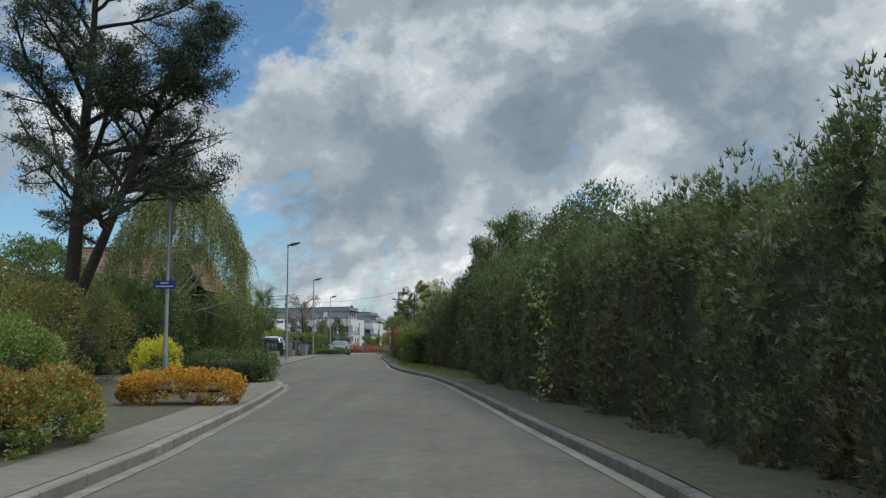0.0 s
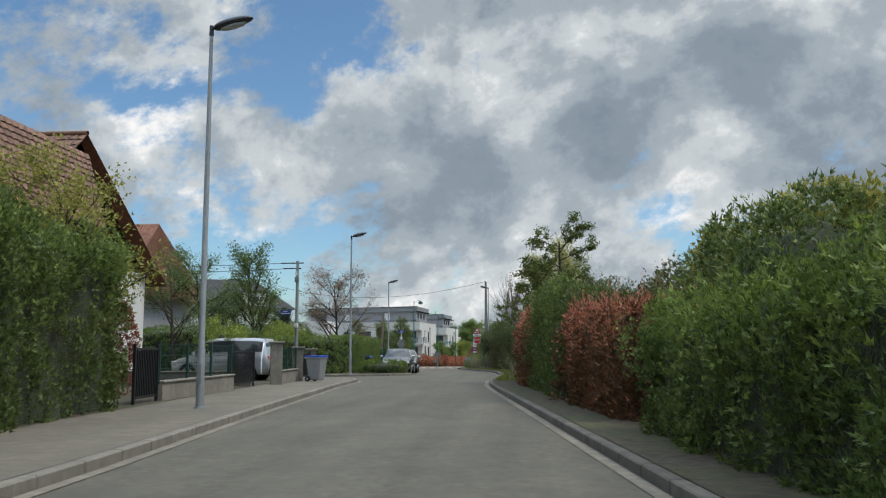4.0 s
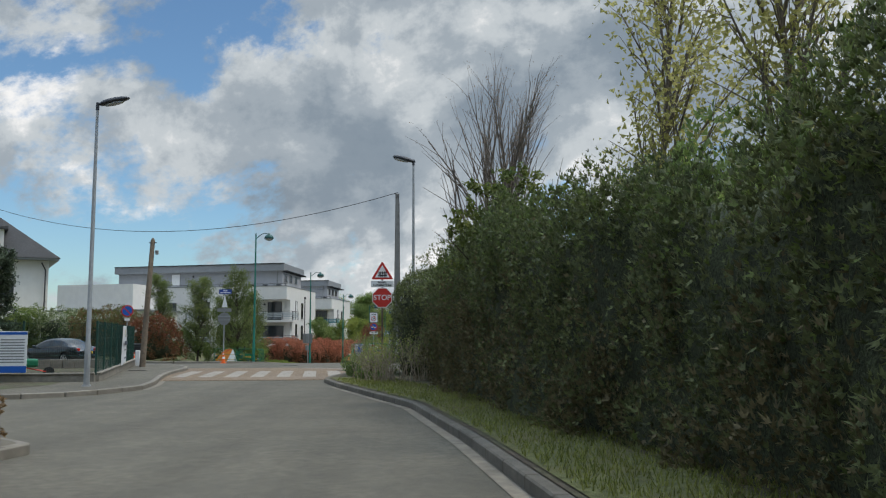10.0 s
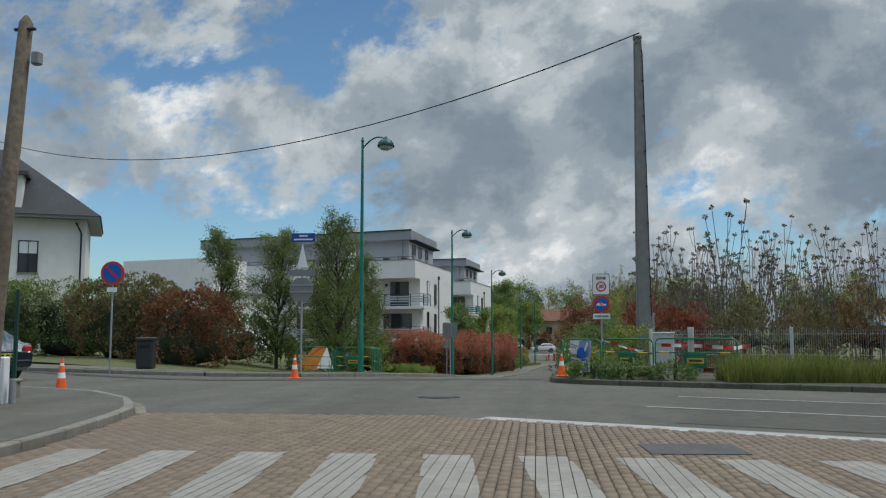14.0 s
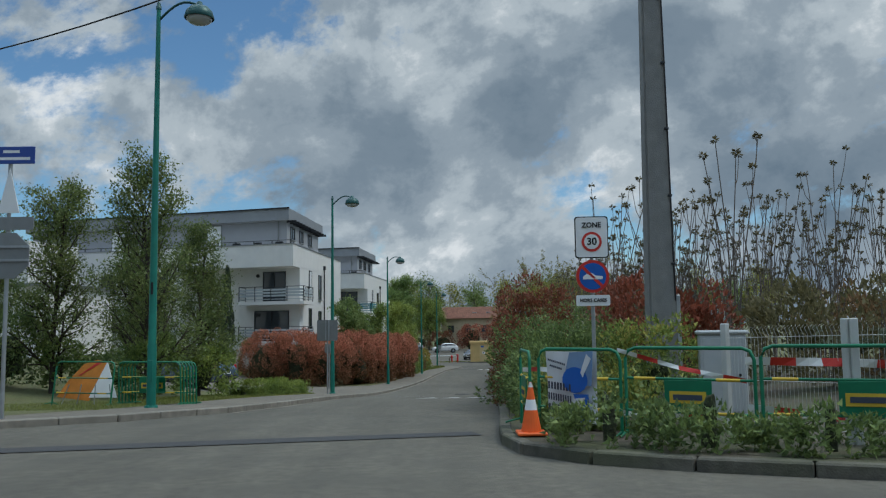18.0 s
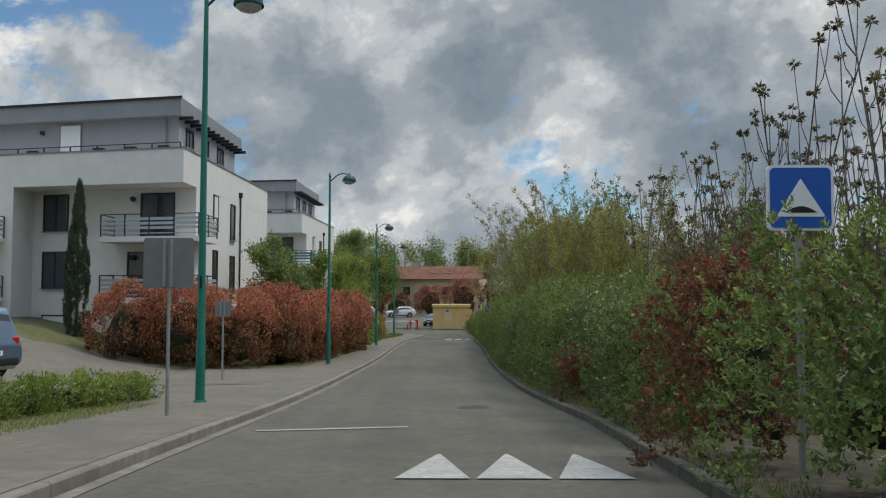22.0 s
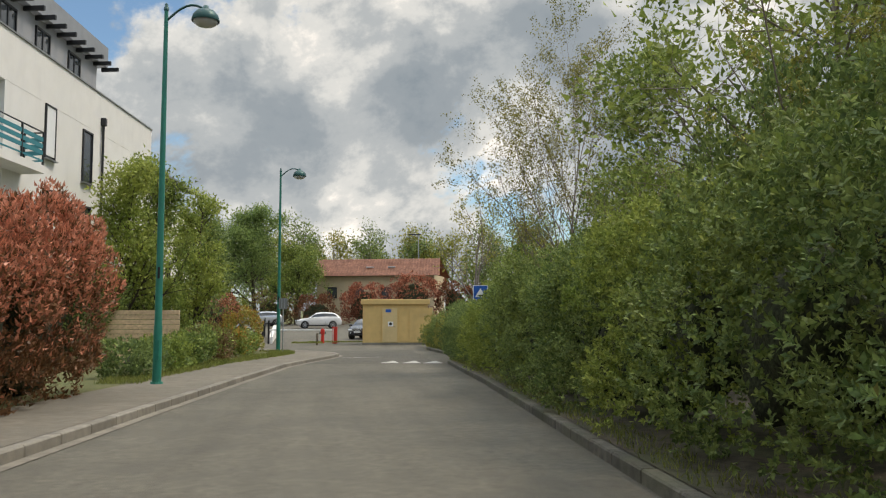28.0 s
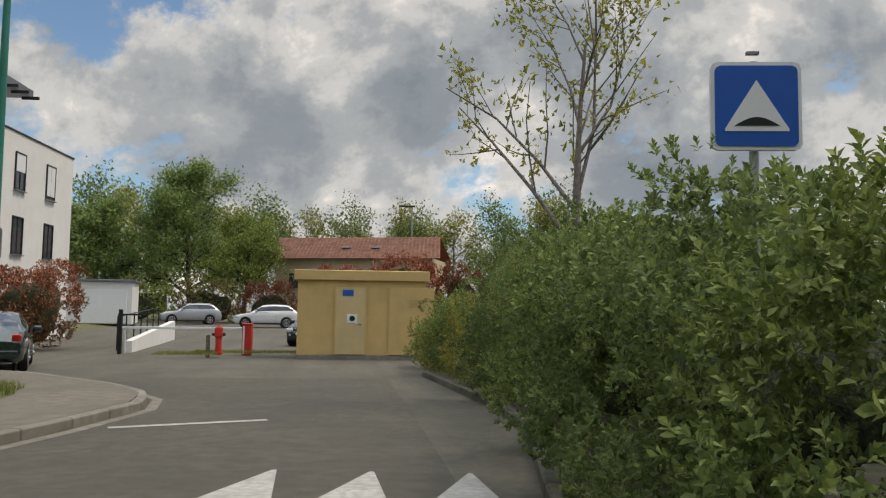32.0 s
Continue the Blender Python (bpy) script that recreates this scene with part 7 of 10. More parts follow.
KINDS = {
    # length, width, height; stations of the belt line (x, z, half-width factor); cabin (front base, front top, rear top, rear base)
    "suv": (4.63, 1.9, 1.66, [(0, 0.62, 0.78), (0.04, 0.86, 0.9), (0.12, 0.97, 0.97), (0.30, 1.08, 1), (0.6, 1.13, 1), (0.9, 1.16, 0.96), (0.98, 1.08, 0.88), (1, 0.8, 0.84)], (0.27, 0.43, 0.84, 0.975), 0.36),
    "hatch": (4.15, 1.76, 1.53, [(0, 0.58, 0.76), (0.04, 0.78, 0.88), (0.12, 0.88, 0.96), (0.28, 0.98, 1), (0.6, 1.02, 1), (0.9, 1.04, 0.96), (0.98, 0.98, 0.88), (1, 0.7, 0.84)], (0.25, 0.42, 0.82, 0.975), 0.33),
    "sedan": (4.5, 1.78, 1.46, [(0, 0.56, 0.76), (0.04, 0.74, 0.88), (0.12, 0.83, 0.96), (0.30, 0.93, 1), (0.6, 0.97, 1), (0.84, 1.0, 0.98), (0.975, 0.98, 0.9), (1, 0.72, 0.84)], (0.27, 0.43, 0.74, 0.90), 0.32),
    "van": (4.4, 1.83, 1.82, [(0, 0.6, 0.78), (0.04, 0.84, 0.9), (0.10, 0.96, 0.97), (0.22, 1.06, 1), (0.6, 1.1, 1), (0.9, 1.12, 0.98), (0.98, 1.1, 0.93), (1, 0.8, 0.9)], (0.19, 0.36, 0.93, 0.99), 0.33),
}


def car(name, label, at, heading, kind, body, up=0.0, plate_rear="sign_white", dark_trim=True, rails=False):
    """A car whose nose points along +x of its own frame; heading turns that to the world."""
    L, W, H, belt, cab, wr = KINDS[kind]
    t = thing(name, label, "car", (at[0], at[1], gzf(*at) + up), heading)
    X = lambda f: (0.5 - f) * L
    hw = W / 2
    zb = lambda f: float(np.interp(f, [b[0] for b in belt], [b[1] for b in belt]))
    wf = lambda f: float(np.interp(f, [b[0] for b in belt], [b[2] for b in belt]))
    zs = 0.26
    f0, f1, f2, f3 = cab
    fm, fq = (f1 + f2) / 2 - 0.01, f2 - 0.015
    zt = H - 0.02
    rw = hw * 0.72
    bw = hw * 0.93
    ra = wr + 0.055
    wheels = (0.185, 0.80)
    top_f = [0, f0, f0 + 0.5 * (f1 - f0), f1, f1 + 0.1, fm, f2 - 0.06, f2, f2 + 0.55 * (f3 - f2), f3, 1]
    top_z = [zb(0) + 0.03, zb(f0) + 0.035, 0.5 * (zb(f0) + H) + 0.03, H - 0.075, H - 0.015, H, H - 0.025, H - 0.07, zb(f3) + 0.55 * (H - 0.07 - zb(f3)), zb(f3) + 0.03, zb(1) + 0.03]
    fs = set(np.linspace(0, 1, 29).tolist() + [0.006, 0.02, f0, f0 + 0.012, f0 + 0.055, f1 - 0.01, f1, fm - 0.012, fm + 0.012, fq - 0.012, fq + 0.012, f2, f2 + 0.015, f3 - 0.06, f3 - 0.03, f3, 0.994])
    for wf_ in wheels:
        fs |= {wf_ + q * ra / L for q in (-1.02, -0.96, -0.85, -0.65, -0.35, 0, 0.35, 0.65, 0.85, 0.96, 1.02)}
    fs = sorted(fs)
    bm = bmesh.new()
    rings = []
    for f in fs:
        w, z = hw * wf(f), zb(f)
        zr = float(np.interp(f, top_f, top_z))
        c = min(max((zr - z) / 0.4, 0.0), 1.0)
        edge = float(np.interp(f, [0, f0, f1, f2, f3, 1], [w * 0.84, w * 0.86, rw, rw * 0.97, w * 0.82, w * 0.8]))
        sill = zs + (0.1 if f < 0.03 or f > 0.97 else 0.0)
        arch = max([0.0] + [wr + math.sqrt(max(0.0, ra * ra - ((f - q) * L) ** 2)) for q in wheels if abs(f - q) * L < ra])
        lo = max(sill, arch)
        z3 = max(sill + 0.3, lo + 0.03)
        z4 = max(z - 0.24, z3 + 0.02)
        prof = [(0, lo), (w * 0.86, lo), (w * 0.97 if not arch else w * 0.985, lo + (0.07 if not arch else 0.0)), (w, z3), (w, z4), (w * 0.985, max(z - 0.1, z4 + 0.02)), (w * 0.955, z - 0.015)]
        ze = zr - 0.012 - 0.05 * c
        for q in (0.08, 0.16, 0.52, 0.88, 0.98):
            prof.append((w * 0.95 + (edge - w * 0.95) * q + 0.02 * c * math.sin(math.pi * q), z + (ze - z) * q))
        prof += [(edge * 0.93, zr - 0.004 - 0.022 * c), (edge * 0.55, zr + 0.008), (0, zr + 0.016)]
        rings.append([bm.verts.new((X(f), y, q)) for y, q in prof + [(-y, q) for y, q in prof[-2:0:-1]]])
    n = len(rings[0])
    panes = {}
    for k, (a, b) in enumerate(zip(rings, rings[1:])):
        fc = (fs[k] + fs[k + 1]) / 2
        for i in range(n):
            face = bm.faces.new((a[i], a[(i + 1) % n], b[(i + 1) % n], b[i]))
            face.smooth = True
            row = i if i < n // 2 else n - 1 - i
            if row in (8, 9) and f0 + 0.055 < fc < f3 - 0.06:
                post = abs(fc - fm) < 0.012 or abs(fc - fq) < 0.012
                panes.setdefault(("pillar" if post else "side_window", i < n // 2, 0 if post and fc < fq - 0.02 else 1 if fc < fm else 2 if fc < fq else 3), []).append(face)
            elif row >= 11 and f0 + 0.012 < fc < f1 - 0.01:
                panes.setdefault(("windscreen", 0, 0), []).append(face)
            elif row >= 12 and f2 + 0.015 < fc < f3 - 0.03:
                panes.setdefault(("rear_window", 0, 0), []).append(face)
    bm.faces.new(rings[0]); bm.faces.new(rings[-1][::-1])
    bmesh.ops.recalc_face_normals(bm, faces=bm.faces)
    taken = []
    for (nm, *_), faces in panes.items():
        pm = bmesh.new()
        seen = {}
        for face in faces:
            for v in face.verts:
                if v not in seen:
                    seen[v] = pm.verts.new(v.co)
            pm.faces.new([seen[v] for v in face.verts]).smooth = True
        part(nm, pm, M["trim_black" if nm == "pillar" else "car_glass"], t, "" if nm == "pillar" else "dark tinted glass")
        taken += faces
    bmesh.ops.delete(bm, geom=taken, context="FACES")
    part("body", bm, M[body], t, "glossy painted body")
    for s, side in ((1, "l"), (-1, "r")):
        part("side_trim", tube_mesh("side_trim", [[(X(f0), s * hw * wf(f0) * 0.955, zb(f0) - 0.03, 0.014), (X(0.5), s * hw * 0.96, zb(0.5) - 0.035, 0.014), (X(f3 - 0.03), s * hw * wf(f3) * 0.955, zb(f3) - 0.03, 0.014)]], M["trim_black"], 6), None, t)
        m = part("mirror", bm_box(0.13, 0.24, 0.16, (X(f0 + 0.07), s * (hw + 0.1), zb(f0 + 0.07) - 0.02), 0.055, seg=3), M["chrome" if kind == "suv" else body], t)
        for fh in (0.46, 0.68):
            part("door_handle", bm_box(0.18, 0.03, 0.03, (X(fh), s * (hw * 0.985), zb(fh) - 0.16), 0.008), M[body], t)
        for fd in (f0 + 0.07, (f1 + f2) / 2 + 0.005):
            part("door_seam", bm_box(0.008, 0.008, 0.55, (X(fd), s * (hw * 0.998), zs + 0.12), 0.0), M["trim_black"], t)
        part("sill", bm_box(L * 0.46, 0.04, 0.12, (X(0.5), s * (hw - 0.03), zs - 0.02), 0.015), M["trim_black"], t)
        if rails:
            part("roof_rail", tube_mesh("roof_rail", [[(X(f1 + 0.02), s * rw * 0.95, zt - 0.04, 0.014), (X(f1 + 0.06), s * rw * 0.96, zt + 0.012, 0.012), (X(f2 - 0.04), s * rw * 0.95, zt + 0.005, 0.012), (X(f2), s * rw * 0.94, zt - 0.06, 0.014)]], M["chrome"], 6), None, t)
        hl = part("headlight", bm_box(0.36, 0.42, 0.17, (X(0.052), s * hw * 0.67, zb(0.06) - 0.21), 0.05, s * -22, seg=2), M["head_lamp"], t)
        tl = part("tail_light", bm_box(0.2, 0.2, 0.24, (X(0.972), s * hw * 0.74, zb(0.95) - 0.3), 0.04, s * 14, seg=2), M["tail_red"], t)
        part("fog_lamp", bm_cyl(0.06, 0.06, 0.05, (X(0.012), s * hw * 0.62, 0.5), 12, rot=Matrix.Rotation(radians(90), 4, "Y")), M["head_lamp"], t)
    for f in wheels:
        for s in (1, -1):
            x = X(f)
            part("wheel_arch", bm_cyl(wr + 0.055, wr + 0.055, 0.05, (x, s * (hw - 0.3) - 0.025, wr), 28, rot=Matrix.Rotation(radians(90), 4, "X") @ Matrix.Translation((0, 0, -0.05))), M["trim_black"], t)
            w = thing_wheel(t, x, s, hw, wr)
    part("grille", bm_box(0.06, hw * 0.95, 0.3, (X(0.0) - 0.0, 0, 0.52 if kind != "suv" else 0.55), 0.03), M["trim_black"], t)
    for k in range(4):
        part("grille_slat", bm_box(0.03, hw * 0.9, 0.018, (X(0.0) + 0.03, 0, 0.57 + k * 0.065 + (0.03 if kind == "suv" else 0)), 0.004), M["chrome"], t)
    if kind == "suv":
        part("badge", bm_box(0.015, 0.34, 0.09, (X(0.0) + 0.045, 0, 0.74), 0.03), M["chrome"], t)
        part("grille_frame", tube_mesh("grille_frame", [[(X(0) + 0.03, y, z, 0.018) for y, z in ((-hw * 0.45, 0.5), (-hw * 0.5, 0.7), (-hw * 0.45, 0.88), (hw * 0.45, 0.88), (hw * 0.5, 0.7), (hw * 0.45, 0.5), (-hw * 0.45, 0.5))]], M["chrome"], 6), None, t)
        part("bumper_strip", bm_box(0.03, hw * 1.3, 0.03, (X(0.0) + 0.02, 0, 0.45), 0.01), M["chrome"], t)
    part("front_bumper", bm_box(0.12, hw * 1.5, 0.14, (X(0.012), 0, 0.3), 0.04, seg=2), M["trim_black"], t)
    part("rear_bumper", bm_box(0.1, hw * 1.6, 0.2, (X(0.995), 0, 0.36), 0.04, seg=2), M["trim_black" if kind in ("suv", "van") else body], t)
    for f, nm, mt in ((0.0, "number_plate", "sign_white"), (1.0, "number_plate", plate_rear)):
        zpl = 0.5 if f == 0.0 else 0.62
        p = part(nm, bm_box(0.012, 0.5, 0.11, (X(f) + (0.075 if f == 0 else -0.055), 0, zpl), 0.003), M[mt], t)
        for k in range(3):
            part("bar", bm_box(0.004, 0.09, 0.05, (X(f) + (0.083 if f == 0 else -0.063), -0.14 + k * 0.14, zpl + 0.03), 0.0), M["black"], p)
    return t


def thing_wheel(t, x, s, hw, wr):
    rot = Matrix.Rotation(radians(90), 4, "X")
    bm = bm_cyl(wr, wr, 0.2, (0, 0, -0.1), 30)
    es = [e for e in bm.edges if len(e.link_faces) == 2 and abs(e.calc_face_angle(0)) > 1.0]
    bmesh.ops.bevel(bm, geom=es, offset=0.03, segments=2, affect="EDGES")
    bmesh.ops.transform(bm, matrix=rot, verts=bm.verts)
    w = part("wheel", bm, M["rubber"], t, "black tyre on an alloy rim")
    w.location = (x, s * (hw - 0.115), wr)
    bm = bm_cyl(wr * 0.68, wr * 0.68, 0.012, (0, 0, 0), 28)
    bmesh.ops.transform(bm, matrix=Matrix.Translation((0, s * 0.1, 0)) @ rot, verts=bm.verts)
    part("rim_well", bm, M["trim_black"], w)
    bm = bmesh.new()
    for k in range(7):
        a = 2 * math.pi * k / 7
        bm_box(wr * 0.62, 0.012, 0.05, (0, 0, -0.025), 0.0, bm=bm)
        vs = list(bm.verts)[-8:]
        bmesh.ops.transform(bm, matrix=Matrix.Translation((0, s * 0.112, 0)) @ Matrix.Rotation(a, 4, "Y") @ Matrix.Translation((wr * 0.33, 0, 0)), verts=vs)
    bm_cyl(wr * 0.16, wr * 0.14, 0.03, (0, 0, 0), 12, bm=bm, rot=Matrix.Translation((0, s * 0.125, 0)) @ rot)
    v, f = tubes([[(wr * 0.66 * math.cos(a), s * 0.11, wr * 0.66 * math.sin(a), 0.016) for a in np.linspace(0, 2 * math.pi, 29)]], 6)
    base = [bm.verts.new(c) for c in v]
    for q in f:
        bm.faces.new([base[i] for i in q])
    part("rim", bm, M["alloy"], w, "spoked alloy rim")
    return w


car("suv_car", "black SUV with a chrome-framed grille, parked facing the street", (-12.6, 96.2), -87, "suv", "car_black", rails=True)
car("suv_car", "dark blue compact SUV parked behind the black one", (-12.8, 101.0), -85, "suv", "car_dark", rails=True)
car("sedan_car", "black saloon car waiting in the cross street", (-27.7, 142.6), 157, "sedan", "car_black", plate_rear="yellow_plate")
car("estate_van", "white and silver family van parked behind the fence", (-17.3, 76.6), 176, "van", "car_silver", up=STEP)
car("estate_van", "grey-blue family van parked by the flats", (-24.2, 174.4), 152, "van", "car_blue", up=STEP)
car("hatch_car", "silver crossover parked at the back of the car park", (-16.9, 287), 195, "suv", "car_silver", rails=True)
car("hatch_car", "white crossover parked at the back of the car park", (-10.6, 280.5), 185, "suv", "car_white")
car("hatch_car", "dark car parked behind the yellow shed", (-6.8, 257.6), 250, "hatch", "car_dark")
car("sedan_car", "dark green saloon parked by the kerb", (-15.0, 242.4), 106, "sedan", "car_green", up=0.0)



# ---- buildings ----
def vec2(a, b):
    return Vector((b[0] - a[0], b[1] - a[1])).normalized()


def window(t, o, u, s, z, w, h, frame="dark_metal", pane="glass", proud=0.03, blind=None, name="window"):
    """A window on a wall: o is the wall's start, u runs along it, s metres from o; the wall faces right of u turned back."""
    nrm = Vector((u.y, -u.x))
    ang = math.degrees(math.atan2(u.y, u.x))
    c = Vector(o) + u * s
    base = t.matrix_world.translation
    at = (c.x - base.x, c.y - base.y, z - base.z)

    def box(nm, sx, sy, sz, du, dn, dz, m, par, lab=""):
        p = (at[0] + u.x * du + nrm.x * dn, at[1] + u.y * du + nrm.y * dn, at[2] + dz)
        return part(nm, bm_box(sx, sy, sz, p, 0.0, ang), M[m], par, lab)

    g = box(name, w, 0.02, h, 0, -0.005 + 0.012, 0, pane, t, "dark glazed window")
    for du in (-w / 2, w / 2):
        box("frame", 0.06, 0.07, h + 0.06, du, proud, -0.03, frame, g)
    for dz in (-0.03, h - 0.03):
        box("frame", w + 0.06, 0.07, 0.06, 0, proud, dz, frame, g)
    if w > 0.9:
        box("mullion", 0.05, 0.05, h, 0, 0.02, 0, frame, g)
    box("sill", w + 0.16, 0.14, 0.04, 0, 0.07, -0.07, "sign_back", g)
    if blind:
        box("blind", w - 0.04, 0.03, h * blind, 0, 0.03, h * (1 - blind), "sign_white", g, "half-lowered white blind")
    return g


def wall_poly(t, name, poly, z0, z1, material, label=""):
    b = t.matrix_world.translation
    return part(name, bm_foot([(p[0] - b.x, p[1] - b.y) for p in poly], z0 - b.z, z1 - b.z), M[material], t, label)


def railing(t, name, pts, z, h=1.05, slats=4, material="dark_metal", panel="slat_pale"):
    """A balcony rail through plan points: posts, top rail and pale slats."""
    b = t.matrix_world.translation
    r = part(name, tube_mesh(name, [[(p[0] - b.x, p[1] - b.y, z + h - b.z, 0.025) for p in pts]] if len(pts) > 2 else [[(pts[0][0] - b.x, pts[0][1] - b.y, z + h - b.z, 0.025), ((pts[0][0] + pts[1][0]) / 2 - b.x, (pts[0][1] + pts[1][1]) / 2 - b.y, z + h - b.z, 0.025), (pts[1][0] - b.x, pts[1][1] - b.y, z + h - b.z, 0.025)]], M[material], 6), None, t, "dark metal balcony railing")
    for a, c in zip(pts, pts[1:]):
        L = math.dist(a, c)
        ang = math.degrees(math.atan2(c[1] - a[1], c[0] - a[0]))
        m = ((a[0] + c[0]) / 2 - b.x, (a[1] + c[1]) / 2 - b.y)
        for k in range(slats):
            part("slat", bm_box(L - 0.06, 0.02, 0.13 if k else 0.05, (m[0], m[1], z - b.z + 0.12 + k * (h - 0.2) / slats), 0.0, ang), M[panel], r)
        n = max(1, round(L / 1.4))
        for k in range(n + 1):
            f = k / n
            part("rail_post", bm_box(0.05, 0.05, h, (a[0] + (c[0] - a[0]) * f - b.x, a[1] + (c[1] - a[1]) * f - b.y, z - b.z), 0.0, ang), M[material], r)
    return r


M["slat_pale"] = mat("rail_slat", (0.42, 0.46, 0.48), 0.5, 0.2, 0.06, 6)
M["slat_teal"] = mat("rail_cloth_teal", (0.03, 0.2, 0.24), 0.7, 0.0, 0.08, 6)


def along(p, u, s, v=None, q=0.0):
    return (p[0] + u.x * s + (v.x * q if v else 0), p[1] + u.y * s + (v.y * q if v else 0))


def flats(PC, u, v, front, side, zt, zg, label, teal=False, wing=8.9):
    """A white block of flats: PC is the near corner, u runs along the front, v along the side; zt is the parapet's top."""
    t = thing("apartment_building", label, "building", (PC[0], PC[1], zg))
    f3 = zt - 1.55          # underside of the parapet band
    f2 = zt - 3.95          # upper balcony floor
    f1 = f2 - 2.8
    rec = 1.9
    body = [along(PC, u, 0.0, v, rec), along(PC, u, front, v, rec), along(PC, u, front, v, side), along(PC, u, 0, v, side)]
    wall_poly(t, "wall", body, zg - 0.4, f3, "white_wall", "white rendered walls")
    wall_poly(t, "wing_wall", [along(PC, u, wing, v, 0.0), along(PC, u, front, v, 0.0), along(PC, u, front, v, rec - 0.003), along(PC, u, wing, v, rec - 0.003)], zg - 0.4, f3, "white_wall", "white rendered wing")
    band = [along(PC, u, -0.004), along(PC, u, front), along(PC, u, front, v, side), along(PC, u, -0.004, v, side)]
    wall_poly(t, "parapet", band, f3 + 0.002, zt, "white_wall", "deep white parapet band")
    wall_poly(t, "coping", [along(PC, u, -0.05, v, -0.05), along(PC, u, front, v, -0.05), along(PC, u, front, v, 0.3), along(PC, u, -0.05, v, 0.3)], zt, zt + 0.05, "sign_back")
    wall_poly(t, "coping", [along(PC, u, -0.05, v, 0.302), along(PC, u, 0.25, v, 0.302), along(PC, u, 0.25, v, side + 0.02), along(PC, u, -0.05, v, side + 0.02)], zt, zt + 0.05, "sign_back")
    # set-back grey attic with a thin overhanging roof
    A = [along(PC, u, 1.25, v, 2.6), along(PC, u, front - 2, v, 2.6), along(PC, u, front - 2, v, side - 3.8), along(PC, u, 1.25, v, side - 3.8)]
    wall_poly(t, "attic_wall", A, zt - 0.2, zt + 2.35, "grey_wall", "grey rendered attic storey")
    R = [along(PC, u, 0.95, v, 2.1), along(PC, u, front - 1.6, v, 2.1), along(PC, u, front - 1.6, v, side - 3.3), along(PC, u, 0.95, v, side - 3.3)]
    wall_poly(t, "roof_slab", R, zt + 2.0, zt + 2.85, "fascia_grey", "flat grey roof with a deep fascia")
    wall_poly(t, "fascia_shadow_strip", [along(PC, u, 0.9, v, 2.0), along(PC, u, front - 1.6, v, 2.0), along(PC, u, front - 1.6, v, 2.095), along(PC, u, 0.9, v, 2.095)], zt + 2.8, zt + 2.9, "dark_metal")
    for k in range(int((side - 5) / 0.9)):
        c = along(PC, u, 0.95, v, 2.6 + k * 0.9)
        part("beam", bm_box(0.75, 0.1, 0.16, (c[0] - PC[0] - u.x * 0.1, c[1] - PC[1] - u.y * 0.1, zt + 1.84 - zg), 0.0, math.degrees(math.atan2(u.y, u.x))), M["dark_metal"], t)
    pa = along(PC, u, 1.9, v, 2.5)
    part("downpipe", tube_mesh("downpipe", [[(pa[0] - PC[0], pa[1] - PC[1], zt - 0.1 - zg, 0.045), (pa[0] - PC[0], pa[1] - PC[1], zt + 2.0 - zg, 0.045)]], M["sign_back"], 8), None, t, "pale grey downpipe")
    # terrace rail above the parapet, in stretches
    railing(t, "terrace_rail", [along(PC, u, 0.25, v, 0.2), along(PC, u, front, v, 0.2)], zt - 0.45, 0.75, 1, panel="dark_metal")
    # corner balconies
    for z, cloth in ((f2, "slat_teal" if teal else "slat_pale"), (f1, "slat_pale")):
        B = [along(PC, u, -0.8, v, 0.15), along(PC, u, 4.3, v, 0.15), along(PC, u, 4.3, v, rec - 0.004), along(PC, u, 0.0, v, rec - 0.004), along(PC, u, -0.004, v, 3.1), along(PC, u, -0.8, v, 3.1)]
        wall_poly(t, "balcony_slab", B, z - 0.24, z, "white_wall", "white balcony slab")
        railing(t, "balcony_rail", [along(PC, u, 4.25, v, 1.7), along(PC, u, 4.25, v, 0.2), along(PC, u, -0.75, v, 0.2), along(PC, u, -0.75, v, 3.0), along(PC, u, -0.1, v, 3.05)], z, 1.02, 4, panel=cloth)
    # openings
    fw = along(PC, u, 0, v, rec)
    for z in (f2, f1):
        window(t, fw, -u, -2.0 if z == f2 else -2.2, z + 0.05, 1.75 if z == f2 else 2.7, 2.1)
        window(t, fw, -u, -7.6, z + 0.45, 1.35, 1.75)
        p = along(PC, u, 3.3, v, rec)
        part("wall_lamp", bm_cyl(0.13, 0.13, 0.1, (p[0] - PC[0] - v.x * 0.1, p[1] - PC[1] - v.y * 0.1, z + 1.9 - zg), 14, rot=Matrix.Rotation(radians(90), 4, "X")), M["dark_metal"], t)
    window(t, fw, -u, -7.6, f1 - 2.6, 1.25, 1.7, blind=1.0)
    n = int((front - wing) / 4.2)
    for k in range(n):
        for z in (f2, f1):
            if k % 2:
                window(t, PC, -u, -(wing + 2.0 + k * 4.2), z + 0.75, 1.2, 1.35)
            else:
                window(t, PC, -u, -(wing + 2.0 + k * 4.2), z + 0.1, 1.8, 2.1)
                c0 = wing + 0.4 + k * 4.2
                slab = [along(PC, u, c0, v, -1.3), along(PC, u, c0 + 3.4, v, -1.3), along(PC, u, c0 + 3.4, v, -0.004), along(PC, u, c0, v, -0.004)]
                wall_poly(t, "balcony_slab", slab, z - 0.2, z, "white_wall")
                railing(t, "balcony_rail", [along(PC, u, c0 + 0.05, v, -0.05), along(PC, u, c0 + 0.05, v, -1.25), along(PC, u, c0 + 3.35, v, -1.25), along(PC, u, c0 + 3.35, v, -0.05)], z, 1.0, 4)
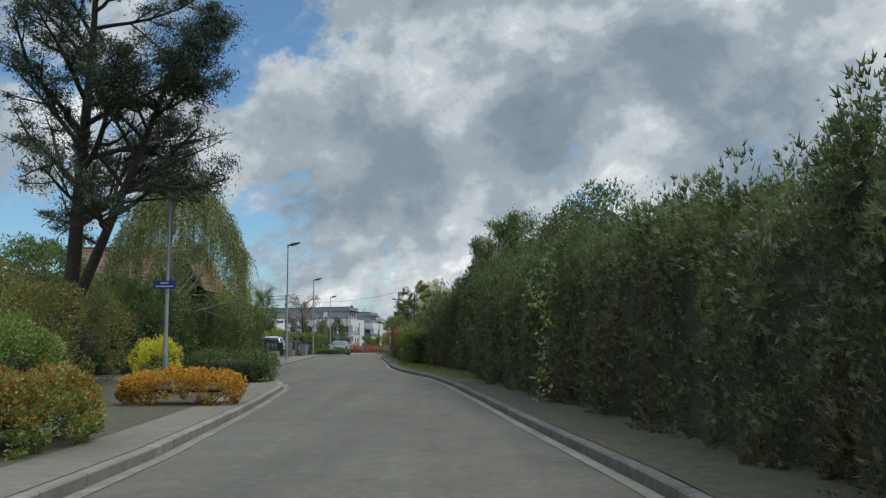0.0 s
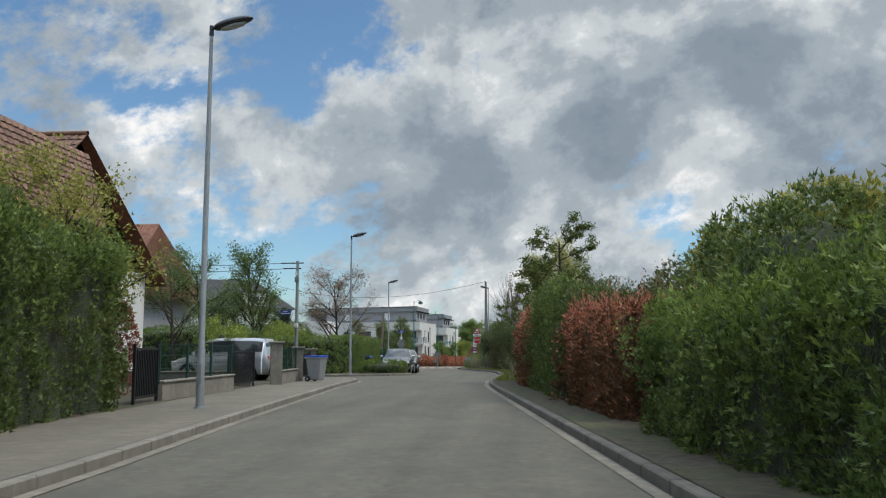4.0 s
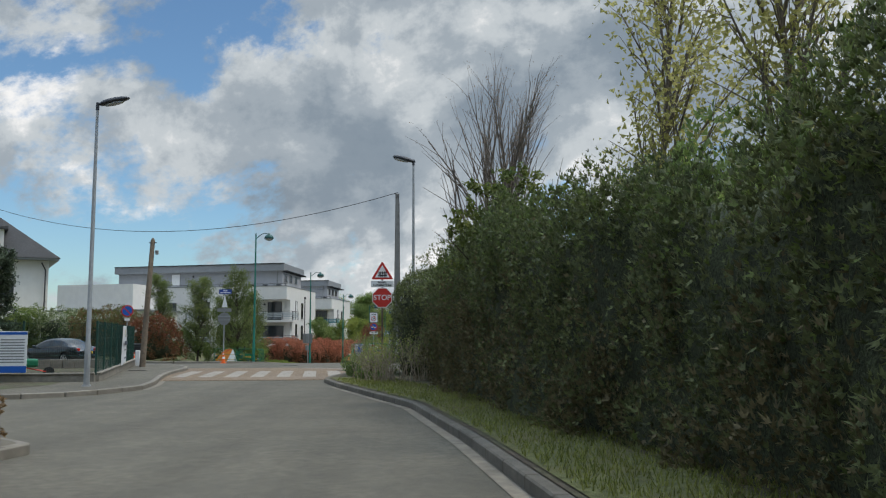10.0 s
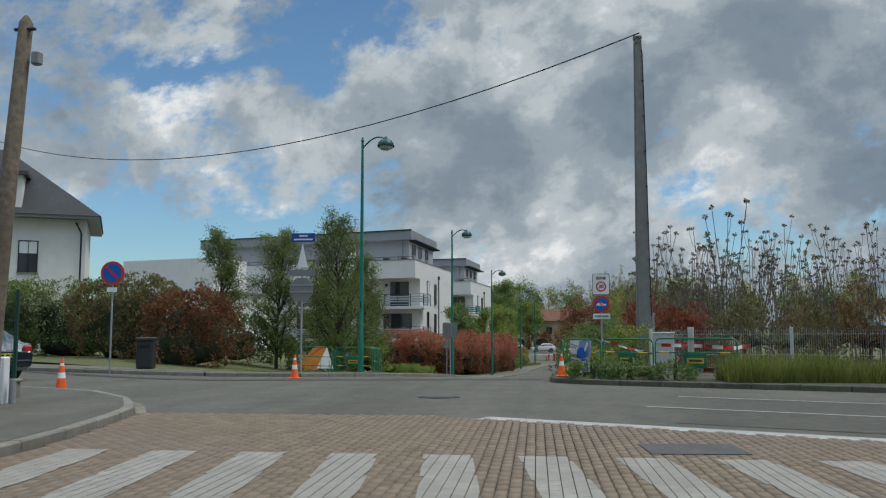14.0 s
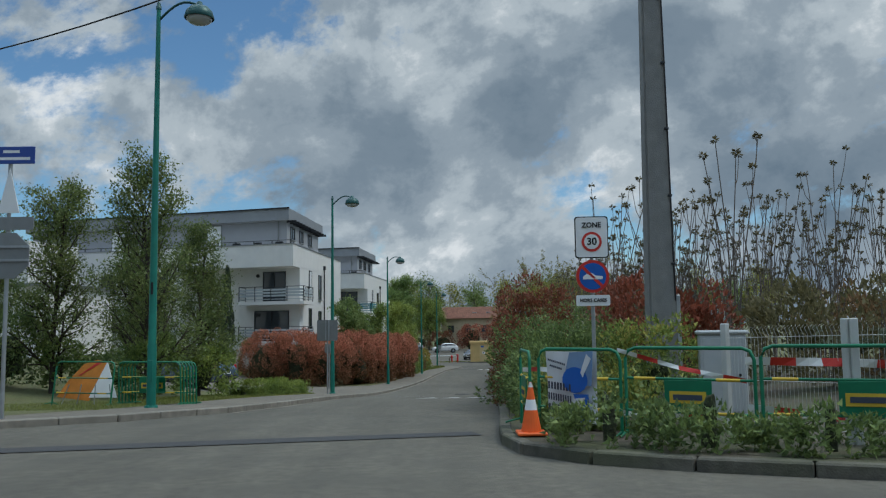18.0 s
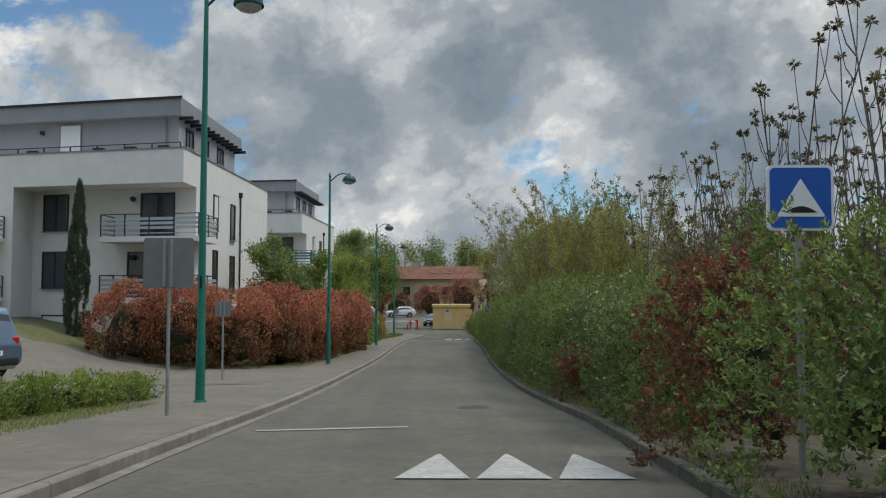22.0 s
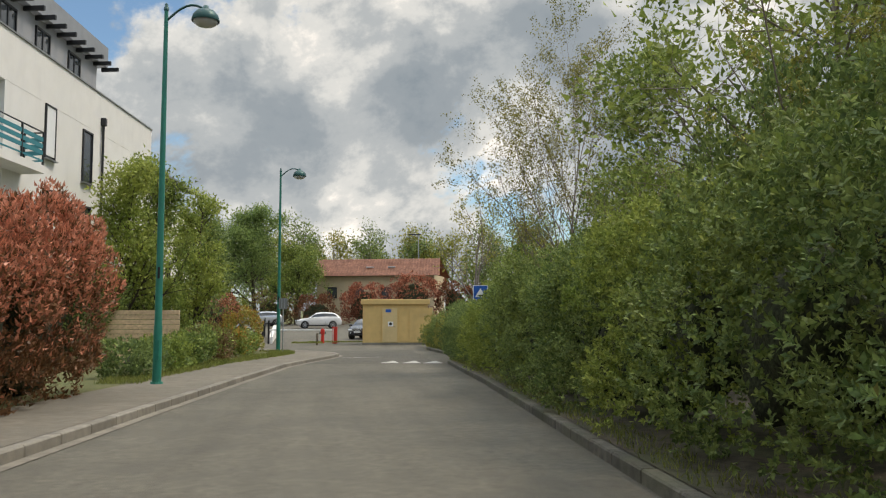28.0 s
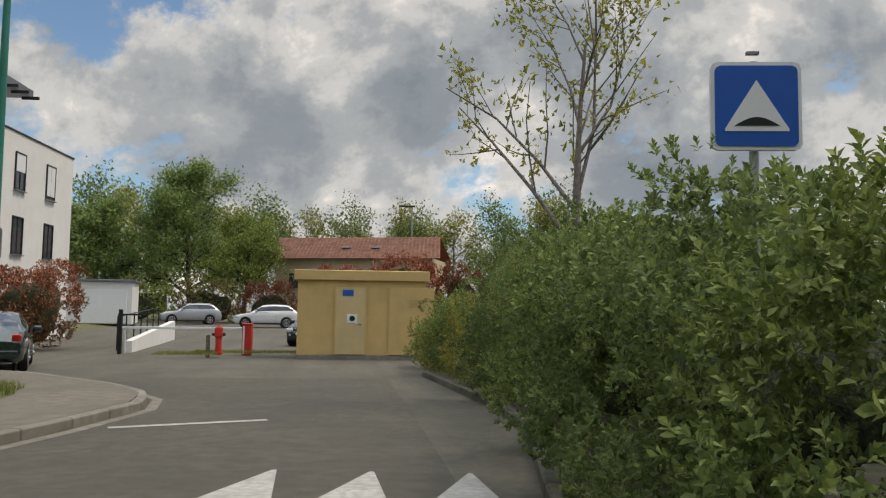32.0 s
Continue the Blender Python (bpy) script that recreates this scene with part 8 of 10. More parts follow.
    ap = along(PC, u, 1.25, v, 2.6)
    for s in (6.0, 14.5):
        if s < front - 5:
            window(t, ap, -u, -s, zt + 0.25, 1.2, 1.6, frame="sign_back", blind=0.95)
    for s in (7.6, 12.0):
        p = along(ap, u, s)
        part("wall_lamp", bm_cyl(0.12, 0.12, 0.1, (p[0] - PC[0] - v.x * 0.1, p[1] - PC[1] - v.y * 0.1, zt + 1.5 - zg), 14, rot=Matrix.Rotation(radians(90), 4, "X")), M["dark_metal"], t)
    for s in (1.2, 2.9, 4.6, 8.2):
        p = along(PC, u, s, v, 0.5)
        part("planter", bm_box(0.55, 0.22, 0.26, (p[0] - PC[0], p[1] - PC[1], zt - 0.02 - zg), 0.02, math.degrees(math.atan2(u.y, u.x))), M["dark_metal"], t, "dark terrace planter")
    aps = along(PC, u, 1.25, v, 2.6)
    for s in (1.6, 4.2, 7.0):
        window(t, aps, v, s, zt + 0.75, 1.1, 0.9)
    sp = along(PC, u, 0, v, 0)
    for z in (f2 + 0.1, f1 + 0.1):
        window(t, sp, v, 5.0, z + 0.5, 0.75, 1.75, blind=0.95 if z > f2 else None)
        window(t, sp, v, 8.2, z + 0.2, 0.85, 1.9)
    pd = along(PC, u, -0.08, v, 9.6)
    part("downpipe", tube_mesh("downpipe", [[(pd[0] - PC[0], pd[1] - PC[1], -0.2, 0.05), (pd[0] - PC[0], pd[1] - PC[1], zt - 1.2 - zg, 0.05)]], M["dark_metal"], 8), None, t, "dark downpipe with a hopper head")
    part("hopper", bm_box(0.22, 0.22, 0.3, (pd[0] - PC[0], pd[1] - PC[1], zt - 1.2 - zg), 0.02), M["dark_metal"], t)
    return t


UA, VA = Vector((-0.955, 0.298)).normalized(), Vector((0.085, 0.996)).normalized()
flats((-22.1, 190.6), UA, VA, 26.0, 16.5, 6.36, -3.3, "white three-storey block of flats with corner balconies and a grey attic")
flats((-19.5, 217.6), Vector((-0.97, 0.24)).normalized(), Vector((0.095, 0.995)).normalized(), 18.0, 15.8, 6.0, -4.0, "second white block of flats with a teal-screened balcony", teal=True)
# third block, seen along its window front
t = thing("apartment_building", "third white block of flats seen along its window front", "building", (-23.6, 246, -4.4))
o, e = (-21.2, 243.0), (-19.4, 263.6)
U3 = vec2(o, e)
V3 = Vector((-U3.y, U3.x))
wall_poly(t, "wall", [o, e, along(e, V3, 12), along(o, V3, 12)], -4.8, 4.55, "white_wall", "white rendered walls")
wall_poly(t, "attic_wall", [along(o, U3, 1, V3, 2), along(o, U3, 17, V3, 2), along(o, U3, 17, V3, 10), along(o, U3, 1, V3, 10)], 4.552, 7.0, "grey_wall")
wall_poly(t, "roof_slab", [along(o, U3, 0, V3, 1), along(o, U3, 18, V3, 1), along(o, U3, 18, V3, 11), along(o, U3, 0, V3, 11)], 7.0, 7.35, "grey_roof")
wall_poly(t, "coping", [along(o, U3, 0, V3, -0.05), along(o, U3, 20.7, V3, -0.05), along(o, U3, 20.7, V3, 0.3), along(o, U3, 0, V3, 0.3)], 4.552, 4.62, "dark_metal")
for k in range(6):
    for z in (2.1, -0.7, -3.4):
        window(t, o, U3, 2.0 + k * 3.2, z, 0.95, 1.6, blind=(None, 0.5, 0.9)[k % 3] if z > 0 else None)
for k in range(16):
    c = along(o, U3, 1 + k * 1.1, V3, 0.9)
    part("beam", bm_box(0.1, 0.8, 0.14, (c[0] + 23.6, c[1] - 246, 11.2), 0.0, math.degrees(math.atan2(U3.y, U3.x))), M["dark_metal"], t)


def tiles(t, name, a, b, c, d, material, rows, cols, lift=0.03, parent=None):
    """Roof tiles in rows on the slope a-b (eave) to d-c (ridge), one joined field."""
    a, b, c, d = (np.array(p, float) for p in (a, b, c, d))
    nrm = np.cross(b - a, d - a)
    nrm /= np.linalg.norm(nrm)
    if nrm[2] < 0:
        nrm = -nrm
    V = []
    for r in range(rows):
        f0, f1 = r / rows, (r + 1.12) / rows
        for k in range(cols):
            g0, g1 = (k + 0.03) / cols, (k + 0.97) / cols
            q = lambda f, g: (a + (b - a) * g) * (1 - f) + (d + (c - d) * g) * f
            gm = (g0 + g1) / 2
            lo0, lo1, lom = q(f0, g0), q(f0, g1), q(f0, gm) + nrm * lift * 1.3
            hi0, hi1, him = q(f1, g0), q(f1, g1), q(f1, gm)
            V += [lo0 + nrm * lift, lom + nrm * lift, him + nrm * 0.01, hi0 + nrm * 0.004, lom + nrm * lift, lo1 + nrm * lift, hi1 + nrm * 0.004, him + nrm * 0.01]
    V = np.array(V) - np.array(t.matrix_world.translation)
    ob = part("roof_tiles", mesh_np("roof_tiles", V, np.arange(len(V)).reshape(-1, 4), M[material]), None, t, name)
    return tagged(ob, kind="stuff")


def face_part(t, name, pts, material, label="", thick=0.12):
    b = t.matrix_world.translation
    bm = bmesh.new()
    vs = [bm.verts.new((p[0] - b.x, p[1] - b.y, p[2] - b.z)) for p in pts]
    bm.faces.new(vs)
    bmesh.ops.solidify(bm, geom=bm.faces[:], thickness=thick)
    bmesh.ops.recalc_face_normals(bm, faces=bm.faces)
    return part(name, bm, M[material], t, label)


# house with a brown tiled roof and a dark timber gable wing
t = thing("house", "house with a brown tiled roof and a dark timber gable", "house", (-25, 68, 0))
wall_poly(t, "wall", [(-21.3, 65.2), (-21.3, 77.0), (-31.5, 77.0), (-31.5, 65.2)], -0.3, 4.6, "white_wall", "pale rendered walls")
A_, B_, C_, D_ = (-32.0, 64.4, 4.1), (-20.6, 64.6, 4.1), (-21.1, 71.2, 9.45), (-32.0, 71.0, 9.45)
face_part(t, "roof_slope", [A_, B_, C_, D_], "tile_brown", "brown tiled roof slope")
face_part(t, "roof_slope", [D_, C_, (-20.6, 77.8, 4.1), (-32.0, 77.8, 4.1)], "tile_brown")
tiles(t, "interlocking brown roof tiles", A_, B_, C_, D_, "tile_brown", 17, 36)
face_part(t, "gable_wall", [(-21.35, 65.3, 4.5), (-21.35, 76.9, 4.5), (-21.35, 71.2, 9.1)], "white_wall")
AP, LF, RT = (-19.7, 60.8, 7.88), (-21.9, 60.8, 5.4), (-17.75, 60.8, 4.9)
wall_poly(t, "wing_wall", [(LF[0] + 0.5, 60.8 + 0.1), (RT[0] - 0.5, 60.8 + 0.1), (RT[0] - 0.5, 66.0), (LF[0] + 0.5, 66.0)], -0.3, 4.4, "dark_timber", "dark boarded wing wall")
face_part(t, "wing_gable", [AP, LF, RT], "dark_timber", "dark boarded gable front")
for a_, b_ in ((AP, LF), (AP, RT)):
    face_part(t, "wing_roof", [(a_[0], 60.8 - 0.45, a_[2] + 0.12), (b_[0], 60.8 - 0.45, b_[2] + 0.12), (b_[0], 66.5, b_[2] + 0.12), (a_[0], 68.8, a_[2] + 0.12)], "tile_brown", "brown tiled wing roof")
    part("verge_board", tube_mesh("verge_board", [[(a_[0] + 25, 60.8 - 0.5 - 68, a_[2] + 0.1, 0.09), ((a_[0] + b_[0]) / 2 + 25, 60.8 - 0.5 - 68, (a_[2] + b_[2]) / 2 + 0.1, 0.09), (b_[0] + 25, 60.8 - 0.5 - 68, b_[2] + 0.1, 0.09)]], M["wood"], 6), None, t, "weathered verge board")
tiles(t, "brown tiles on the wing roof", (RT[0], 60.35, RT[2] + 0.14), (RT[0], 66.5, RT[2] + 0.14), (AP[0], 68.8, AP[2] + 0.14), (AP[0], 60.35, AP[2] + 0.14), "tile_brown", 12, 26)
part("ridge_cap", tube_mesh("ridge_cap", [[(-7, 3.0, 9.5, 0.1), (-1, 3.1, 9.5, 0.1), (3.9, 3.2, 9.5, 0.1)]], M["tile_brown"], 8), None, t)
part("gutter", tube_mesh("gutter", [[(-7, -3.65, 4.05, 0.06), (0, -3.6, 4.05, 0.06), (4.4, -3.5, 4.05, 0.06)]], M["dark_metal"], 8), None, t)
window(t, (-21.3, 65.2), Vector((0, 1)), 3, 1.0, 1.2, 1.3)
window(t, (-21.3, 65.2), Vector((0, 1)), 8.5, 1.0, 1.2, 1.3)

# house with an orange tiled roof, chimney and aerial
t = thing("house", "house with an orange tiled roof, chimney and aerial", "house", (-32, 92, 0))
wall_poly(t, "wall", [(-27.4, 86.5), (-27.4, 97.5), (-38, 97.5), (-38, 86.5)], -0.5, 4.9, "grey_wall", "grey rendered walls")
A_, B_, C_, D_ = (-38.6, 85.6, 4.5), (-26.6, 85.6, 4.5), (-27.6, 92.2, 9.3), (-38.6, 92.2, 9.3)
face_part(t, "roof_slope", [A_, B_, C_, D_], "tile_roof", "orange tiled roof slope")
face_part(t, "roof_slope", [(-26.6, 98.6, 4.5), (-38.6, 98.6, 4.5), (-38.6, 92.2, 9.3), (-27.6, 92.2, 9.3)], "tile_roof")
face_part(t, "roof_slope", [(-26.6, 85.6, 4.5), (-26.6, 98.6, 4.5), (-27.6, 92.2, 9.3)], "tile_roof")
tiles(t, "flat orange roof tiles with dark patches", A_, B_, C_, D_, "tile_roof", 26, 50, 0.02)
ch = part("chimney", bm_box(0.6, 0.6, 1.9, (-2.2, -0.3, 8.6), 0.02), M["brick_wall"], t, "brown brick chimney")
part("chimney_cap", bm_box(0.72, 0.72, 0.1, (-2.2, -0.3, 10.5), 0.02), M["concrete"], ch)
ae = part("aerial", tube_mesh("aerial", [[(0.6, -0.4, 8.8, 0.025), (0.6, -0.4, 10.5, 0.025), (0.7, -0.4, 12.3, 0.02)]], M["dark_metal"], 6), None, t, "thin television aerial")
for z, w in ((12.2, 0.9), (10.9, 0.6), (10.3, 0.4)):
    part("element", tube_mesh("element", [[(0.65 - w * 0.5, -0.4, z, 0.012), (0.65, -0.4, z, 0.012), (0.65 + w, -0.4, z - 0.15, 0.012)]], M["dark_metal"], 5), None, ae)
window(t, (-38, 86.5), Vector((1, 0)), 3, 1.2, 1.2, 1.4)
window(t, (-38, 86.5), Vector((1, 0)), 7, 1.2, 1.2, 1.4)
# big pale house with a slate roof and dormer across the street
t = thing("house", "large pale house with a slate roof and dormer", "house", (-50, 166, -0.8))
hx = [(-41.5, 172.6), (-57.5, 164.5), (-62, 173), (-46, 181)]
wall_poly(t, "wall", hx, -1.2, 7.7, "white_wall", "pale rendered walls")
ux, vx = vec2(hx[0], hx[1]), vec2(hx[0], hx[3])
part("eave_board", bm_foot([(p[0] + 50, p[1] - 166) for p in (along(hx[0], ux, -0.8, vx, -0.8), along(hx[1], ux, 0.8, vx, -0.8), along(hx[2], ux, 0.8, vx, 0.8), along(hx[3], ux, -0.8, vx, 0.8))], 8.5, 8.7), M["sign_back"], t)
part("roof", bm_foot([(p[0] + 50, p[1] - 166) for p in (along(hx[0], ux, -0.9, vx, -0.9), along(hx[1], ux, 0.9, vx, -0.9), along(hx[2], ux, 0.9, vx, 0.9), along(hx[3], ux, -0.9, vx, 0.9))], 8.7, 13.4, taper=0.62), M["dark_tile"], t, "hipped dark slate roof")
d0 = along(hx[0], ux, 5.6, vx, 0.9)
part("dormer", bm_box(3.6, 3.0, 2.3, (d0[0] + 50, d0[1] - 166, 8.9), 0.0, math.degrees(math.atan2(ux.y, ux.x))), M["white_wall"], t, "pale dormer")
part("dormer_roof", bm_box(4.2, 3.6, 0.25, (d0[0] + 50, d0[1] - 166, 11.2), 0.0, math.degrees(math.atan2(ux.y, ux.x))), M["dark_tile"], t)
window(t, along(d0, vx, -1.5), -ux, 0, 8.7, 1.1, 1.0)
c0 = along(hx[0], ux, 8.0, vx, 5.0)
part("chimney", bm_box(0.9, 0.7, 1.8, (c0[0] + 50, c0[1] - 166, 12.0), 0.02), M["dark_tile"], t)
for s in (3.4, 7.5, 11.5):
    for z in (4.2, 0.6):
        window(t, hx[0], -ux, -s, z, 1.1, 2.0, blind=0.4)
part("downpipe", tube_mesh("downpipe", [[(8.35, 6.3, -0.3, 0.06), (8.35, 6.3, 7.6, 0.06), (8.0, 6.2, 8.3, 0.06)]], M["dark_metal"], 8), None, t)
# white garages beyond
t = thing("garage_block", "low white flat-roofed block beyond the house", "building", (-41, 190, -1.2))
wall_poly(t, "wall", [(-36.6, 184.5), (-48, 188), (-46, 195), (-35, 192)], -1.5, 3.3, "white_wall")
wall_poly(t, "upper_wall", [(-38.5, 187), (-48, 190), (-46.5, 194), (-37.5, 192)], 3.304, 6.4, "white_wall")
wall_poly(t, "roof_edge", [(-36.3, 184.2), (-48.3, 187.8), (-46.2, 195.3), (-34.7, 192.3)], 3.304, 3.5, "sign_back")

# yellow substation
sA, sB = (-7.5, 247.3), (-3.3, 247.0)
us = vec2(sA, sB)
vs_ = Vector((-us.y, us.x))
zs_ = gzf(-5.4, 247.6)
t = thing("electrical_shed", "small yellow rendered electricity substation with metal doors", "shed", (sA[0], sA[1], zs_), math.degrees(math.atan2(us.y, us.x)))
W_ = math.dist(sA, sB)
part("plinth", bm_box(W_ + 0.06, 2.86, 0.4, (W_ / 2, 1.4, -0.25), 0.01), M["concrete"], t)
part("wall", bm_box(W_, 2.8, 2.45, (W_ / 2, 1.4, 0.15), 0.01), M["yellow_wall"], t, "yellow rendered walls")
part("roof_slab", bm_box(W_ + 0.24, 3.04, 0.34, (W_ / 2, 1.4, 2.604), 0.02), M["yellow_wall"], t, "thick yellow roof slab")
for x, w, m in ((1.75, 1.0, "yellow_door"), (3.75, 1.45, "yellow_wall")):
    d = part("door", bm_box(w, 0.06, 2.2, (x, -0.02, 0.18), 0.008), M[m], t, "pale yellow steel door")
    for dx in (-w / 2, w / 2):
        part("frame", bm_box(0.05, 0.08, 2.25, (x + dx, -0.025, 0.17), 0.004), M["yellow_wall"], d)
    part("handle", bm_box(0.12, 0.05, 0.04, (x + w * 0.3, -0.06, 1.15), 0.008), M["sign_back"], d)
part("seam", bm_box(0.03, 0.02, 2.2, (3.0, -0.006, 0.18), 0.0), M["yellow_door"], t)
part("name_plate", bm_box(0.36, 0.015, 0.2, (1.65, -0.06, 2.1), 0.004), M["sign_blue"], t, "small blue plate")
part("notice", bm_box(0.34, 0.012, 0.3, (1.8, -0.06, 1.2), 0.004), M["sign_white"], t, "white notice with a dark mark")
part("notice_mark", bm_cyl(0.09, 0.09, 0.012, (1.8, -0.067, 1.36), 14, rot=Matrix.Rotation(radians(90), 4, "X")), M["black"], t)
for k in range(5):
    part("vent", bm_box(0.5, 0.02, 0.02, (3.9, -0.055, 2.0 - k * 0.05), 0.0), M["yellow_door"], t)

# long low house with a red roof beyond the car park
t = thing("house", "long low house with a red tiled roof beyond the car park", "house", (-4, 300, -4.0))
wall_poly(t, "wall", [(-11, 298.5), (3.2, 293.5), (5.5, 300.5), (-8.7, 305.5)], -4.4, 2.0, "cream_wall", "cream rendered walls")
A_, B_ = (-11.8, 298.0, 1.9), (3.8, 292.6, 1.9)
C_, D_ = (4.4, 296.8, 4.2), (-10.8, 302.2, 4.2)
face_part(t, "roof_slope", [A_, B_, C_, D_], "tile_roof", "red tiled roof slope")
face_part(t, "roof_slope", [D_, C_, (6.3, 301.2, 1.9), (-9.4, 306.6, 1.9)], "tile_roof")
tiles(t, "weathered red roof tiles", A_, B_, C_, D_, "tile_roof", 14, 44, 0.03)
for f in (0.45, 0.62):
    q = [A_[i] + (B_[i] - A_[i]) * f for i in range(3)]
    part("skylight", bm_box(0.9, 0.6, 0.12, (q[0] + 4.0 + 0.4, q[1] - 300 + 2.0, q[2] + 4.0 + 1.1), 0.01, -18), M["lens"], t)
for s in (2, 5.5, 9, 12.5):
    window(t, (-11, 298.5), vec2((-11, 298.5), (3.2, 293.5)), s, -0.8, 1.2, 1.3)



# ---- planting beside the descending street ----
M["photinia_dark"] = leaf_mat("photinia_old_leaf", (0.05, 0.03, 0.016), (0.10, 0.05, 0.025), rough=0.4)
M["white_flower"] = leaf_mat("white_flower", (0.14, 0.16, 0.11), (0.3, 0.31, 0.26), trans=0.3)
M["fresh"] = leaf_mat("fresh_leaf", (0.056, 0.088, 0.022), (0.13, 0.157, 0.042), trans=0.36)
M["mid_green"] = leaf_mat("mid_green_leaf", (0.046, 0.078, 0.027), (0.118, 0.150, 0.050), trans=0.32)

M["thicket_brown"] = leaf_mat("thicket_brown", (0.052, 0.05, 0.026), (0.10, 0.09, 0.048), trans=0.4)

rk = np.random.RandomState(77)
# the last mix has sunlight put into its brighter leaf colour
MIX = [("mid_green", "shrub_green", 0.4, "leafy green shrub in a mixed roadside hedge"), ("laurel", "young_tip", 0.5, "dense dark green shrub in a mixed hedge"),
       ("shrub_dark", "white_flower", 0.16, "dark green shrub flecked with small white flowers"), ("olive", "young_tip", 0.5, "olive-green shrub in a mixed roadside hedge"),
       ("photinia_dark", "photinia", 0.75, "photinia shrub with reddish brown young leaves"), ("shrub_dark", "mid_green", 0.5, "dark evergreen shrub in a mixed hedge"), ("mid_green", "fresh", 0.45, "broad shrub in fresh yellow-green leaf in a mixed hedge"), ("spring_green", "fresh", 0.3, "yellow-green shrub in a mixed hedge, leaf colour brightened for sunlight")]
RUN = [(148.0, 1.1, 5), (149.8, 1.5, 5), (151.6, 2.5, 4), (153.8, 2.0, 2), (156.0, 2.0, 0), (158.8, 1.9, 6), (161.6, 1.95, 4), (164.4, 1.8, 1), (166.2, 2.0, 2), (168.2, 2.0, 2), (170.4, 1.4, 4), (172.6, 2.5, 6), (175.0, 2.9, 6), (178.0, 2.6, 6), (180.8, 2.6, 5), (183.2, 2.4, 2), (185.6, 2.5, 1), (188.0, 2.6, 1),
       (190.6, 2.6, 0), (193.2, 2.6, 6), (195.8, 2.8, 1), (198.2, 2.7, 6), (200.6, 2.6, 6), (203.0, 2.6, 7), (205.4, 2.6, 6), (207.8, 2.4, 6), (210.2, 2.4, 0), (212.6, 2.3, 0), (215.0, 2.1, 7), (217.4, 1.9, 7), (219.8, 1.75, 7), (222.2, 1.9, 6), (224.6, 1.75, 5), (227.0, 1.75, 0), (229.4, 1.95, 5), (231.8, 2.1, 1), (234.2, 2.0, 5), (236.6, 1.8, 3), (239.0, 1.6, 0), (241.4, 1.4, 3), (243.4, 1.2, 0)]
for k, (y, h, m) in enumerate(RUN):
    a, b, f, lb = MIX[m]
    w = (2.1 + 0.7 * rk.uniform()) if m != 4 else 1.8
    x = float(kx(KERB_R2[4:21])(min(y, 240))) + (0.08 if m != 4 else -0.12) + w / 2
    bush("hedge_shrub", lb, "shrub", (x, y), (w, (2.7 + 0.7 * rk.uniform()) if m != 4 else 1.75, h * rk.uniform(0.92, 1.1)), a, (0.06, 0.03) if y < 222 else (0.052, 0.027), 1.25 if y < 205 else 1.5, seed=300 + k, rough=0.34, tip_mat=b, tip_frac=f, face=(-1, -0.6), group="mixed hedge along the street", flat=0.95, broad=y > 153)

# taller growth behind the hedge
for k, (x, y, sx, sy, h, m, lb) in enumerate([
        (-6.8, 153.5, 3.2, 4.0, 2.8, "photinia", "large photinia with red-brown leaves behind the barriers"), (-6.4, 158, 3, 5, 2.6, "thicket_brown", "tangled olive-brown thicket under bare saplings"),
        (-3.5, 152, 4, 4, 2.0, "thicket_brown", "tangled olive-brown thicket under bare saplings"), (-5.2, 164, 4, 6, 2.6, "thicket_brown", "tangled olive thicket under bare saplings"),
        (-4.6, 171, 4, 7, 3.4, "thicket_brown", "tangled olive-brown thicket under bare saplings"), (0.5, 156, 5, 6, 2.4, "bronze", "tangled bronze thicket under bare saplings"),
        (-5.0, 179, 4, 7, 3.3, "fresh", "bright green thicket behind the hedge"), (-4.6, 187, 4, 6, 3.8, "mid_green", "tall leafy thicket behind the hedge"),
        (-3.6, 195, 4, 7, 4.0, "olive", "tall olive-green thicket behind the hedge"), (-3.4, 203, 3.6, 7, 4.0, "mid_green", "tall fresh green thicket behind the hedge"),
        (-2.6, 211, 3.6, 7, 3.7, "shrub_green", "tall leafy green thicket behind the hedge"), (-3.3, 220.6, 2.4, 3.0, 3.6, "fresh", "tall leafy shrub in light young leaf beside the sign"), (-1.6, 219, 4, 7, 2.3, "mid_green", "tall green thicket behind the hedge"),
        (0.2, 227, 4, 6, 2.4, "shrub_green", "tall leafy green thicket behind the hedge"), (0.6, 235, 4, 7, 2.6, "fresh", "green thicket behind the hedge"),
        (3.5, 148, 7, 4, 2.6, "shrub_dark", "dark shrubs beyond the garden fence"), (9, 150, 8, 6, 4.2, "mid_green", "leafy shrubs beyond the garden fence")]):
    bush("thicket", lb, "shrub", (x, y), (sx, sy, h), m, (0.15, 0.075) if y < 200 else (0.075, 0.042), 1.2, seed=360 + k, rough=0.5, face=(-0.6, -1), upward=0.9)


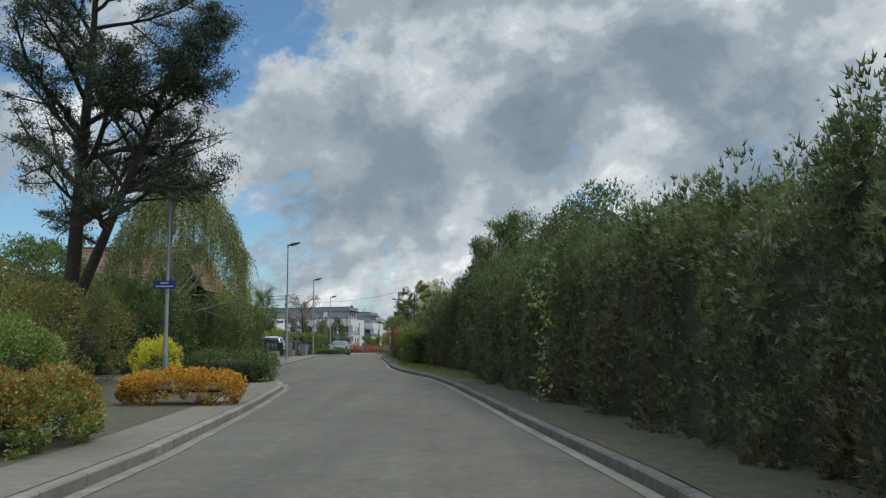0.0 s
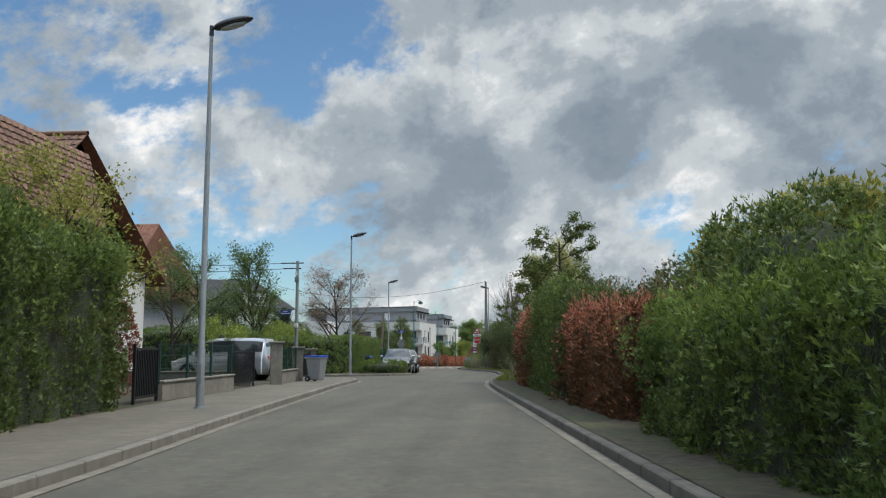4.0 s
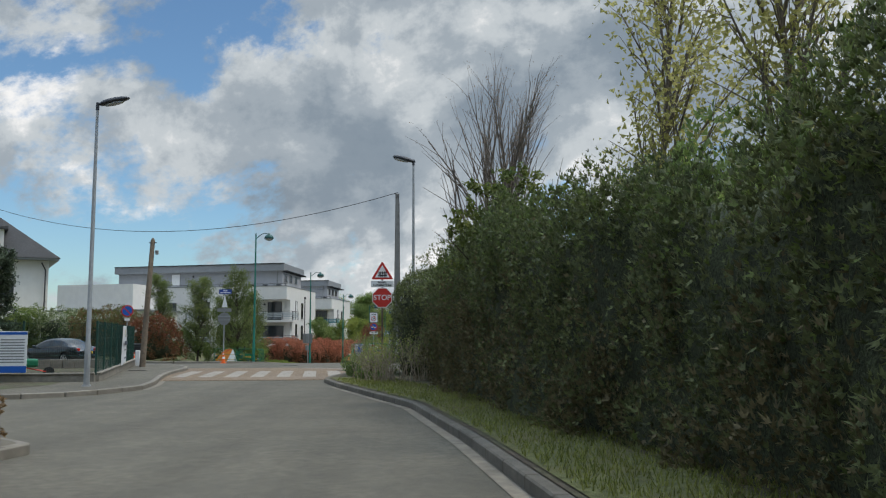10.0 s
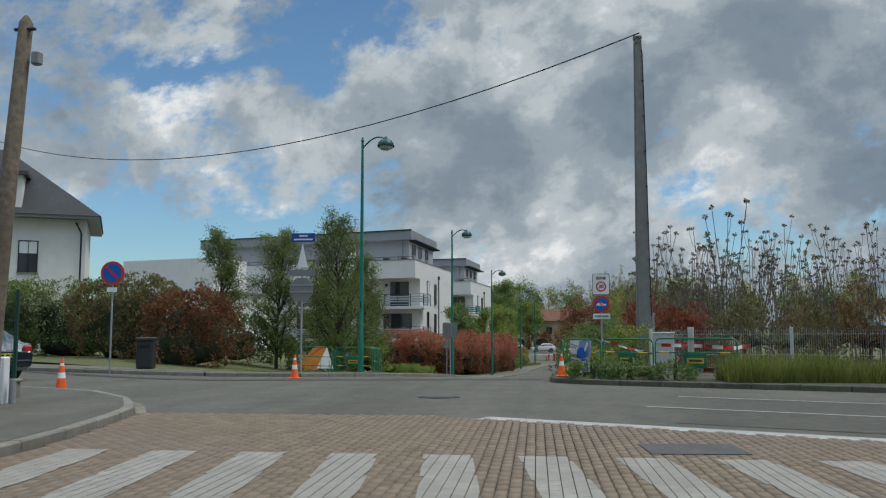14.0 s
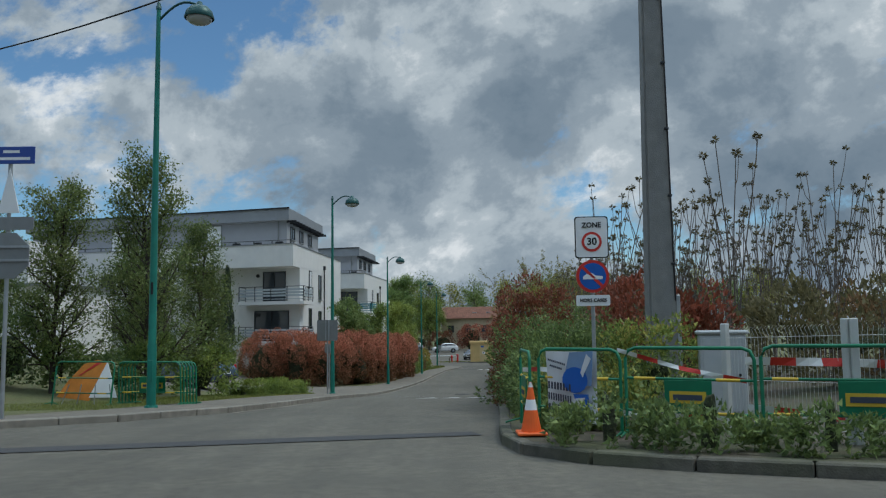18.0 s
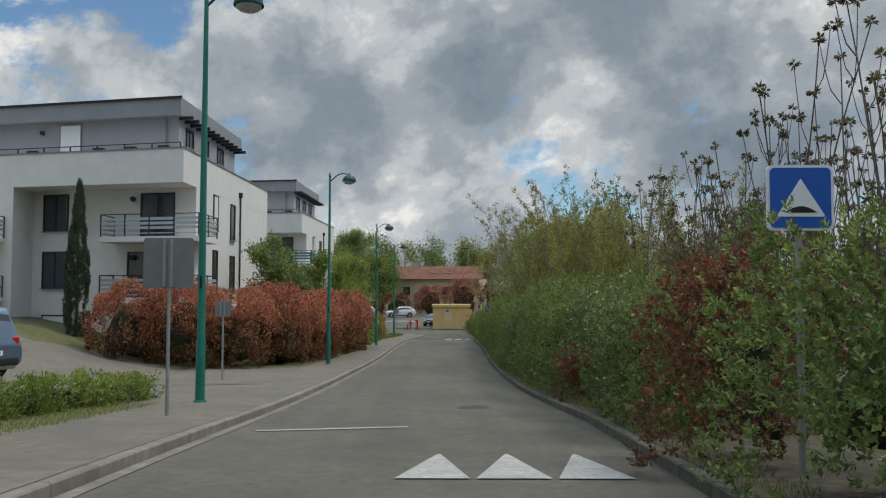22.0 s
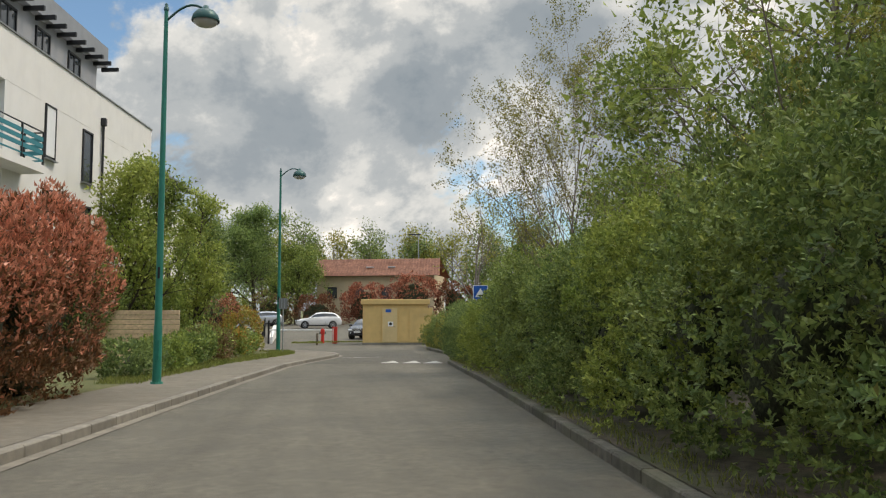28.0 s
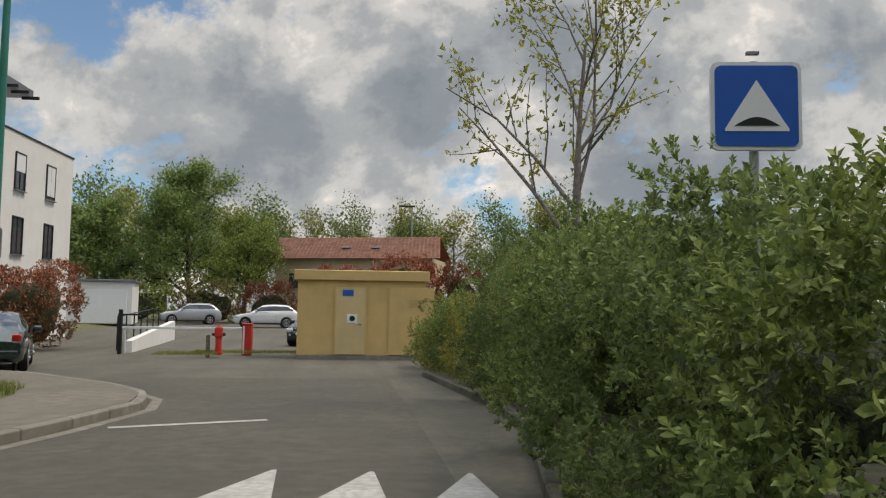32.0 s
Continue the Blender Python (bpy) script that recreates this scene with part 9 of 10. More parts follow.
def tufted_sapling(seed, h):
    """A thin pale sapling whose bare upright stems end in tufts of young dark leaves."""
    r = np.random.RandomState(seed)
    t = thing("sapling", "bare pale sapling with tufts of dark young leaves", "sapling", (0, 0, -50), group="saplings behind the corner")
    n = r.randint(2, 5)
    P, tips = [], []
    for i in range(n):
        a = r.uniform(0, 6.28)
        hh = h * r.uniform(0.72, 1.0)
        lean = r.uniform(0.05, 0.24) * hh
        z = np.linspace(0, 1, 8)
        x = lean * z ** 1.4 * math.cos(a) + 0.12 * math.cos(a) + 0.05 * np.sin(z * 7 + i)
        y = lean * z ** 1.4 * math.sin(a) + 0.12 * math.sin(a) + 0.05 * np.cos(z * 6 + i)
        main = np.c_[x, y, z * hh - 0.1, 0.026 - 0.014 * z]
        P.append(main)
        tips.append(main[-1, :3])
        for j in range(r.randint(2, 5)):
            b = main[r.randint(3, 7), :3]
            g2 = r.uniform(0, 6.28)
            ln = r.uniform(0.6, 1.9)
            q = np.linspace(0, 1, 5)
            tw = np.c_[b[0] + 0.32 * ln * np.sqrt(q) * math.cos(g2), b[1] + 0.32 * ln * np.sqrt(q) * math.sin(g2), b[2] + ln * q, 0.013 - 0.005 * q]
            P.append(tw)
            tips.append(tw[-1, :3])
    part("trunk", tube_mesh("trunk", P, M["bark_pale2"], 5), None, t, "thin pale upright stems")
    c = np.array(tips)
    k = 22
    m = len(c) * k
    ax = r.normal(0, 1, (m, 3)) * [1, 1, 0.6]
    ax /= np.linalg.norm(ax, axis=1)[:, None]
    pos = np.repeat(c, k, 0) + ax * 0.08 + np.array([0, 0, 0.02])
    part("crown", leaves_mesh("crown", leaf_quads(pos, ax, r.normal(size=(m, 3)), r.uniform(0.09, 0.17, m), r.uniform(0.04, 0.065, m)), M["tuft"]), None, t, "dark tufts of young leaves")
    return t


M["bark_pale2"] = mat("sapling_bark", (0.15, 0.125, 0.105), 0.9, var=0.25, scale=10)
protos = [tufted_sapling(500 + i, 7.2) for i in range(5)]
spots = []
for k in range(17):
    y = 157.0 + 23 * k / 16 + rk.normal(0, 0.6)
    x = float(kx(KERB_R2[4:21])(y)) + rk.uniform(3.2, 8.0)
    spots.append((x, y, rk.uniform(0.82, 1.05)))
for k in range(96):
    u = k / 95
    y = 151.5 + 22 * u ** 1.25 + rk.normal(0, 1.2)
    x = float(np.interp(y, [150, 165, 182], [-3.2, -6.6, -7.2])) + rk.uniform(-1.2 + 2.6 * u, 10.0) * (1 - 0.5 * u)
    spots.append((x, max(y, 149.5), float(np.interp(y, [150, 160, 172, 184], [0.78, 0.86, 0.85, 0.85])) * rk.uniform(0.72, 1.08)))
for k, (x, y, sc) in enumerate(spots):
    m = Matrix.Translation((x, y, gzf(x, y) + STEP)) @ Matrix.Rotation(rk.uniform(0, 6.28), 4, "Z") @ Matrix.Scale(sc, 4)
    if k < 5:
        protos[k].matrix_world = m
    else:
        copy_thing(protos[k % 5], m)

UPRIGHT = [(16, 26, 0.55, 0.25, 0.12), (8, 28, 0.45, 0.2, 0.15), (0, 28, 0.4, 0.15, 0.3)]
FAN = [(18, 30, 0.72, 0.12, 0.06), (9, 26, 0.5, 0.1, 0.15), (4, 25, 0.45, 0.05, 0.2), (0, 22, 0.4, 0.05, 0.3)]
VASE = [(9, 29, 0.62, 0.15, 0.30), (7, 34, 0.42, 0.1, 0.2), (0, 30, 0.4, 0.1, 0.3)]
WOOD = [(14, 45, 0.42, 0.12, 0.22), (6, 40, 0.5, 0.08, 0.15), (0, 35, 0.35, 0.1, 0.3)]
BROAD = [(18, 52, 0.5, 0.12, 0.18), (9, 42, 0.5, 0.08, 0.15), (4, 36, 0.45, 0.0, 0.2), (0, 35, 0.35, 0.1, 0.3)]
for k, (x, y, h, spec, leafm, lf, per, sp, lb) in enumerate([
        (-1.8, 205.6, 9.6, BROAD, "fresh", (0.12, 0.075), 4, 0.24, "spreading tree in fresh bright green leaf"), (-0.7, 212.5, 9.0, BROAD, "fresh", (0.12, 0.075), 5, 0.2, "spreading tree in dense green leaf"),
        (2.0, 224.0, 8.2, BROAD, "fresh", (0.11, 0.07), 7, 0.2, "spreading tree in fresh yellow-green leaf"), (-2.9, 217.2, 8.8, FAN, "young_tip", (0.06, 0.036), 10, 0.09, "many-stemmed tree in thin olive-brown leaf"), (-2.9, 231.8, 7.2, VASE, "olive", (0.11, 0.06), 7, 0.10, "young tree with sparse yellow-green leaf")]):
    tree("roadside_tree", lb, (x, y), h, 0.055 if spec is FAN else 0.10, spec, leafm, lf, per, sp, "bark_grey", seed=400 + k, trunk_len=h * 0.8)


def coppice(seed, h, leafm, per):
    """Many upright stems from one stool, each with short leafy side shoots."""
    r = np.random.RandomState(seed)
    t = thing("coppiced_tree", "many-stemmed upright tree in thin olive spring leaf", "tree", (0, 0, -50), group="coppiced trees behind the hedge")
    paths, tips = [], []
    for i in range(13):
        a = r.uniform(0, 6.28)
        s = r.uniform(0.05, 0.5)
        grow(r, (0.5 * math.cos(a) * s, 0.5 * math.sin(a) * s, -0.1), (s * math.cos(a), s * math.sin(a), 1), h * r.uniform(0.65, 1.0), 0.035, 0, [(13, 32, 0.20, 0.25, 0.22), (0, 28, 0.4, 0.15, 0.3)], paths, tips)
    part("trunk", tube_mesh("trunk", [q if q[0, 3] > 0.02 else q[::3] for q in paths], M["bark_grey"], 4), None, t, "thin upright grey stems")
    P = np.repeat(np.array([q for q, dd in tips]), per, 0)
    m = len(P)
    v = leaf_tris(P + r.normal(0, 0.07, (m, 3)), r.normal(size=(m, 3)) + [0, 0, 0.5], r.normal(size=(m, 3)), r.uniform(0.06, 0.12, m), r.uniform(0.035, 0.065, m))
    part("crown", leaves_mesh("crown", v, M[leafm], 3), None, t, "thin leafy crown")
    return t


cop = [coppice(540, 8.5, "olive", 22), coppice(541, 8.5, "young_tip", 21), coppice(542, 8.5, "young_tip", 19)]
for k, (x, y, sc) in enumerate(((-6.1, 178.0, 0.66), (-5.4, 182.5, 0.78), (-2.6, 180.0, 0.8), (-5.1, 186.5, 1.15), (-3.9, 189.5, 1.3), (-2.4, 187.5, 1.2), (-4.2, 194.5, 1.28), (-3.6, 198.5, 1.28), (-2.2, 195.0, 1.2), (-3.4, 202.5, 1.1), (-3.6, 185.0, 1.1), (-3.4, 192.4, 1.2), (-4.4, 198.0, 1.0), (-4.9, 191.5, 1.22), (-6.3, 181.5, 0.62), (-4.4, 196.5, 1.1))):
    m = Matrix.Translation((x, y, gzf(x, y) + STEP)) @ Matrix.Rotation(rk.uniform(0, 6.28), 4, "Z") @ Matrix.Scale(sc, 4)
    if k < 3:
        cop[k].matrix_world = m
    else:
        copy_thing(cop[k % 3], m)

# lawn trees and shrubs facing the flats
M["column_leaf"] = leaf_mat("column_leaf", (0.046, 0.07, 0.026), (0.105, 0.125, 0.045), trans=0.45)
COLUMN = [(36, 42, 0.30, 0.35, 0.06), (7, 40, 0.42, 0.15, 0.15), (0, 35, 0.4, 0.1, 0.3)]
for k, (x, y, h, tr) in enumerate(((-24.3, 160.0, 6.6, 0.1), (-20.95, 158.8, 7.1, 0.1), (-20.9, 164.0, 5.9, 0.09), (-28.1, 163, 6.4, 0.1), (-23.5, 165.5, 5.5, 0.09))):
    tree("columnar_tree", "slender columnar tree in mid-green leaf on the lawn", (x, y), h, tr, COLUMN, "column_leaf", (0.085, 0.05), 17, 0.17, "bark", seed=430 + k, trunk_len=h * 0.94, group="columnar trees on the lawn")
for k, (x, y, sx, sy, h, m, tm, lb) in enumerate([
        (-20.9, 159.2, 1.6, 1.8, 1.9, "mid_green", "shrub_green", "leafy green shrub round the tree foot"), (-20.7, 163.8, 2.0, 2.0, 1.9, "shrub_green", "spring_green", "leafy green shrub round the tree foot"),
        (-22.8, 161.4, 2.4, 2.2, 1.4, "shrub_dark", "mid_green", "low dark shrub on the lawn"), (-24.2, 160.3, 1.5, 1.5, 1.9, "mid_green", "shrub_green", "leafy green shrub round the tree foot"),
        (-26.2, 154.6, 4.2, 3.4, 3.1, "photinia_dark", "photinia", "large rounded shrub with rusty red-brown leaves"), (-30.2, 157.0, 4.6, 4, 3.6, "bronze", "shrub_dark", "loose dark shrub with bronze leaves"),
        (-26.4, 160.6, 3, 2.6, 2.2, "shrub_dark", "mid_green", "low dark shrub beside the lawn"), (-34.5, 160.0, 5, 4, 3.4, "shrub_dark", "white_flower", "garden shrub with creamy white blossom"),
        (-38.5, 160, 5, 4, 3.8, "mid_green", "shrub_green", "leafy garden shrub near the house"), (-42, 150, 5, 4, 3.4, "shrub_dark", "mid_green", "dark garden shrub near the house")]):
    bush("lawn_shrub", lb, "shrub", (x, y), (sx, sy, h), m, (0.11, 0.06), 1.5, seed=440 + k, rough=0.3, tip_mat=tm, tip_frac=0.45, face=(0.5, -1))
hedge("low_hedge", "low clipped bright green hedge beside the footway", "hedge", [(-19.9, 165.6, 0.55), (-19.7, 167.5, 0.62), (-19.4, 170, 0.62), (-19.0, 172.6, 0.5)], 1.7, "shrub_green", (0.09, 0.05), 1.7, face=-1, rough=0.07, top_rough=0.05, seed=460, tip_mat="spring_green", tip_frac=0.8)
tree("conifer", "dark pointed conifer before the pale house", (-38.2, 155.3), 7.6, 0.14, [(60, 62, 0.26, 0.1, 0.06), (6, 45, 0.4, 0.1, 0.2), (0, 30, 0.4, 0.1, 0.3)], "pine", (0.2, 0.08), 12, 0.16, "bark", seed=459, trunk_len=7.3, category="conifer")
def cypress(at, h, rad, seed):
    """A pencil cypress: upright plumes of dark fronds round a thin trunk, tapering to a point."""
    r = np.random.RandomState(seed)
    t = thing("cypress", "slim dark pencil cypress beside the flats", "conifer", (at[0], at[1], gzf(*at) + STEP - 0.02))
    part("trunk", tube_mesh("trunk", [[(0, 0, -0.1, 0.07), (0, 0, h * 0.5, 0.05), (0.02, 0, h * 0.96, 0.012)]], M["bark"], 7), None, t)
    m = 260
    z = h * r.uniform(0.02, 0.97, m)
    w = rad * np.interp(z / h, [0, 0.12, 0.4, 0.75, 1], [0.7, 1.0, 1.0, 0.6, 0.08]) * r.uniform(0.75, 1.1, m)
    a = r.uniform(0, 6.28, m)
    d = np.c_[np.cos(a), np.sin(a), np.full(m, 0.35)]
    P, e, N, out = clumps(r, np.c_[w * np.cos(a), w * np.sin(a), z], d, 0.14, 60, 2.4)
    n = len(P)
    P[:, 2] = np.maximum(P[:, 2], 0.05)
    v = blades("frond", P, e * 0.3 + r.normal(0, 0.25, (n, 3)) + np.array([0, 0, 1.0]), e + r.normal(0, 0.4, (n, 3)), r.uniform(0.1, 0.2, n), r.uniform(0.015, 0.03, n), r)
    part("crown", blade_mesh("crown", "frond", v, M["pine"]), None, t, "tight dark upright fronds")


cypress((-26.6, 190.6), 6.9, 0.5, 461)
RED = [(-23.6, 189.0), (-21.6, 189.2), (-19.7, 190.2), (-18.3, 192.6), (-17.6, 195.2), (-17.1, 197.8), (-16.8, 200.4), (-16.4, 203.0), (-16.1, 205.6), (-15.8, 208.2), (-15.8, 210.4)]
for k, (x, y) in enumerate(RED):
    bush("photinia_shrub", "tall photinia shrub with bright red young leaves", "shrub", (x, y), (3.3, 4.2, (3.2, 3.5, 3.1, 3.6, 3.0, 3.3, 3.1, 3.4, 3.2, 3.3, 3.6, 3.9)[k]), "photinia_dark", (0.10, 0.045), 2.0, seed=462 + k * 11, rough=0.3, tip_mat="photinia_bright", tip_frac=0.85, face=(0.7, -1), flat=0.9, group="photinia hedge by the flats", upward=0.8)
for k, (x, y, sx, sy, h, m, tm, lb) in enumerate([
        (-14.9, 217.0, 1.5, 3.2, 0.95, "shrub_dark", "mid_green", "low dark shrub beside the footway"), (-14.8, 220.2, 1.5, 3.2, 0.95, "shrub_green", "spring_green", "low leafy shrub beside the footway"),
        (-14.5, 223.4, 1.6, 3.2, 1.15, "mid_green", "shrub_green", "low leafy shrub beside the footway"), (-14.2, 226.6, 1.6, 3.2, 1.2, "bronze", "shrub_green", "low shrub with bronze young leaves"),
        (-13.9, 229.8, 1.6, 3.0, 1.1, "shrub_green", "orange_leaf", "low shrub with orange-tinged leaves"), (-13.8, 232.8, 1.8, 2.8, 1.0, "mid_green", "spring_green", "low leafy shrub beside the footway"),
        (-14.1, 235.8, 1.9, 3.2, 2.0, "olive", "orange_leaf", "low shrub with olive and orange leaves"), (-18.3, 224, 3.0, 4, 3.4, "mid_green", "shrub_green", "tall leafy shrub behind the plank fence"), (-17.4, 230, 3.2, 4.5, 3.2, "shrub_green", "spring_green", "tall leafy shrub beside the flats"),
        (-17.5, 252.5, 3.2, 3.4, 2.9, "photinia_dark", "photinia_bright", "rounded photinia bush with red-brown leaves"), (-19.3, 246.5, 2.4, 2.4, 2.0, "shrub_dark", "photinia", "small shrub beside the parked saloon")]):
    bush("verge_shrub", lb, "shrub", (x, y), (sx, sy, h), m, (0.10, 0.055), 1.8, seed=470 + k, rough=0.25, tip_mat=tm, tip_frac=0.5, face=(0.6, -1))
for k, (x, y, h, leafm, lb) in enumerate([(-19.2, 197.0, 6.4, "mid_green", "young tree in green leaf behind the red hedge"), (-18.4, 203.5, 6.0, "mid_green", "young tree in green leaf behind the red hedge"), (-17.8, 209.5, 6.4, "shrub_green", "young tree in green leaf behind the red hedge"),
                                          (-17.0, 224.6, 7.4, "spring_green", "pyramidal tree in fresh yellow-green leaf"), (-15.8, 232.4, 7.2, "spring_green", "pyramidal tree in fresh green leaf"), (-19.8, 214.0, 5.6, "fresh", "young tree in fresh leaf beside the flats"), (-16.6, 228.2, 7.6, "fresh", "pyramidal tree in fresh green leaf"), (-16.0, 236.4, 7.0, "mid_green", "pyramidal tree in dense green leaf")]):
    tree("garden_tree", lb, (x, y), h, 0.1, [(26, 42, 0.30, 0.2, 0.10), (7, 40, 0.45, 0.12, 0.15), (0, 35, 0.4, 0.1, 0.3)], leafm, (0.14, 0.08), 13, 0.2, "bark", seed=480 + k, trunk_len=h * 0.92)
tree("big_tree", "large round-headed tree behind the car park", (-18.5, 297.0), 14.5, 0.3, BROAD, "laurel", (0.26, 0.16), 10, 0.5, "bark", seed=490)
tree("big_tree", "large dark tree behind the car park", (-27.0, 298.0), 10.0, 0.25, BROAD, "laurel", (0.32, 0.2), 4, 0.4, "bark", seed=491)
tree("big_tree", "tree in bright green leaf behind the car park", (-13.5, 294.5), 10.0, 0.2, BROAD, "fresh", (0.22, 0.13), 6, 0.4, "bark", seed=492)
# wood beyond the red-roofed house
wood = [tree("woodland_tree", lb, (0, 0), 17, 0.3, WOOD, m, (0.38, 0.24), 11, 0.85, "bark_grey", seed=494 + i, group="wood beyond the car park", z0=-60.0)
        for i, (m, lb) in enumerate((("olive", "tall tree in thin yellow-green spring leaf"), ("mid_green", "tall tree in green leaf at the wood edge"), ("shrub_green", "tall tree in young green leaf at the wood edge")))]
for k in range(44):
    x, y = -75 + 3.2 * k + rk.normal(0, 1.2), 320 + rk.uniform(-8, 16)
    if -9 < x < 30 and y < 318:
        y += 9
    m = Matrix.Translation((x, y, -4.0)) @ Matrix.Rotation(rk.uniform(0, 6.28), 4, "Z") @ Matrix.Scale(rk.uniform(0.82, 1.04), 4)
    if k < 3:
        wood[k].matrix_world = m
    else:
        copy_thing(wood[k % 3], m)
for k, (x, y, sx, sy, h, m, tm, lb) in enumerate([
        (-21, 290.6, 5, 2.6, 3.4, "shrub_green", "olive", "shrubs behind the parked cars"), (-15.8, 290.8, 5, 2.6, 3.4, "bronze", "shrub_green", "shrubs behind the parked cars"), (-10.8, 290.4, 5, 2.6, 3.4, "photinia_dark", "photinia", "red-brown shrubs behind the parked cars"),
        (-5.5, 287.5, 5.5, 3, 4.6, "photinia", "photinia_bright", "red-leaved shrubs before the low house"), (0, 287, 5.5, 3, 5.6, "photinia", "photinia_bright", "red-leaved shrubs before the low house"), (5, 287, 5, 3, 4.8, "photinia_dark", "photinia", "red-leaved shrubs before the low house"),
        (10, 286, 6, 5, 4.6, "olive", "shrub_green", "olive-green thicket beside the house"), (16, 282, 7, 6, 5.5, "shrub_green", "olive", "leafy thicket beside the house"), (-26.5, 288, 3.6, 3, 3.6, "photinia_dark", "photinia", "red-leaved shrub by the white garage"),
        (6, 262, 6, 9, 4.6, "mid_green", "shrub_green", "leafy thicket behind the yellow hut"), (9, 252, 7, 9, 4.4, "shrub_green", "olive", "leafy thicket behind the yellow hut")]):
    bush("far_shrub", lb, "shrub", (x, y), (sx, sy, h), m, (0.2, 0.11), 1.5, seed=520 + k, rough=0.5, tip_mat=tm, tip_frac=0.5, face=(-0.2, -1), upward=0.9)


# ---- grass ----
def grass(label, areas, n, h, seed, material="grass", kind="stuff", spread=0.35):
    """Blades in patches; an area is (x, y, half width, half length)."""
    r = np.random.RandomState(seed)
    A = np.array(areas, float)
    w = A[:, 2] * A[:, 3]
    i = r.choice(len(A), n, p=w / w.sum())
    x = A[i, 0] + r.uniform(-1, 1, n) * A[i, 2]
    y = A[i, 1] + r.uniform(-1, 1, n) * A[i, 3]
    hh = h * r.uniform(0.4, 1.2, n) * (0.75 + 0.25 * wav(np.c_[x, y, x * 0], 1.3, seed))
    z = gz(x, y) + STEP + 0.01
    d = np.c_[r.normal(0, spread, n), r.normal(0, spread, n), np.ones(n)]
    b = np.c_[x, y, z]
    s = np.c_[r.normal(size=n), r.normal(size=n), np.zeros(n)]
    s = s / (np.linalg.norm(s, axis=1)[:, None] + 1e-9) * (0.006 + 0.012 * hh[:, None])
    v = np.stack([b - s, b + s, b + d * hh[:, None]], 1).reshape(-1, 3)
    me = mesh_np("grass", v, np.arange(len(v)).reshape(-1, 3), M[material])
    return tagged(part("grass", me), label, "grass", kind=kind)


def verge_areas(line, y0, y1, off, half, step=1.0):
    f = kx(line)
    return [(float(f(y)) + off, y, half, step / 2) for y in np.arange(y0, y1, step)]


grass("short rough grass on the verge under the hedge", verge_areas(KERB_R, 84, 122, 1.15, 0.95), 26000, 0.10, 600)
grass("thin grass and weeds along the kerb", verge_areas(KERB_R, 28, 46, 0.9, 0.6) + verge_areas(KERB_R, 76, 84, 0.7, 0.5), 9000, 0.12, 601)
grass("tall uncut grass at the foot of the fence", [(-5.0, 141.6, 2.6, 0.8), (-1.5, 140.4, 2.6, 0.9), (2.5, 138.8, 2.4, 0.9)], 24000, 0.78, 602, spread=0.25)
grass("mown lawn grass beside the footway", verge_areas(KERB_L5[3:], 151, 171, -4.2, 2.0), 24000, 0.07, 603)
grass("rough grass beside the low shrubs", verge_areas(KERB_L5[12:], 214, 236, -2.4, 0.5), 9000, 0.2, 604)
grass("rough grass at the barrier", [(-9.0, 248.8, 2.0, 0.8), (-11, 247.6, 1.0, 0.8)], 4000, 0.12, 605)
grass("weeds along the right kerb", verge_areas(KERB_R2[4:], 146, 240, 0.35, 0.25), 9000, 0.12, 606)


# ---- works at the corner ----
M["barrier_green"] = mat("barrier_green", (0.01, 0.16, 0.075), 0.45, 0.0, 0.15, 6, stain=0.25)
M["barrier_yellow"] = mat("barrier_yellow", (0.62, 0.42, 0.04), 0.5, 0.0, 0.12, 6, stain=0.25)
M["cloth_white"] = mat("banner_cloth", (0.62, 0.64, 0.66), 0.7, var=0.06, scale=4, bump=0.2, bscale=12, stain=0.12)
M["picture_blue"] = mat("banner_picture", (0.10, 0.19, 0.36), 0.6, var=0.3, scale=3, tint=(0.22, 0.3, 0.4))
M["ink"] = mat("dark_ink", (0.05, 0.06, 0.085), 0.7, var=0.08, scale=6)
M["yellow_print"] = mat("yellow_print", (0.6, 0.5, 0.08), 0.6, var=0.1, scale=6)
M["cabinet_grey"] = mat("cabinet_grey", (0.42, 0.44, 0.44), 0.6, var=0.05, scale=5, stain=0.2)
M["netting"] = mat("windbreak_net", (0.018, 0.05, 0.04), 0.8, var=0.2, scale=3)
M["white_metal"] = mat("white_metal", (0.5, 0.52, 0.5), 0.5, 0.1, 0.06, 6, stain=0.15)
M["orange_dull"] = mat("faded_orange", (0.62, 0.22, 0.03), 0.6, var=0.15, scale=5, stain=0.3)
M["grey_print"] = mat("grey_print", (0.2, 0.21, 0.22), 0.6, var=0.1, scale=6)
M["iron"] = mat("cast_iron", (0.1, 0.095, 0.088), 0.7, 0.3, 0.2, 14, bump=0.3, bscale=60)
M["bin_dark"] = mat("bin_dark_grey", (0.055, 0.058, 0.062), 0.5, var=0.08, scale=6, stain=0.15)
M["tape_white"] = mat("tape_white", (0.72, 0.72, 0.7), 0.5, var=0.05, scale=6)


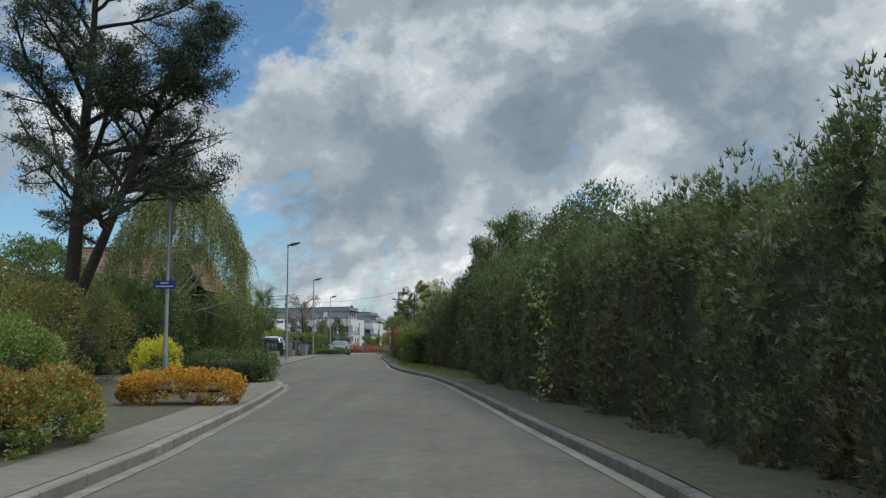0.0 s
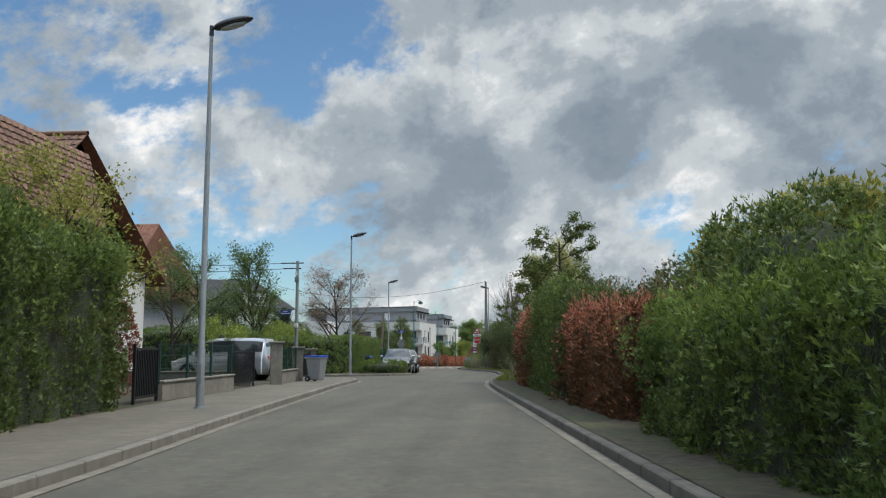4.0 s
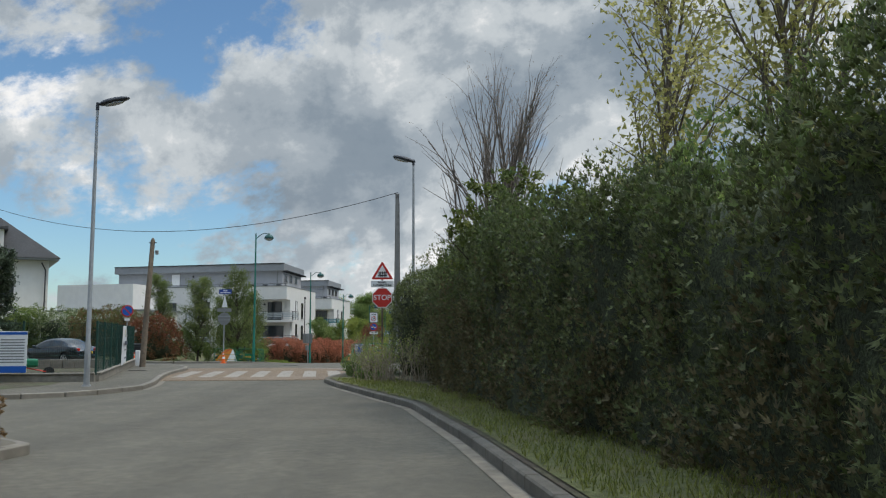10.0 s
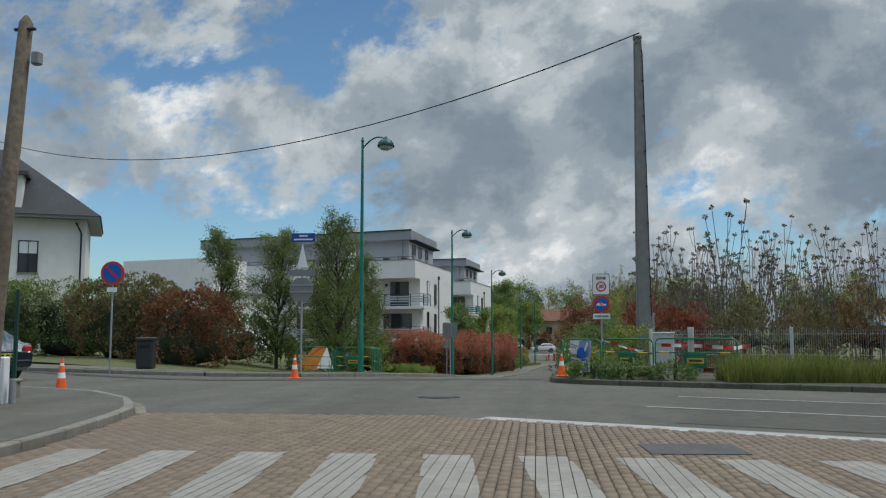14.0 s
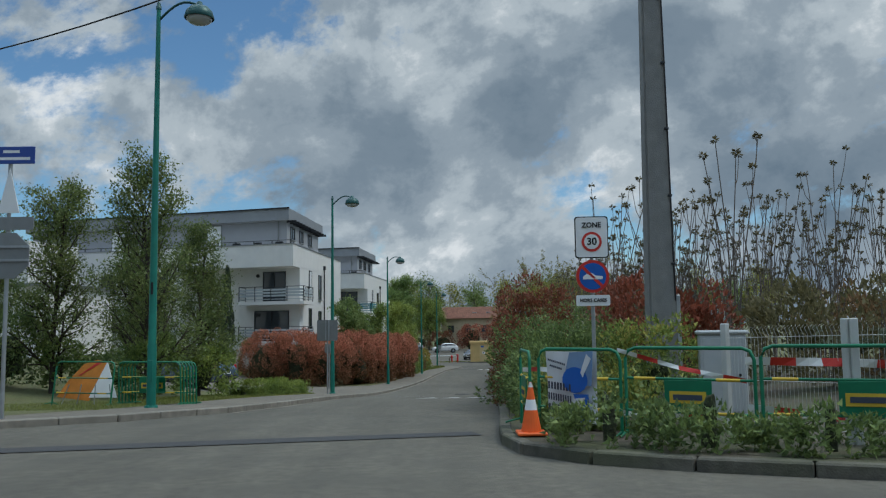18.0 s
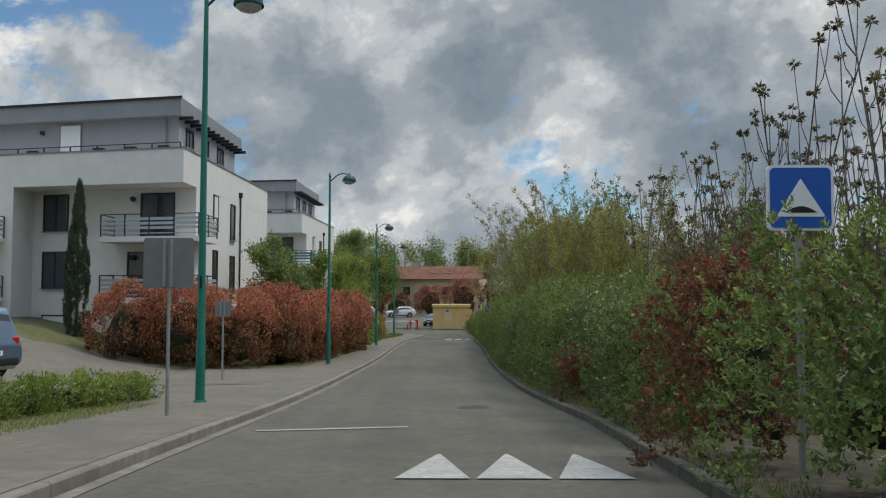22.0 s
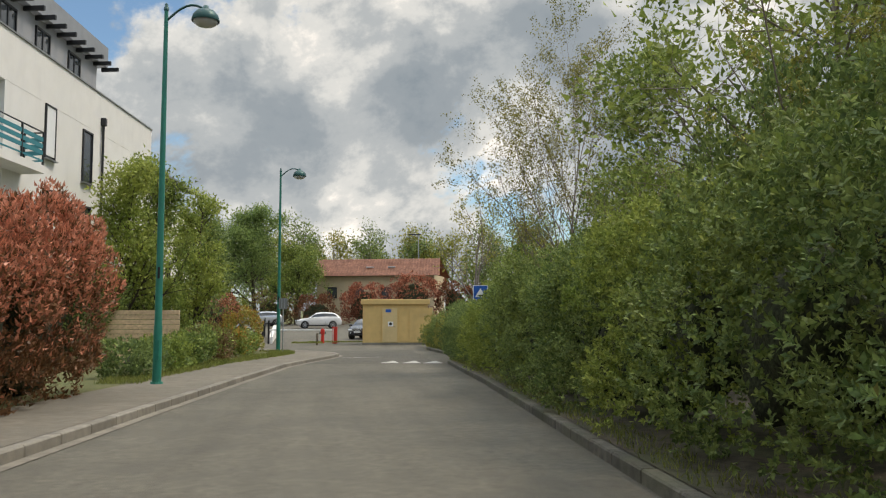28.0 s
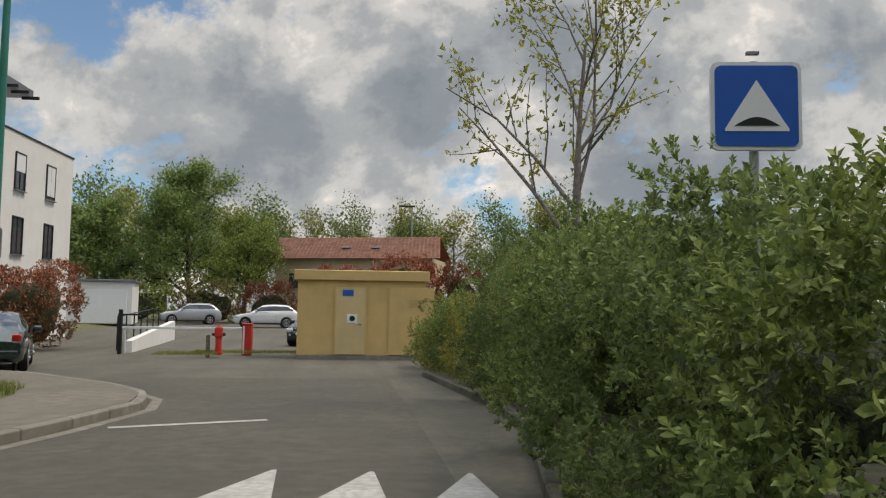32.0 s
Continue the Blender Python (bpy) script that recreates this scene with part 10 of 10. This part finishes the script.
def crowd_barrier(a, b, h=1.0, label="green steel site barrier with yellow-tipped rails", plate_on=True, lift=0.0, lean=0.0, group="site barriers"):
    """A tubular barrier: a bent frame, two inner rails, splayed feet and a name plate with plain bars."""
    L = math.dist(a, b)
    ang = math.degrees(math.atan2(b[1] - a[1], b[0] - a[0]))
    t = thing("site_barrier", label, "barrier", (a[0], a[1], ground_at(*a) + lift), ang, group=group)
    if lean:
        t.matrix_world = t.matrix_world @ Matrix.Rotation(radians(lean), 4, "X")
    r = 0.02
    part("frame", tube_mesh("frame", [[(0, 0, 0, r), (0, 0, h - 0.12, r), (0.04, 0, h - 0.03, r), (0.12, 0, h, r), (L - 0.12, 0, h, r), (L - 0.04, 0, h - 0.03, r), (L, 0, h - 0.12, r), (L, 0, 0, r)]], M["barrier_green"], 8), None, t)
    for z in (0.3, 0.66):
        p = part("rail", tube_mesh("rail", [[(0, 0, z, 0.015), (L, 0, z, 0.015)]], M["barrier_green"], 8), None, t)
        for x0, x1 in ((0.1, 0.35), (L - 0.4, L - 0.15)):
            part("sleeve", tube_mesh("sleeve", [[(x0, 0, z, 0.0175), (x1, 0, z, 0.0175)]], M["barrier_yellow"], 8), None, p, "yellow reflective sleeve")
    for x in (0.0, L):
        part("foot", tube_mesh("foot", [[(x, -0.22, 0.015, 0.014), (x, 0, 0.07, 0.014), (x, 0.22, 0.015, 0.014)]], M["barrier_green"], 6), None, t)
    if plate_on:
        p = part("panel", bm_box(0.52, 0.015, 0.34, (L / 2, -0.012, 0.31), 0.004), M["barrier_green"], t, "green panel with a yellow plate")
        p2 = part("name_plate", bm_box(0.40, 0.006, 0.13, (L / 2, -0.026, 0.40), 0.0), M["barrier_yellow"], p, "yellow plate with a dark bar")
        part("name_bar", bm_box(0.32, 0.004, 0.06, (L / 2, -0.032, 0.435), 0.0), M["ink"], p)
    return t


crowd_barrier((-11.18, 145.5), (-11.18, 144.4), label="green steel site barrier closing the bed")
crowd_barrier((-11.08, 144.3), (-10.23, 143.6), plate_on=False)
crowd_barrier((-10.18, 143.55), (-9.01, 142.75))
crowd_barrier((-8.96, 142.7), (-7.16, 141.95))


def tape(pts, label="red and white striped warning tape", w=0.085):
    """Striped tape strung between points, each stripe a piece."""
    p = np.array(pts, float)
    s = np.concatenate([[0], np.cumsum(np.linalg.norm(np.diff(p, axis=0), axis=1))])
    t = thing("warning_tape", label, "tape", tuple(p[0]))
    n = int(s[-1] / 0.25)
    for k in range(n):
        q = [np.array([np.interp(s[-1] * (k + e) / n, s, p[:, j]) for j in range(3)]) - p[0] for e in (0, 0.5, 1)]
        bm = bmesh.new()
        for i in (0, 1):
            tw = 0.02 * math.sin(k * 1.3 + i)
            tw2 = 0.02 * math.sin(k * 1.3 + i + 1)
            A, B = q[i], q[i + 1]
            bm.faces.new([bm.verts.new(v) for v in ((A[0], A[1] + tw, A[2]), (B[0], B[1] + tw2, B[2]), (B[0], B[1] - tw2, B[2] + w), (A[0], A[1] - tw, A[2] + w))])
        part("stripe", bm, M["red"] if k % 2 else M["tape_white"], t)


zc = ground_at(-9.5, 143)
tape([(-9.01, 143.0, zc + 0.80), (-8.06, 142.52, zc + 0.79), (-7.16, 142.1, zc + 0.74), (-6.76, 142.32, zc + 0.8)])
tape([(-10.16, 144.04, zc + 0.92), (-9.56, 143.52, zc + 0.72), (-9.01, 142.98, zc + 0.60)], w=0.05)
tape([(-9.01, 142.98, zc + 0.30), (-8.06, 142.47, zc + 0.22), (-7.16, 142.08, zc + 0.18)])
tape([(-11.16, 145.42, zc + 0.62), (-10.96, 144.77, zc + 0.66), (-10.56, 144.37, zc + 0.6)], w=0.06)
tape([(-10.56, 144.32, zc + 0.2), (-9.86, 143.72, zc + 0.16), (-9.16, 143.12, zc + 0.25)], w=0.06)


def cloth(name, a, b, z0, z1, material, waves, seed, nx=16, nz=14, thick=0.006):
    """A hanging cloth between two points, slack and rippled; returns its mesh with the base at a."""
    r = np.random.RandomState(seed)
    a, b = np.array(a, float), np.array(b, float)
    d = (b - a) / np.linalg.norm(b - a)
    nrm = np.array([d[1], -d[0]])
    V = []
    for i in range(nx + 1):
        for j in range(nz + 1):
            u, v = i / nx, j / nz
            p = a + (b - a) * u + nrm * (waves * math.sin(u * 7 + v * 2.2 + seed) * (1.1 - v) + waves * 0.6 * math.sin(u * 15 - v * 4))
            V.append((p[0] - a[0], p[1] - a[1], z0 + (z1 - z0) * v + 0.03 * math.sin(u * 6 + seed) * (1 - v)))
    i = np.arange(nx)[:, None] * (nz + 1) + np.arange(nz)[None]
    F = np.stack([i, i + nz + 1, i + nz + 2, i + 1], -1).reshape(-1, 4)
    return mesh_np(name, V, F, material, smooth=True)


def bars_on(t, parent, a, b, off, rows):
    """Plain bars for words on a cloth: rows of (from, to, height, thickness, material)."""
    d = Vector((b[0] - a[0], b[1] - a[1], 0))
    L = d.length
    d.normalize()
    for u0, u1, z, h, m in rows:
        bm = bm_box((u1 - u0) * L, 0.004, h, (0, 0, 0), 0.0)
        ob = part("print_bar", bm, M[m], parent)
        c = d * (L * (u0 + u1) / 2)
        ob.matrix_local = Matrix.Translation((c.x + d.y * off, c.y - d.x * off, z)) @ Matrix.Rotation(math.atan2(d.y, d.x), 4, "Z")


a, b = (-11.0, 144.19), (-10.48, 143.74)
t = thing("banner", "white cloth banner with a blue picture tied to barrier", "banner", (a[0], a[1], ground_at(*a)))
p = part("cloth", cloth("cloth", a, b, 0.12, 0.97, M["cloth_white"], 0.025, 3), None, t)
LETTERS = [(0.08 + 0.036 * i, 0.105 + 0.036 * i, 0.86 - 0.006 * i, 0.025, "ink") for i in range(10)] + [(0.12 + 0.036 * i, 0.145 + 0.036 * i, 0.79 - 0.006 * i, 0.025, "ink") for i in range(7)]
for z, n, hgt in ((0.53, 8, 0.085), (0.4, 10, 0.085), (0.24, 7, 0.115)):
    pitch = 0.48 / n if n > 7 else 0.062
    LETTERS += [(0.08 + pitch * i, 0.08 + pitch * (i + 0.62), z - 0.004 * i, hgt, "ink") for i in range(n)]
bars_on(t, t, a, b, 0.05, LETTERS)
bd = Vector((b[0] - a[0], b[1] - a[1], 0))
PRINT = [([(0.52, 0.98), (0.98, 1.0), (0.94, 0.55), (0.6, 0.56), (0.42, 0.7)], "picture_blue", 0.046), ([(0.42 + 0.25 * math.cos(g) + 0.2, 0.62 + 0.17 * math.sin(g)) for g in np.linspace(0, 6.28, 18)[:-1]], "sign_blue", 0.052),
         ([(0.58, 0.44), (0.88, 0.44), (0.9, 0.1), (0.6, 0.07), (0.66, 0.25)], "sign_blue", 0.048), ([(0.62, 0.38), (0.82, 0.4), (0.72, 0.2), (0.64, 0.22)], "cloth_white", 0.056), ([(0.86, 0.96), (0.95, 0.9), (0.78, 0.66), (0.74, 0.72)], "cloth_white", 0.056)]
for o, m, off in PRINT:
    ob = part("print_shape", plate([(u * bd.length, q * 0.9) for u, q in o], 0, 0.003), M[m], t)
    ob.matrix_local = Matrix.Rotation(math.atan2(bd.y, bd.x), 4, "Z") @ Matrix.Translation((0, -off, 0.08))
t = thing("utility_cabinet", "pale grey plastic utility cabinet behind the barriers", "cabinet", (-8.35, 145.6, ground_at(-8.35, 145.6)), -12)
part("body", bm_box(0.62, 0.32, 1.22, (0, 0, -0.05), 0.02), M["cabinet_grey"], t)
part("lid", bm_box(0.68, 0.38, 0.06, (0, 0, 1.17), 0.02), M["cabinet_grey"], t)
part("door", bm_box(0.54, 0.012, 1.0, (0, -0.168, 0.12), 0.004), M["cabinet_grey"], t)
part("lock", bm_cyl(0.02, 0.02, 0.02, (0.2, -0.19, 0.62), 10, rot=Matrix.Rotation(radians(90), 4, "X")), M["dark_metal"], t)


def pale_fence(a, b, h, label, posts=2.5, name="wire_fence"):
    """A pale welded-wire fence with square posts and a bent top."""
    L = math.dist(a, b)
    t = thing(name, label, "fence", (a[0], a[1], ground_at(*a)), math.degrees(math.atan2(b[1] - a[1], b[0] - a[0])))
    dz = ground_at(*b) - ground_at(*a)
    n = max(1, round(L / posts))
    for k in range(n + 1):
        part("fence_post", bm_box(0.08, 0.08, h + 0.1, (L * k / n, 0, dz * k / n - 0.05), 0.008), M["white_metal"], t)
    V = []
    for k in range(int(L / 0.05)):
        x = 0.03 + k * 0.05
        z = dz * x / L
        V.append([(x, 0, z + 0.08, 0.003), (x, 0, z + h - 0.1, 0.003), (x, -0.04, z + h - 0.03, 0.003), (x, 0.02, z + h, 0.003)])
    for q in (0.1, 0.5, 0.9):
        V.append([(0, 0, h * q, 0.004), (L, 0, dz + h * q, 0.004)])
    tagged(part("wire_panel", tube_mesh("wire_panel", V, M["white_metal"], 3), None, t), kind="stuff")
    return t


pale_fence((-8.9, 143.9), (-8.15, 142.5), 1.22, "pale galvanised wire gate panel at the corner", 1.6, "wire_gate")
pale_fence((-8.1, 142.45), (-1.5, 141.0), 1.22, "pale welded wire garden fence with square posts")
pale_fence((-1.4, 140.95), (12, 136.2), 1.22, "pale welded wire garden fence with square posts")
for k, (x, y, sx, sy, h, m) in enumerate([(-10.5, 143.1, 1.2, 1.0, 0.36, "shrub_dark"), (-9.6, 142.4, 1.4, 1.0, 0.36, "shrub_dark"), (-8.6, 142.0, 1.0, 0.9, 0.36, "shrub_dark"), (-10.6, 144.6, 1.2, 1.2, 0.4, "mid_green"), (-9.6, 144.6, 1.3, 1.3, 0.6, "mid_green"), (-10.4, 146.6, 1.4, 1.6, 0.8, "shrub_dark"), (-9.0, 146.6, 1.4, 1.4, 1.2, "shrub_green")]):
    bush("bed_shrub", "low evergreen shrub in the corner bed", "shrub", (x, y), (sx, sy, h), m, (0.07, 0.04), 1.7, seed=620 + k, rough=0.22, tip_mat="mid_green" if k < 4 else "olive", tip_frac=0.5, face=(-0.5, -1), group="shrubs in the corner bed")

# stacked barriers and folded road-works signs on the lawn
for k in range(6):
    crowd_barrier((-19.95 + 0.05 * k, 154.1 + 0.08 * k), (-18.35 + 0.05 * k, 153.7 + 0.08 * k), 1.02, "green steel barrier stacked with others on the lawn", k in (0, 2), lean=3, group="stacked barriers")
crowd_barrier((-21.7, 154.4), (-20.05, 153.8), 1.05, "green steel barrier leaning on the lawn", False, lean=-8, group="stacked barriers")
t = thing("folding_sign", "folded orange and white triangular road-works sign", "sign", (-20.65, 154.2, ground_at(-20.65, 154.2)), -8)
m = Matrix.Rotation(radians(-12), 4, "X")
part("white_leaf", bm_prism([(-0.1, 0.18), (0.62, 0.18), (0.26, 1.05)], 0.015, m=m), M["sign_white"], t, "white triangular back of a sign")
part("orange_leaf", bm_prism([(-0.95, 0.2), (-0.1, 0.1), (0.24, 1.05), (-0.02, 1.1), (-0.35, 1.0), (-0.7, 0.6)], 0.015, m=m @ Matrix.Translation((0, 0.02, 0))), M["orange_dull"], t, "faded orange sign face")
for k, (x0, x1) in enumerate(((-0.45, 0.0), (-0.3, 0.1))):
    part("stripe", bm_prism([(x0, 0.72 + 0.1 * k), (x0 + 0.05, 0.72 + 0.1 * k), (x1 + 0.05, 1.03 + 0.02 * k), (x1 - 0.02, 1.03 + 0.02 * k)], 0.004, m=m @ Matrix.Translation((0, 0.012, 0))), M["red"], t)
for x in (-0.8, -0.4, 0.05, 0.5):
    part("leg", tube_mesh("leg", [[(x, 0.02, 0.0, 0.012), (x * 0.8 + 0.05, 0.0, 0.5, 0.012)]], M["galv"], 6), None, t)

# ---- building site behind its fence ----
mesh_fence((-17.4, 121.0), (-18.9, 127.0), 1.62, "dark green fence with windbreak netting round a site", 0.22, 2.05, sheet=None, name="site_fence")
mesh_fence((-18.9, 127.0), (-21.0, 135.2), 1.62, "dark green fence with windbreak netting round a site", 0.22, 2.8, sheet=None, name="site_fence")
mesh_fence((-17.4, 121.0), (-30.5, 120.2), 1.62, "dark green wire fence round a building site", 0.22, 2.2, name="site_fence")
a, b = (-18.72, 127.1), (-19.55, 129.95)
t = thing("banner", "large white cloth banner with grey print on fence", "banner", (a[0], a[1], ground_at(*a)))
part("cloth", cloth("cloth", a, b, 0.28, 1.78, M["cloth_white"], 0.02, 5), None, t)
bars_on(t, t, a, b, 0.06, [(0.12, 0.9, 1.02, 0.17, "ink"), (0.14, 0.88, 0.82, 0.05, "grey_print"), (0.18, 0.84, 0.50, 0.06, "ink"), (0.16, 0.22, 1.42, 0.2, "yellow_print"), (0.2, 0.38, 1.35, 0.06, "grey_print"), (0.62, 0.66, 1.42, 0.22, "grey_print"), (0.66, 0.84, 1.35, 0.06, "grey_print"), (0.3, 0.34, 1.42, 0.24, "grey_print")])
t = thing("notice_board", "blue and white permit notice fixed to the fence", "notice", (-19.62, 130.2, ground_at(-19.62, 130.2)), -75)
part("board", bm_box(0.62, 0.012, 0.85, (0.35, -0.04, 0.85), 0.003), M["sign_white"], t)
part("picture", bm_box(0.58, 0.004, 0.36, (0.35, -0.05, 1.3), 0.0), M["picture_blue"], t)
part("blue_band", bm_box(0.58, 0.004, 0.14, (0.35, -0.05, 1.06), 0.0), M["sign_blue"], t)
for z in (0.9, 0.97):
    part("text_bar", bm_box(0.5, 0.004, 0.03, (0.35, -0.05, z), 0.0), M["grey_print"], t)
t = thing("notice_board", "blue-edged white permit notice behind the fence", "notice", (-19.75, 120.55, ground_at(-19.75, 120.55)), 4)
part("board", bm_box(0.85, 0.02, 1.25, (0, 0, 0.3), 0.003), M["sign_white"], t)
part("blue_band", bm_box(0.85, 0.006, 0.2, (0, -0.014, 0.3), 0.0), M["sign_blue"], t)
part("blue_band", bm_box(0.85, 0.006, 0.08, (0, -0.014, 1.45), 0.0), M["sign_blue"], t)
for k in range(9):
    part("text_bar", bm_box(0.7, 0.004, 0.035, (0, -0.014, 0.6 + 0.085 * k), 0.0), M["grey_print"], t)
t = thing("timber_pile", "stack of brown timber lengths on the site", "timber", (-24.3, 127.5, ground_at(-24.3, 127.5)), 10)
for i in range(6):
    for j in range(4):
        part("timber", bm_box(0.16, 3.0, 0.16, (-0.55 + 0.19 * i + 0.02 * (j % 2), 0.06 * ((i * 7 + j * 3) % 5), 0.17 * j), 0.012), M["wood_fence"], t)
t = thing("block_stack", "low stack of pale concrete blocks on the site", "blocks", (-22.5, 131.5, ground_at(-22.5, 131.5)), 12)
for i in range(5):
    for j in range(2):
        part("block", bm_box(0.48, 0.2, 0.19, (0.5 * i - 1, 0, 0.195 * j), 0.01), M["concrete"], t)
t = thing("wheelbarrow", "small green wheelbarrow with a red frame", "wheelbarrow", (-20.6, 123.2, ground_at(-20.6, 123.2)), 25)
bm = bm_box(0.85, 0.55, 0.28, (0, 0, 0.36), 0.08, seg=2)
part("tray", bm, M["barrier_green"], t)
part("frame", tube_mesh("frame", [[(0.75, 0, 0.18, 0.018), (0.1, 0.22, 0.33, 0.018), (-0.9, 0.28, 0.55, 0.018)], [(0.75, 0, 0.18, 0.018), (0.1, -0.22, 0.33, 0.018), (-0.9, -0.28, 0.55, 0.018)]], M["red"], 6), None, t)
part("wheel", bm_cyl(0.18, 0.18, 0.08, (0.75, 0.04, 0.18), 18, rot=Matrix.Rotation(radians(90), 4, "X")), M["rubber"], t)
t = thing("conduit_stub", "white plastic conduit boxes at the pole foot", "conduit", (-20.35, 133.9, ground_at(-20.35, 133.9)), 6)
part("box", bm_box(0.2, 0.16, 0.75, (0, 0, -0.02), 0.02), M["sign_white"], t)
part("pipe", bm_cyl(0.05, 0.05, 0.4, (0.22, -0.05, -0.02), 12), M["plastic_grey"], t)
for k, (x, y, sx, sy, h, m, tm, lb) in enumerate([(-29, 128, 5, 5, 4.6, "thuja", "laurel", "dark conifer in the garden beside the site"), (-30.5, 137.5, 4, 3.4, 1.9, "shrub_dark", "white_flower", "garden shrub with white blossom"), (-31, 135, 5, 4, 2.8, "mid_green", "shrub_green", "green garden shrub before the house")]):
    bush("garden_shrub", lb, "shrub", (x, y), (sx, sy, h), m, (0.12, 0.065), 1.6, seed=640 + k, rough=0.35, tip_mat=tm, tip_frac=0.4, face=(0.6, -1))

# ---- car park end ----
t = thing("barrier_gate", "white swing barrier boom with a black post", "barrier", (-13.6, 249.8, ground_at(-13.6, 249.8, 0.02)), -5)
part("post", bm_box(0.12, 0.12, 1.55, (0, 0, -0.02), 0.01), M["black"], t)
part("stay", bm_box(0.05, 0.05, 0.9, (0.18, 0, 0), 0.006), M["sign_white"], t)
part("boom", bm_box(4.4, 0.06, 0.09, (2.2, 0, 0.86), 0.01), M["sign_white"], t)
part("counter_arm", bm_box(0.9, 0.05, 0.06, (0.35, 0, 1.32), 0.006), M["black"], t)
t = thing("barrier_box", "red metal housing of the car park barrier", "barrier", (-9.25, 249.4, ground_at(-9.25, 249.4, 0.02)), -5)
part("housing", bm_box(0.32, 0.36, 1.05, (0, 0, 0), 0.02), M["red"], t)
part("cap", bm_box(0.36, 0.4, 0.05, (0, 0, 1.05), 0.015), M["red"], t)
part("stripe", bm_box(0.06, 0.006, 0.95, (-0.1, -0.182, 0.05), 0.0), M["sign_white"], t)
t = thing("wooden_post", "short leaning wooden post by the barrier", "post", (-10.4, 248.0, ground_at(-10.4, 248.0, 0.02)), 10)
part("shaft", bm_box(0.13, 0.13, 0.75, (0, 0, -0.02), 0.015), M["wood"], t)
t = thing("low_wall", "low sloping white parapet wall at the car park", "wall", (-13.4, 250.8, ground_at(-13.4, 250.8, 0.0)), 92)
part("wall_body", bm_prism([(0, -0.1), (11, -0.1), (11, 1.0), (0, 0.42)], 0.25), M["white_wall"], t)
t = thing("railing", "dark metal railing above the ramp wall", "railing", (-14.2, 252.0, ground_at(-14.2, 252.0, 0.0)), 93)
for k in range(7):
    part("post", bm_box(0.05, 0.05, 1.3 + 0.06 * k, (1.8 * k, 0, 0), 0.004), M["dark_metal"], t)
for z in (0.8, 1.25):
    part("rail", tube_mesh("rail", [[(0, 0, z, 0.025), (10.8, 0, z + 0.4, 0.025)]], M["dark_metal"], 6), None, t)
t = thing("garage", "low white garage with a wide pale door", "garage", (-22.9, 279.0, ground_at(-22.9, 279.0, 0.0)), 6)
part("wall_body", bm_box(9.5, 4, 2.9, (-1.5, 2, 0), 0.02), M["white_wall"], t)
part("roof_slab", bm_box(9.8, 4.3, 0.16, (-1.5, 2, 2.9), 0.02), M["grey_roof"], t)
part("door", bm_box(3.4, 0.06, 2.3, (1.2, -0.02, 0.05), 0.01), M["sign_white"], t)
t = thing("plank_fence", "weathered horizontal plank fence beside the hedge", "fence", (-19.2, 222.9, ground_at(-19.2, 222.9)), 0)
for k in range(3):
    part("post", bm_box(0.1, 0.1, 1.9, (2.2 * k, 0.07, -0.05), 0.01), M["wood"], t)
for k in range(11):
    part("plank", bm_box(4.5, 0.03, 0.145, (2.2, 0.0, 0.1 + 0.16 * k), 0.006), M["wood_fence"], t)
t = thing("street_lamp", "tall thin lamp with a flat head beyond roofs", "lamp", (2.0, 300.0, ground_at(2.0, 300.0, 0.0)))
part("pole", tube_mesh("pole", [[(0, 0, 0, 0.09), (0, 0, 11.5, 0.06)]], M["galv"], 8), None, t)
part("head", bm_box(1.6, 0.5, 0.14, (-0.5, 0, 11.5), 0.04), M["lamp_head"], t)

# driveway into the flats, and iron covers in the road
def flat_patch(name, pts, material, label, category, dz, kind="structure"):
    bm = bmesh.new()
    vs = [bm.verts.new((x, y, gzf(x, y) + dz)) for x, y in pts]
    f = bm.faces.new(vs)
    bmesh.ops.recalc_face_normals(bm, faces=[f])
    if f.normal.z < 0:
        bmesh.ops.reverse_faces(bm, faces=[f])
    return tagged(part(name, bm, M[material]), label, category, kind=kind)


ribbon("driveway", [(-17.2, 181.4), (-18.6, 181.2), (-21, 181.5), (-24, 182.0), (-30, 183.5)], 6.4, "pavement", STEP + 0.01, "pale asphalt driveway into the flats", "driveway")
for k, (x, y, r) in enumerate(((-13.8, 137.6, 0.42), (-18.6, 128.6, 0.36), (-11.2, 170.5, 0.34))):
    up = STEP if k == 1 else 0.0
    t = thing("manhole_cover", "round cast-iron manhole cover set in the asphalt", "manhole cover", (x, y, gzf(x, y) + up + 0.004), 20 * k)
    part("ring", bm_cyl(r, r, 0.012, (0, 0, 0), 32), M["iron"], t)
    part("lid", bm_cyl(r * 0.86, r * 0.86, 0.008, (0, 0, 0.01), 32), M["iron"], t)
    for i in range(7):
        part("rib", bm_box(0.03, 1.5 * r * math.sqrt(max(0.05, 1 - ((i - 3) / 3.6) ** 2)), 0.006, ((i - 3) * r * 0.24, 0, 0.016), 0.0), M["iron"], t)
t = thing("manhole_cover", "square grey cover plate set in the brick crossing", "manhole cover", (-10.3, 130.6, gzf(-10.3, 130.6) + 0.024), 4)
part("lid", bm_box(1.0, 0.7, 0.012, (0, 0, 0), 0.003), M["iron"], t)
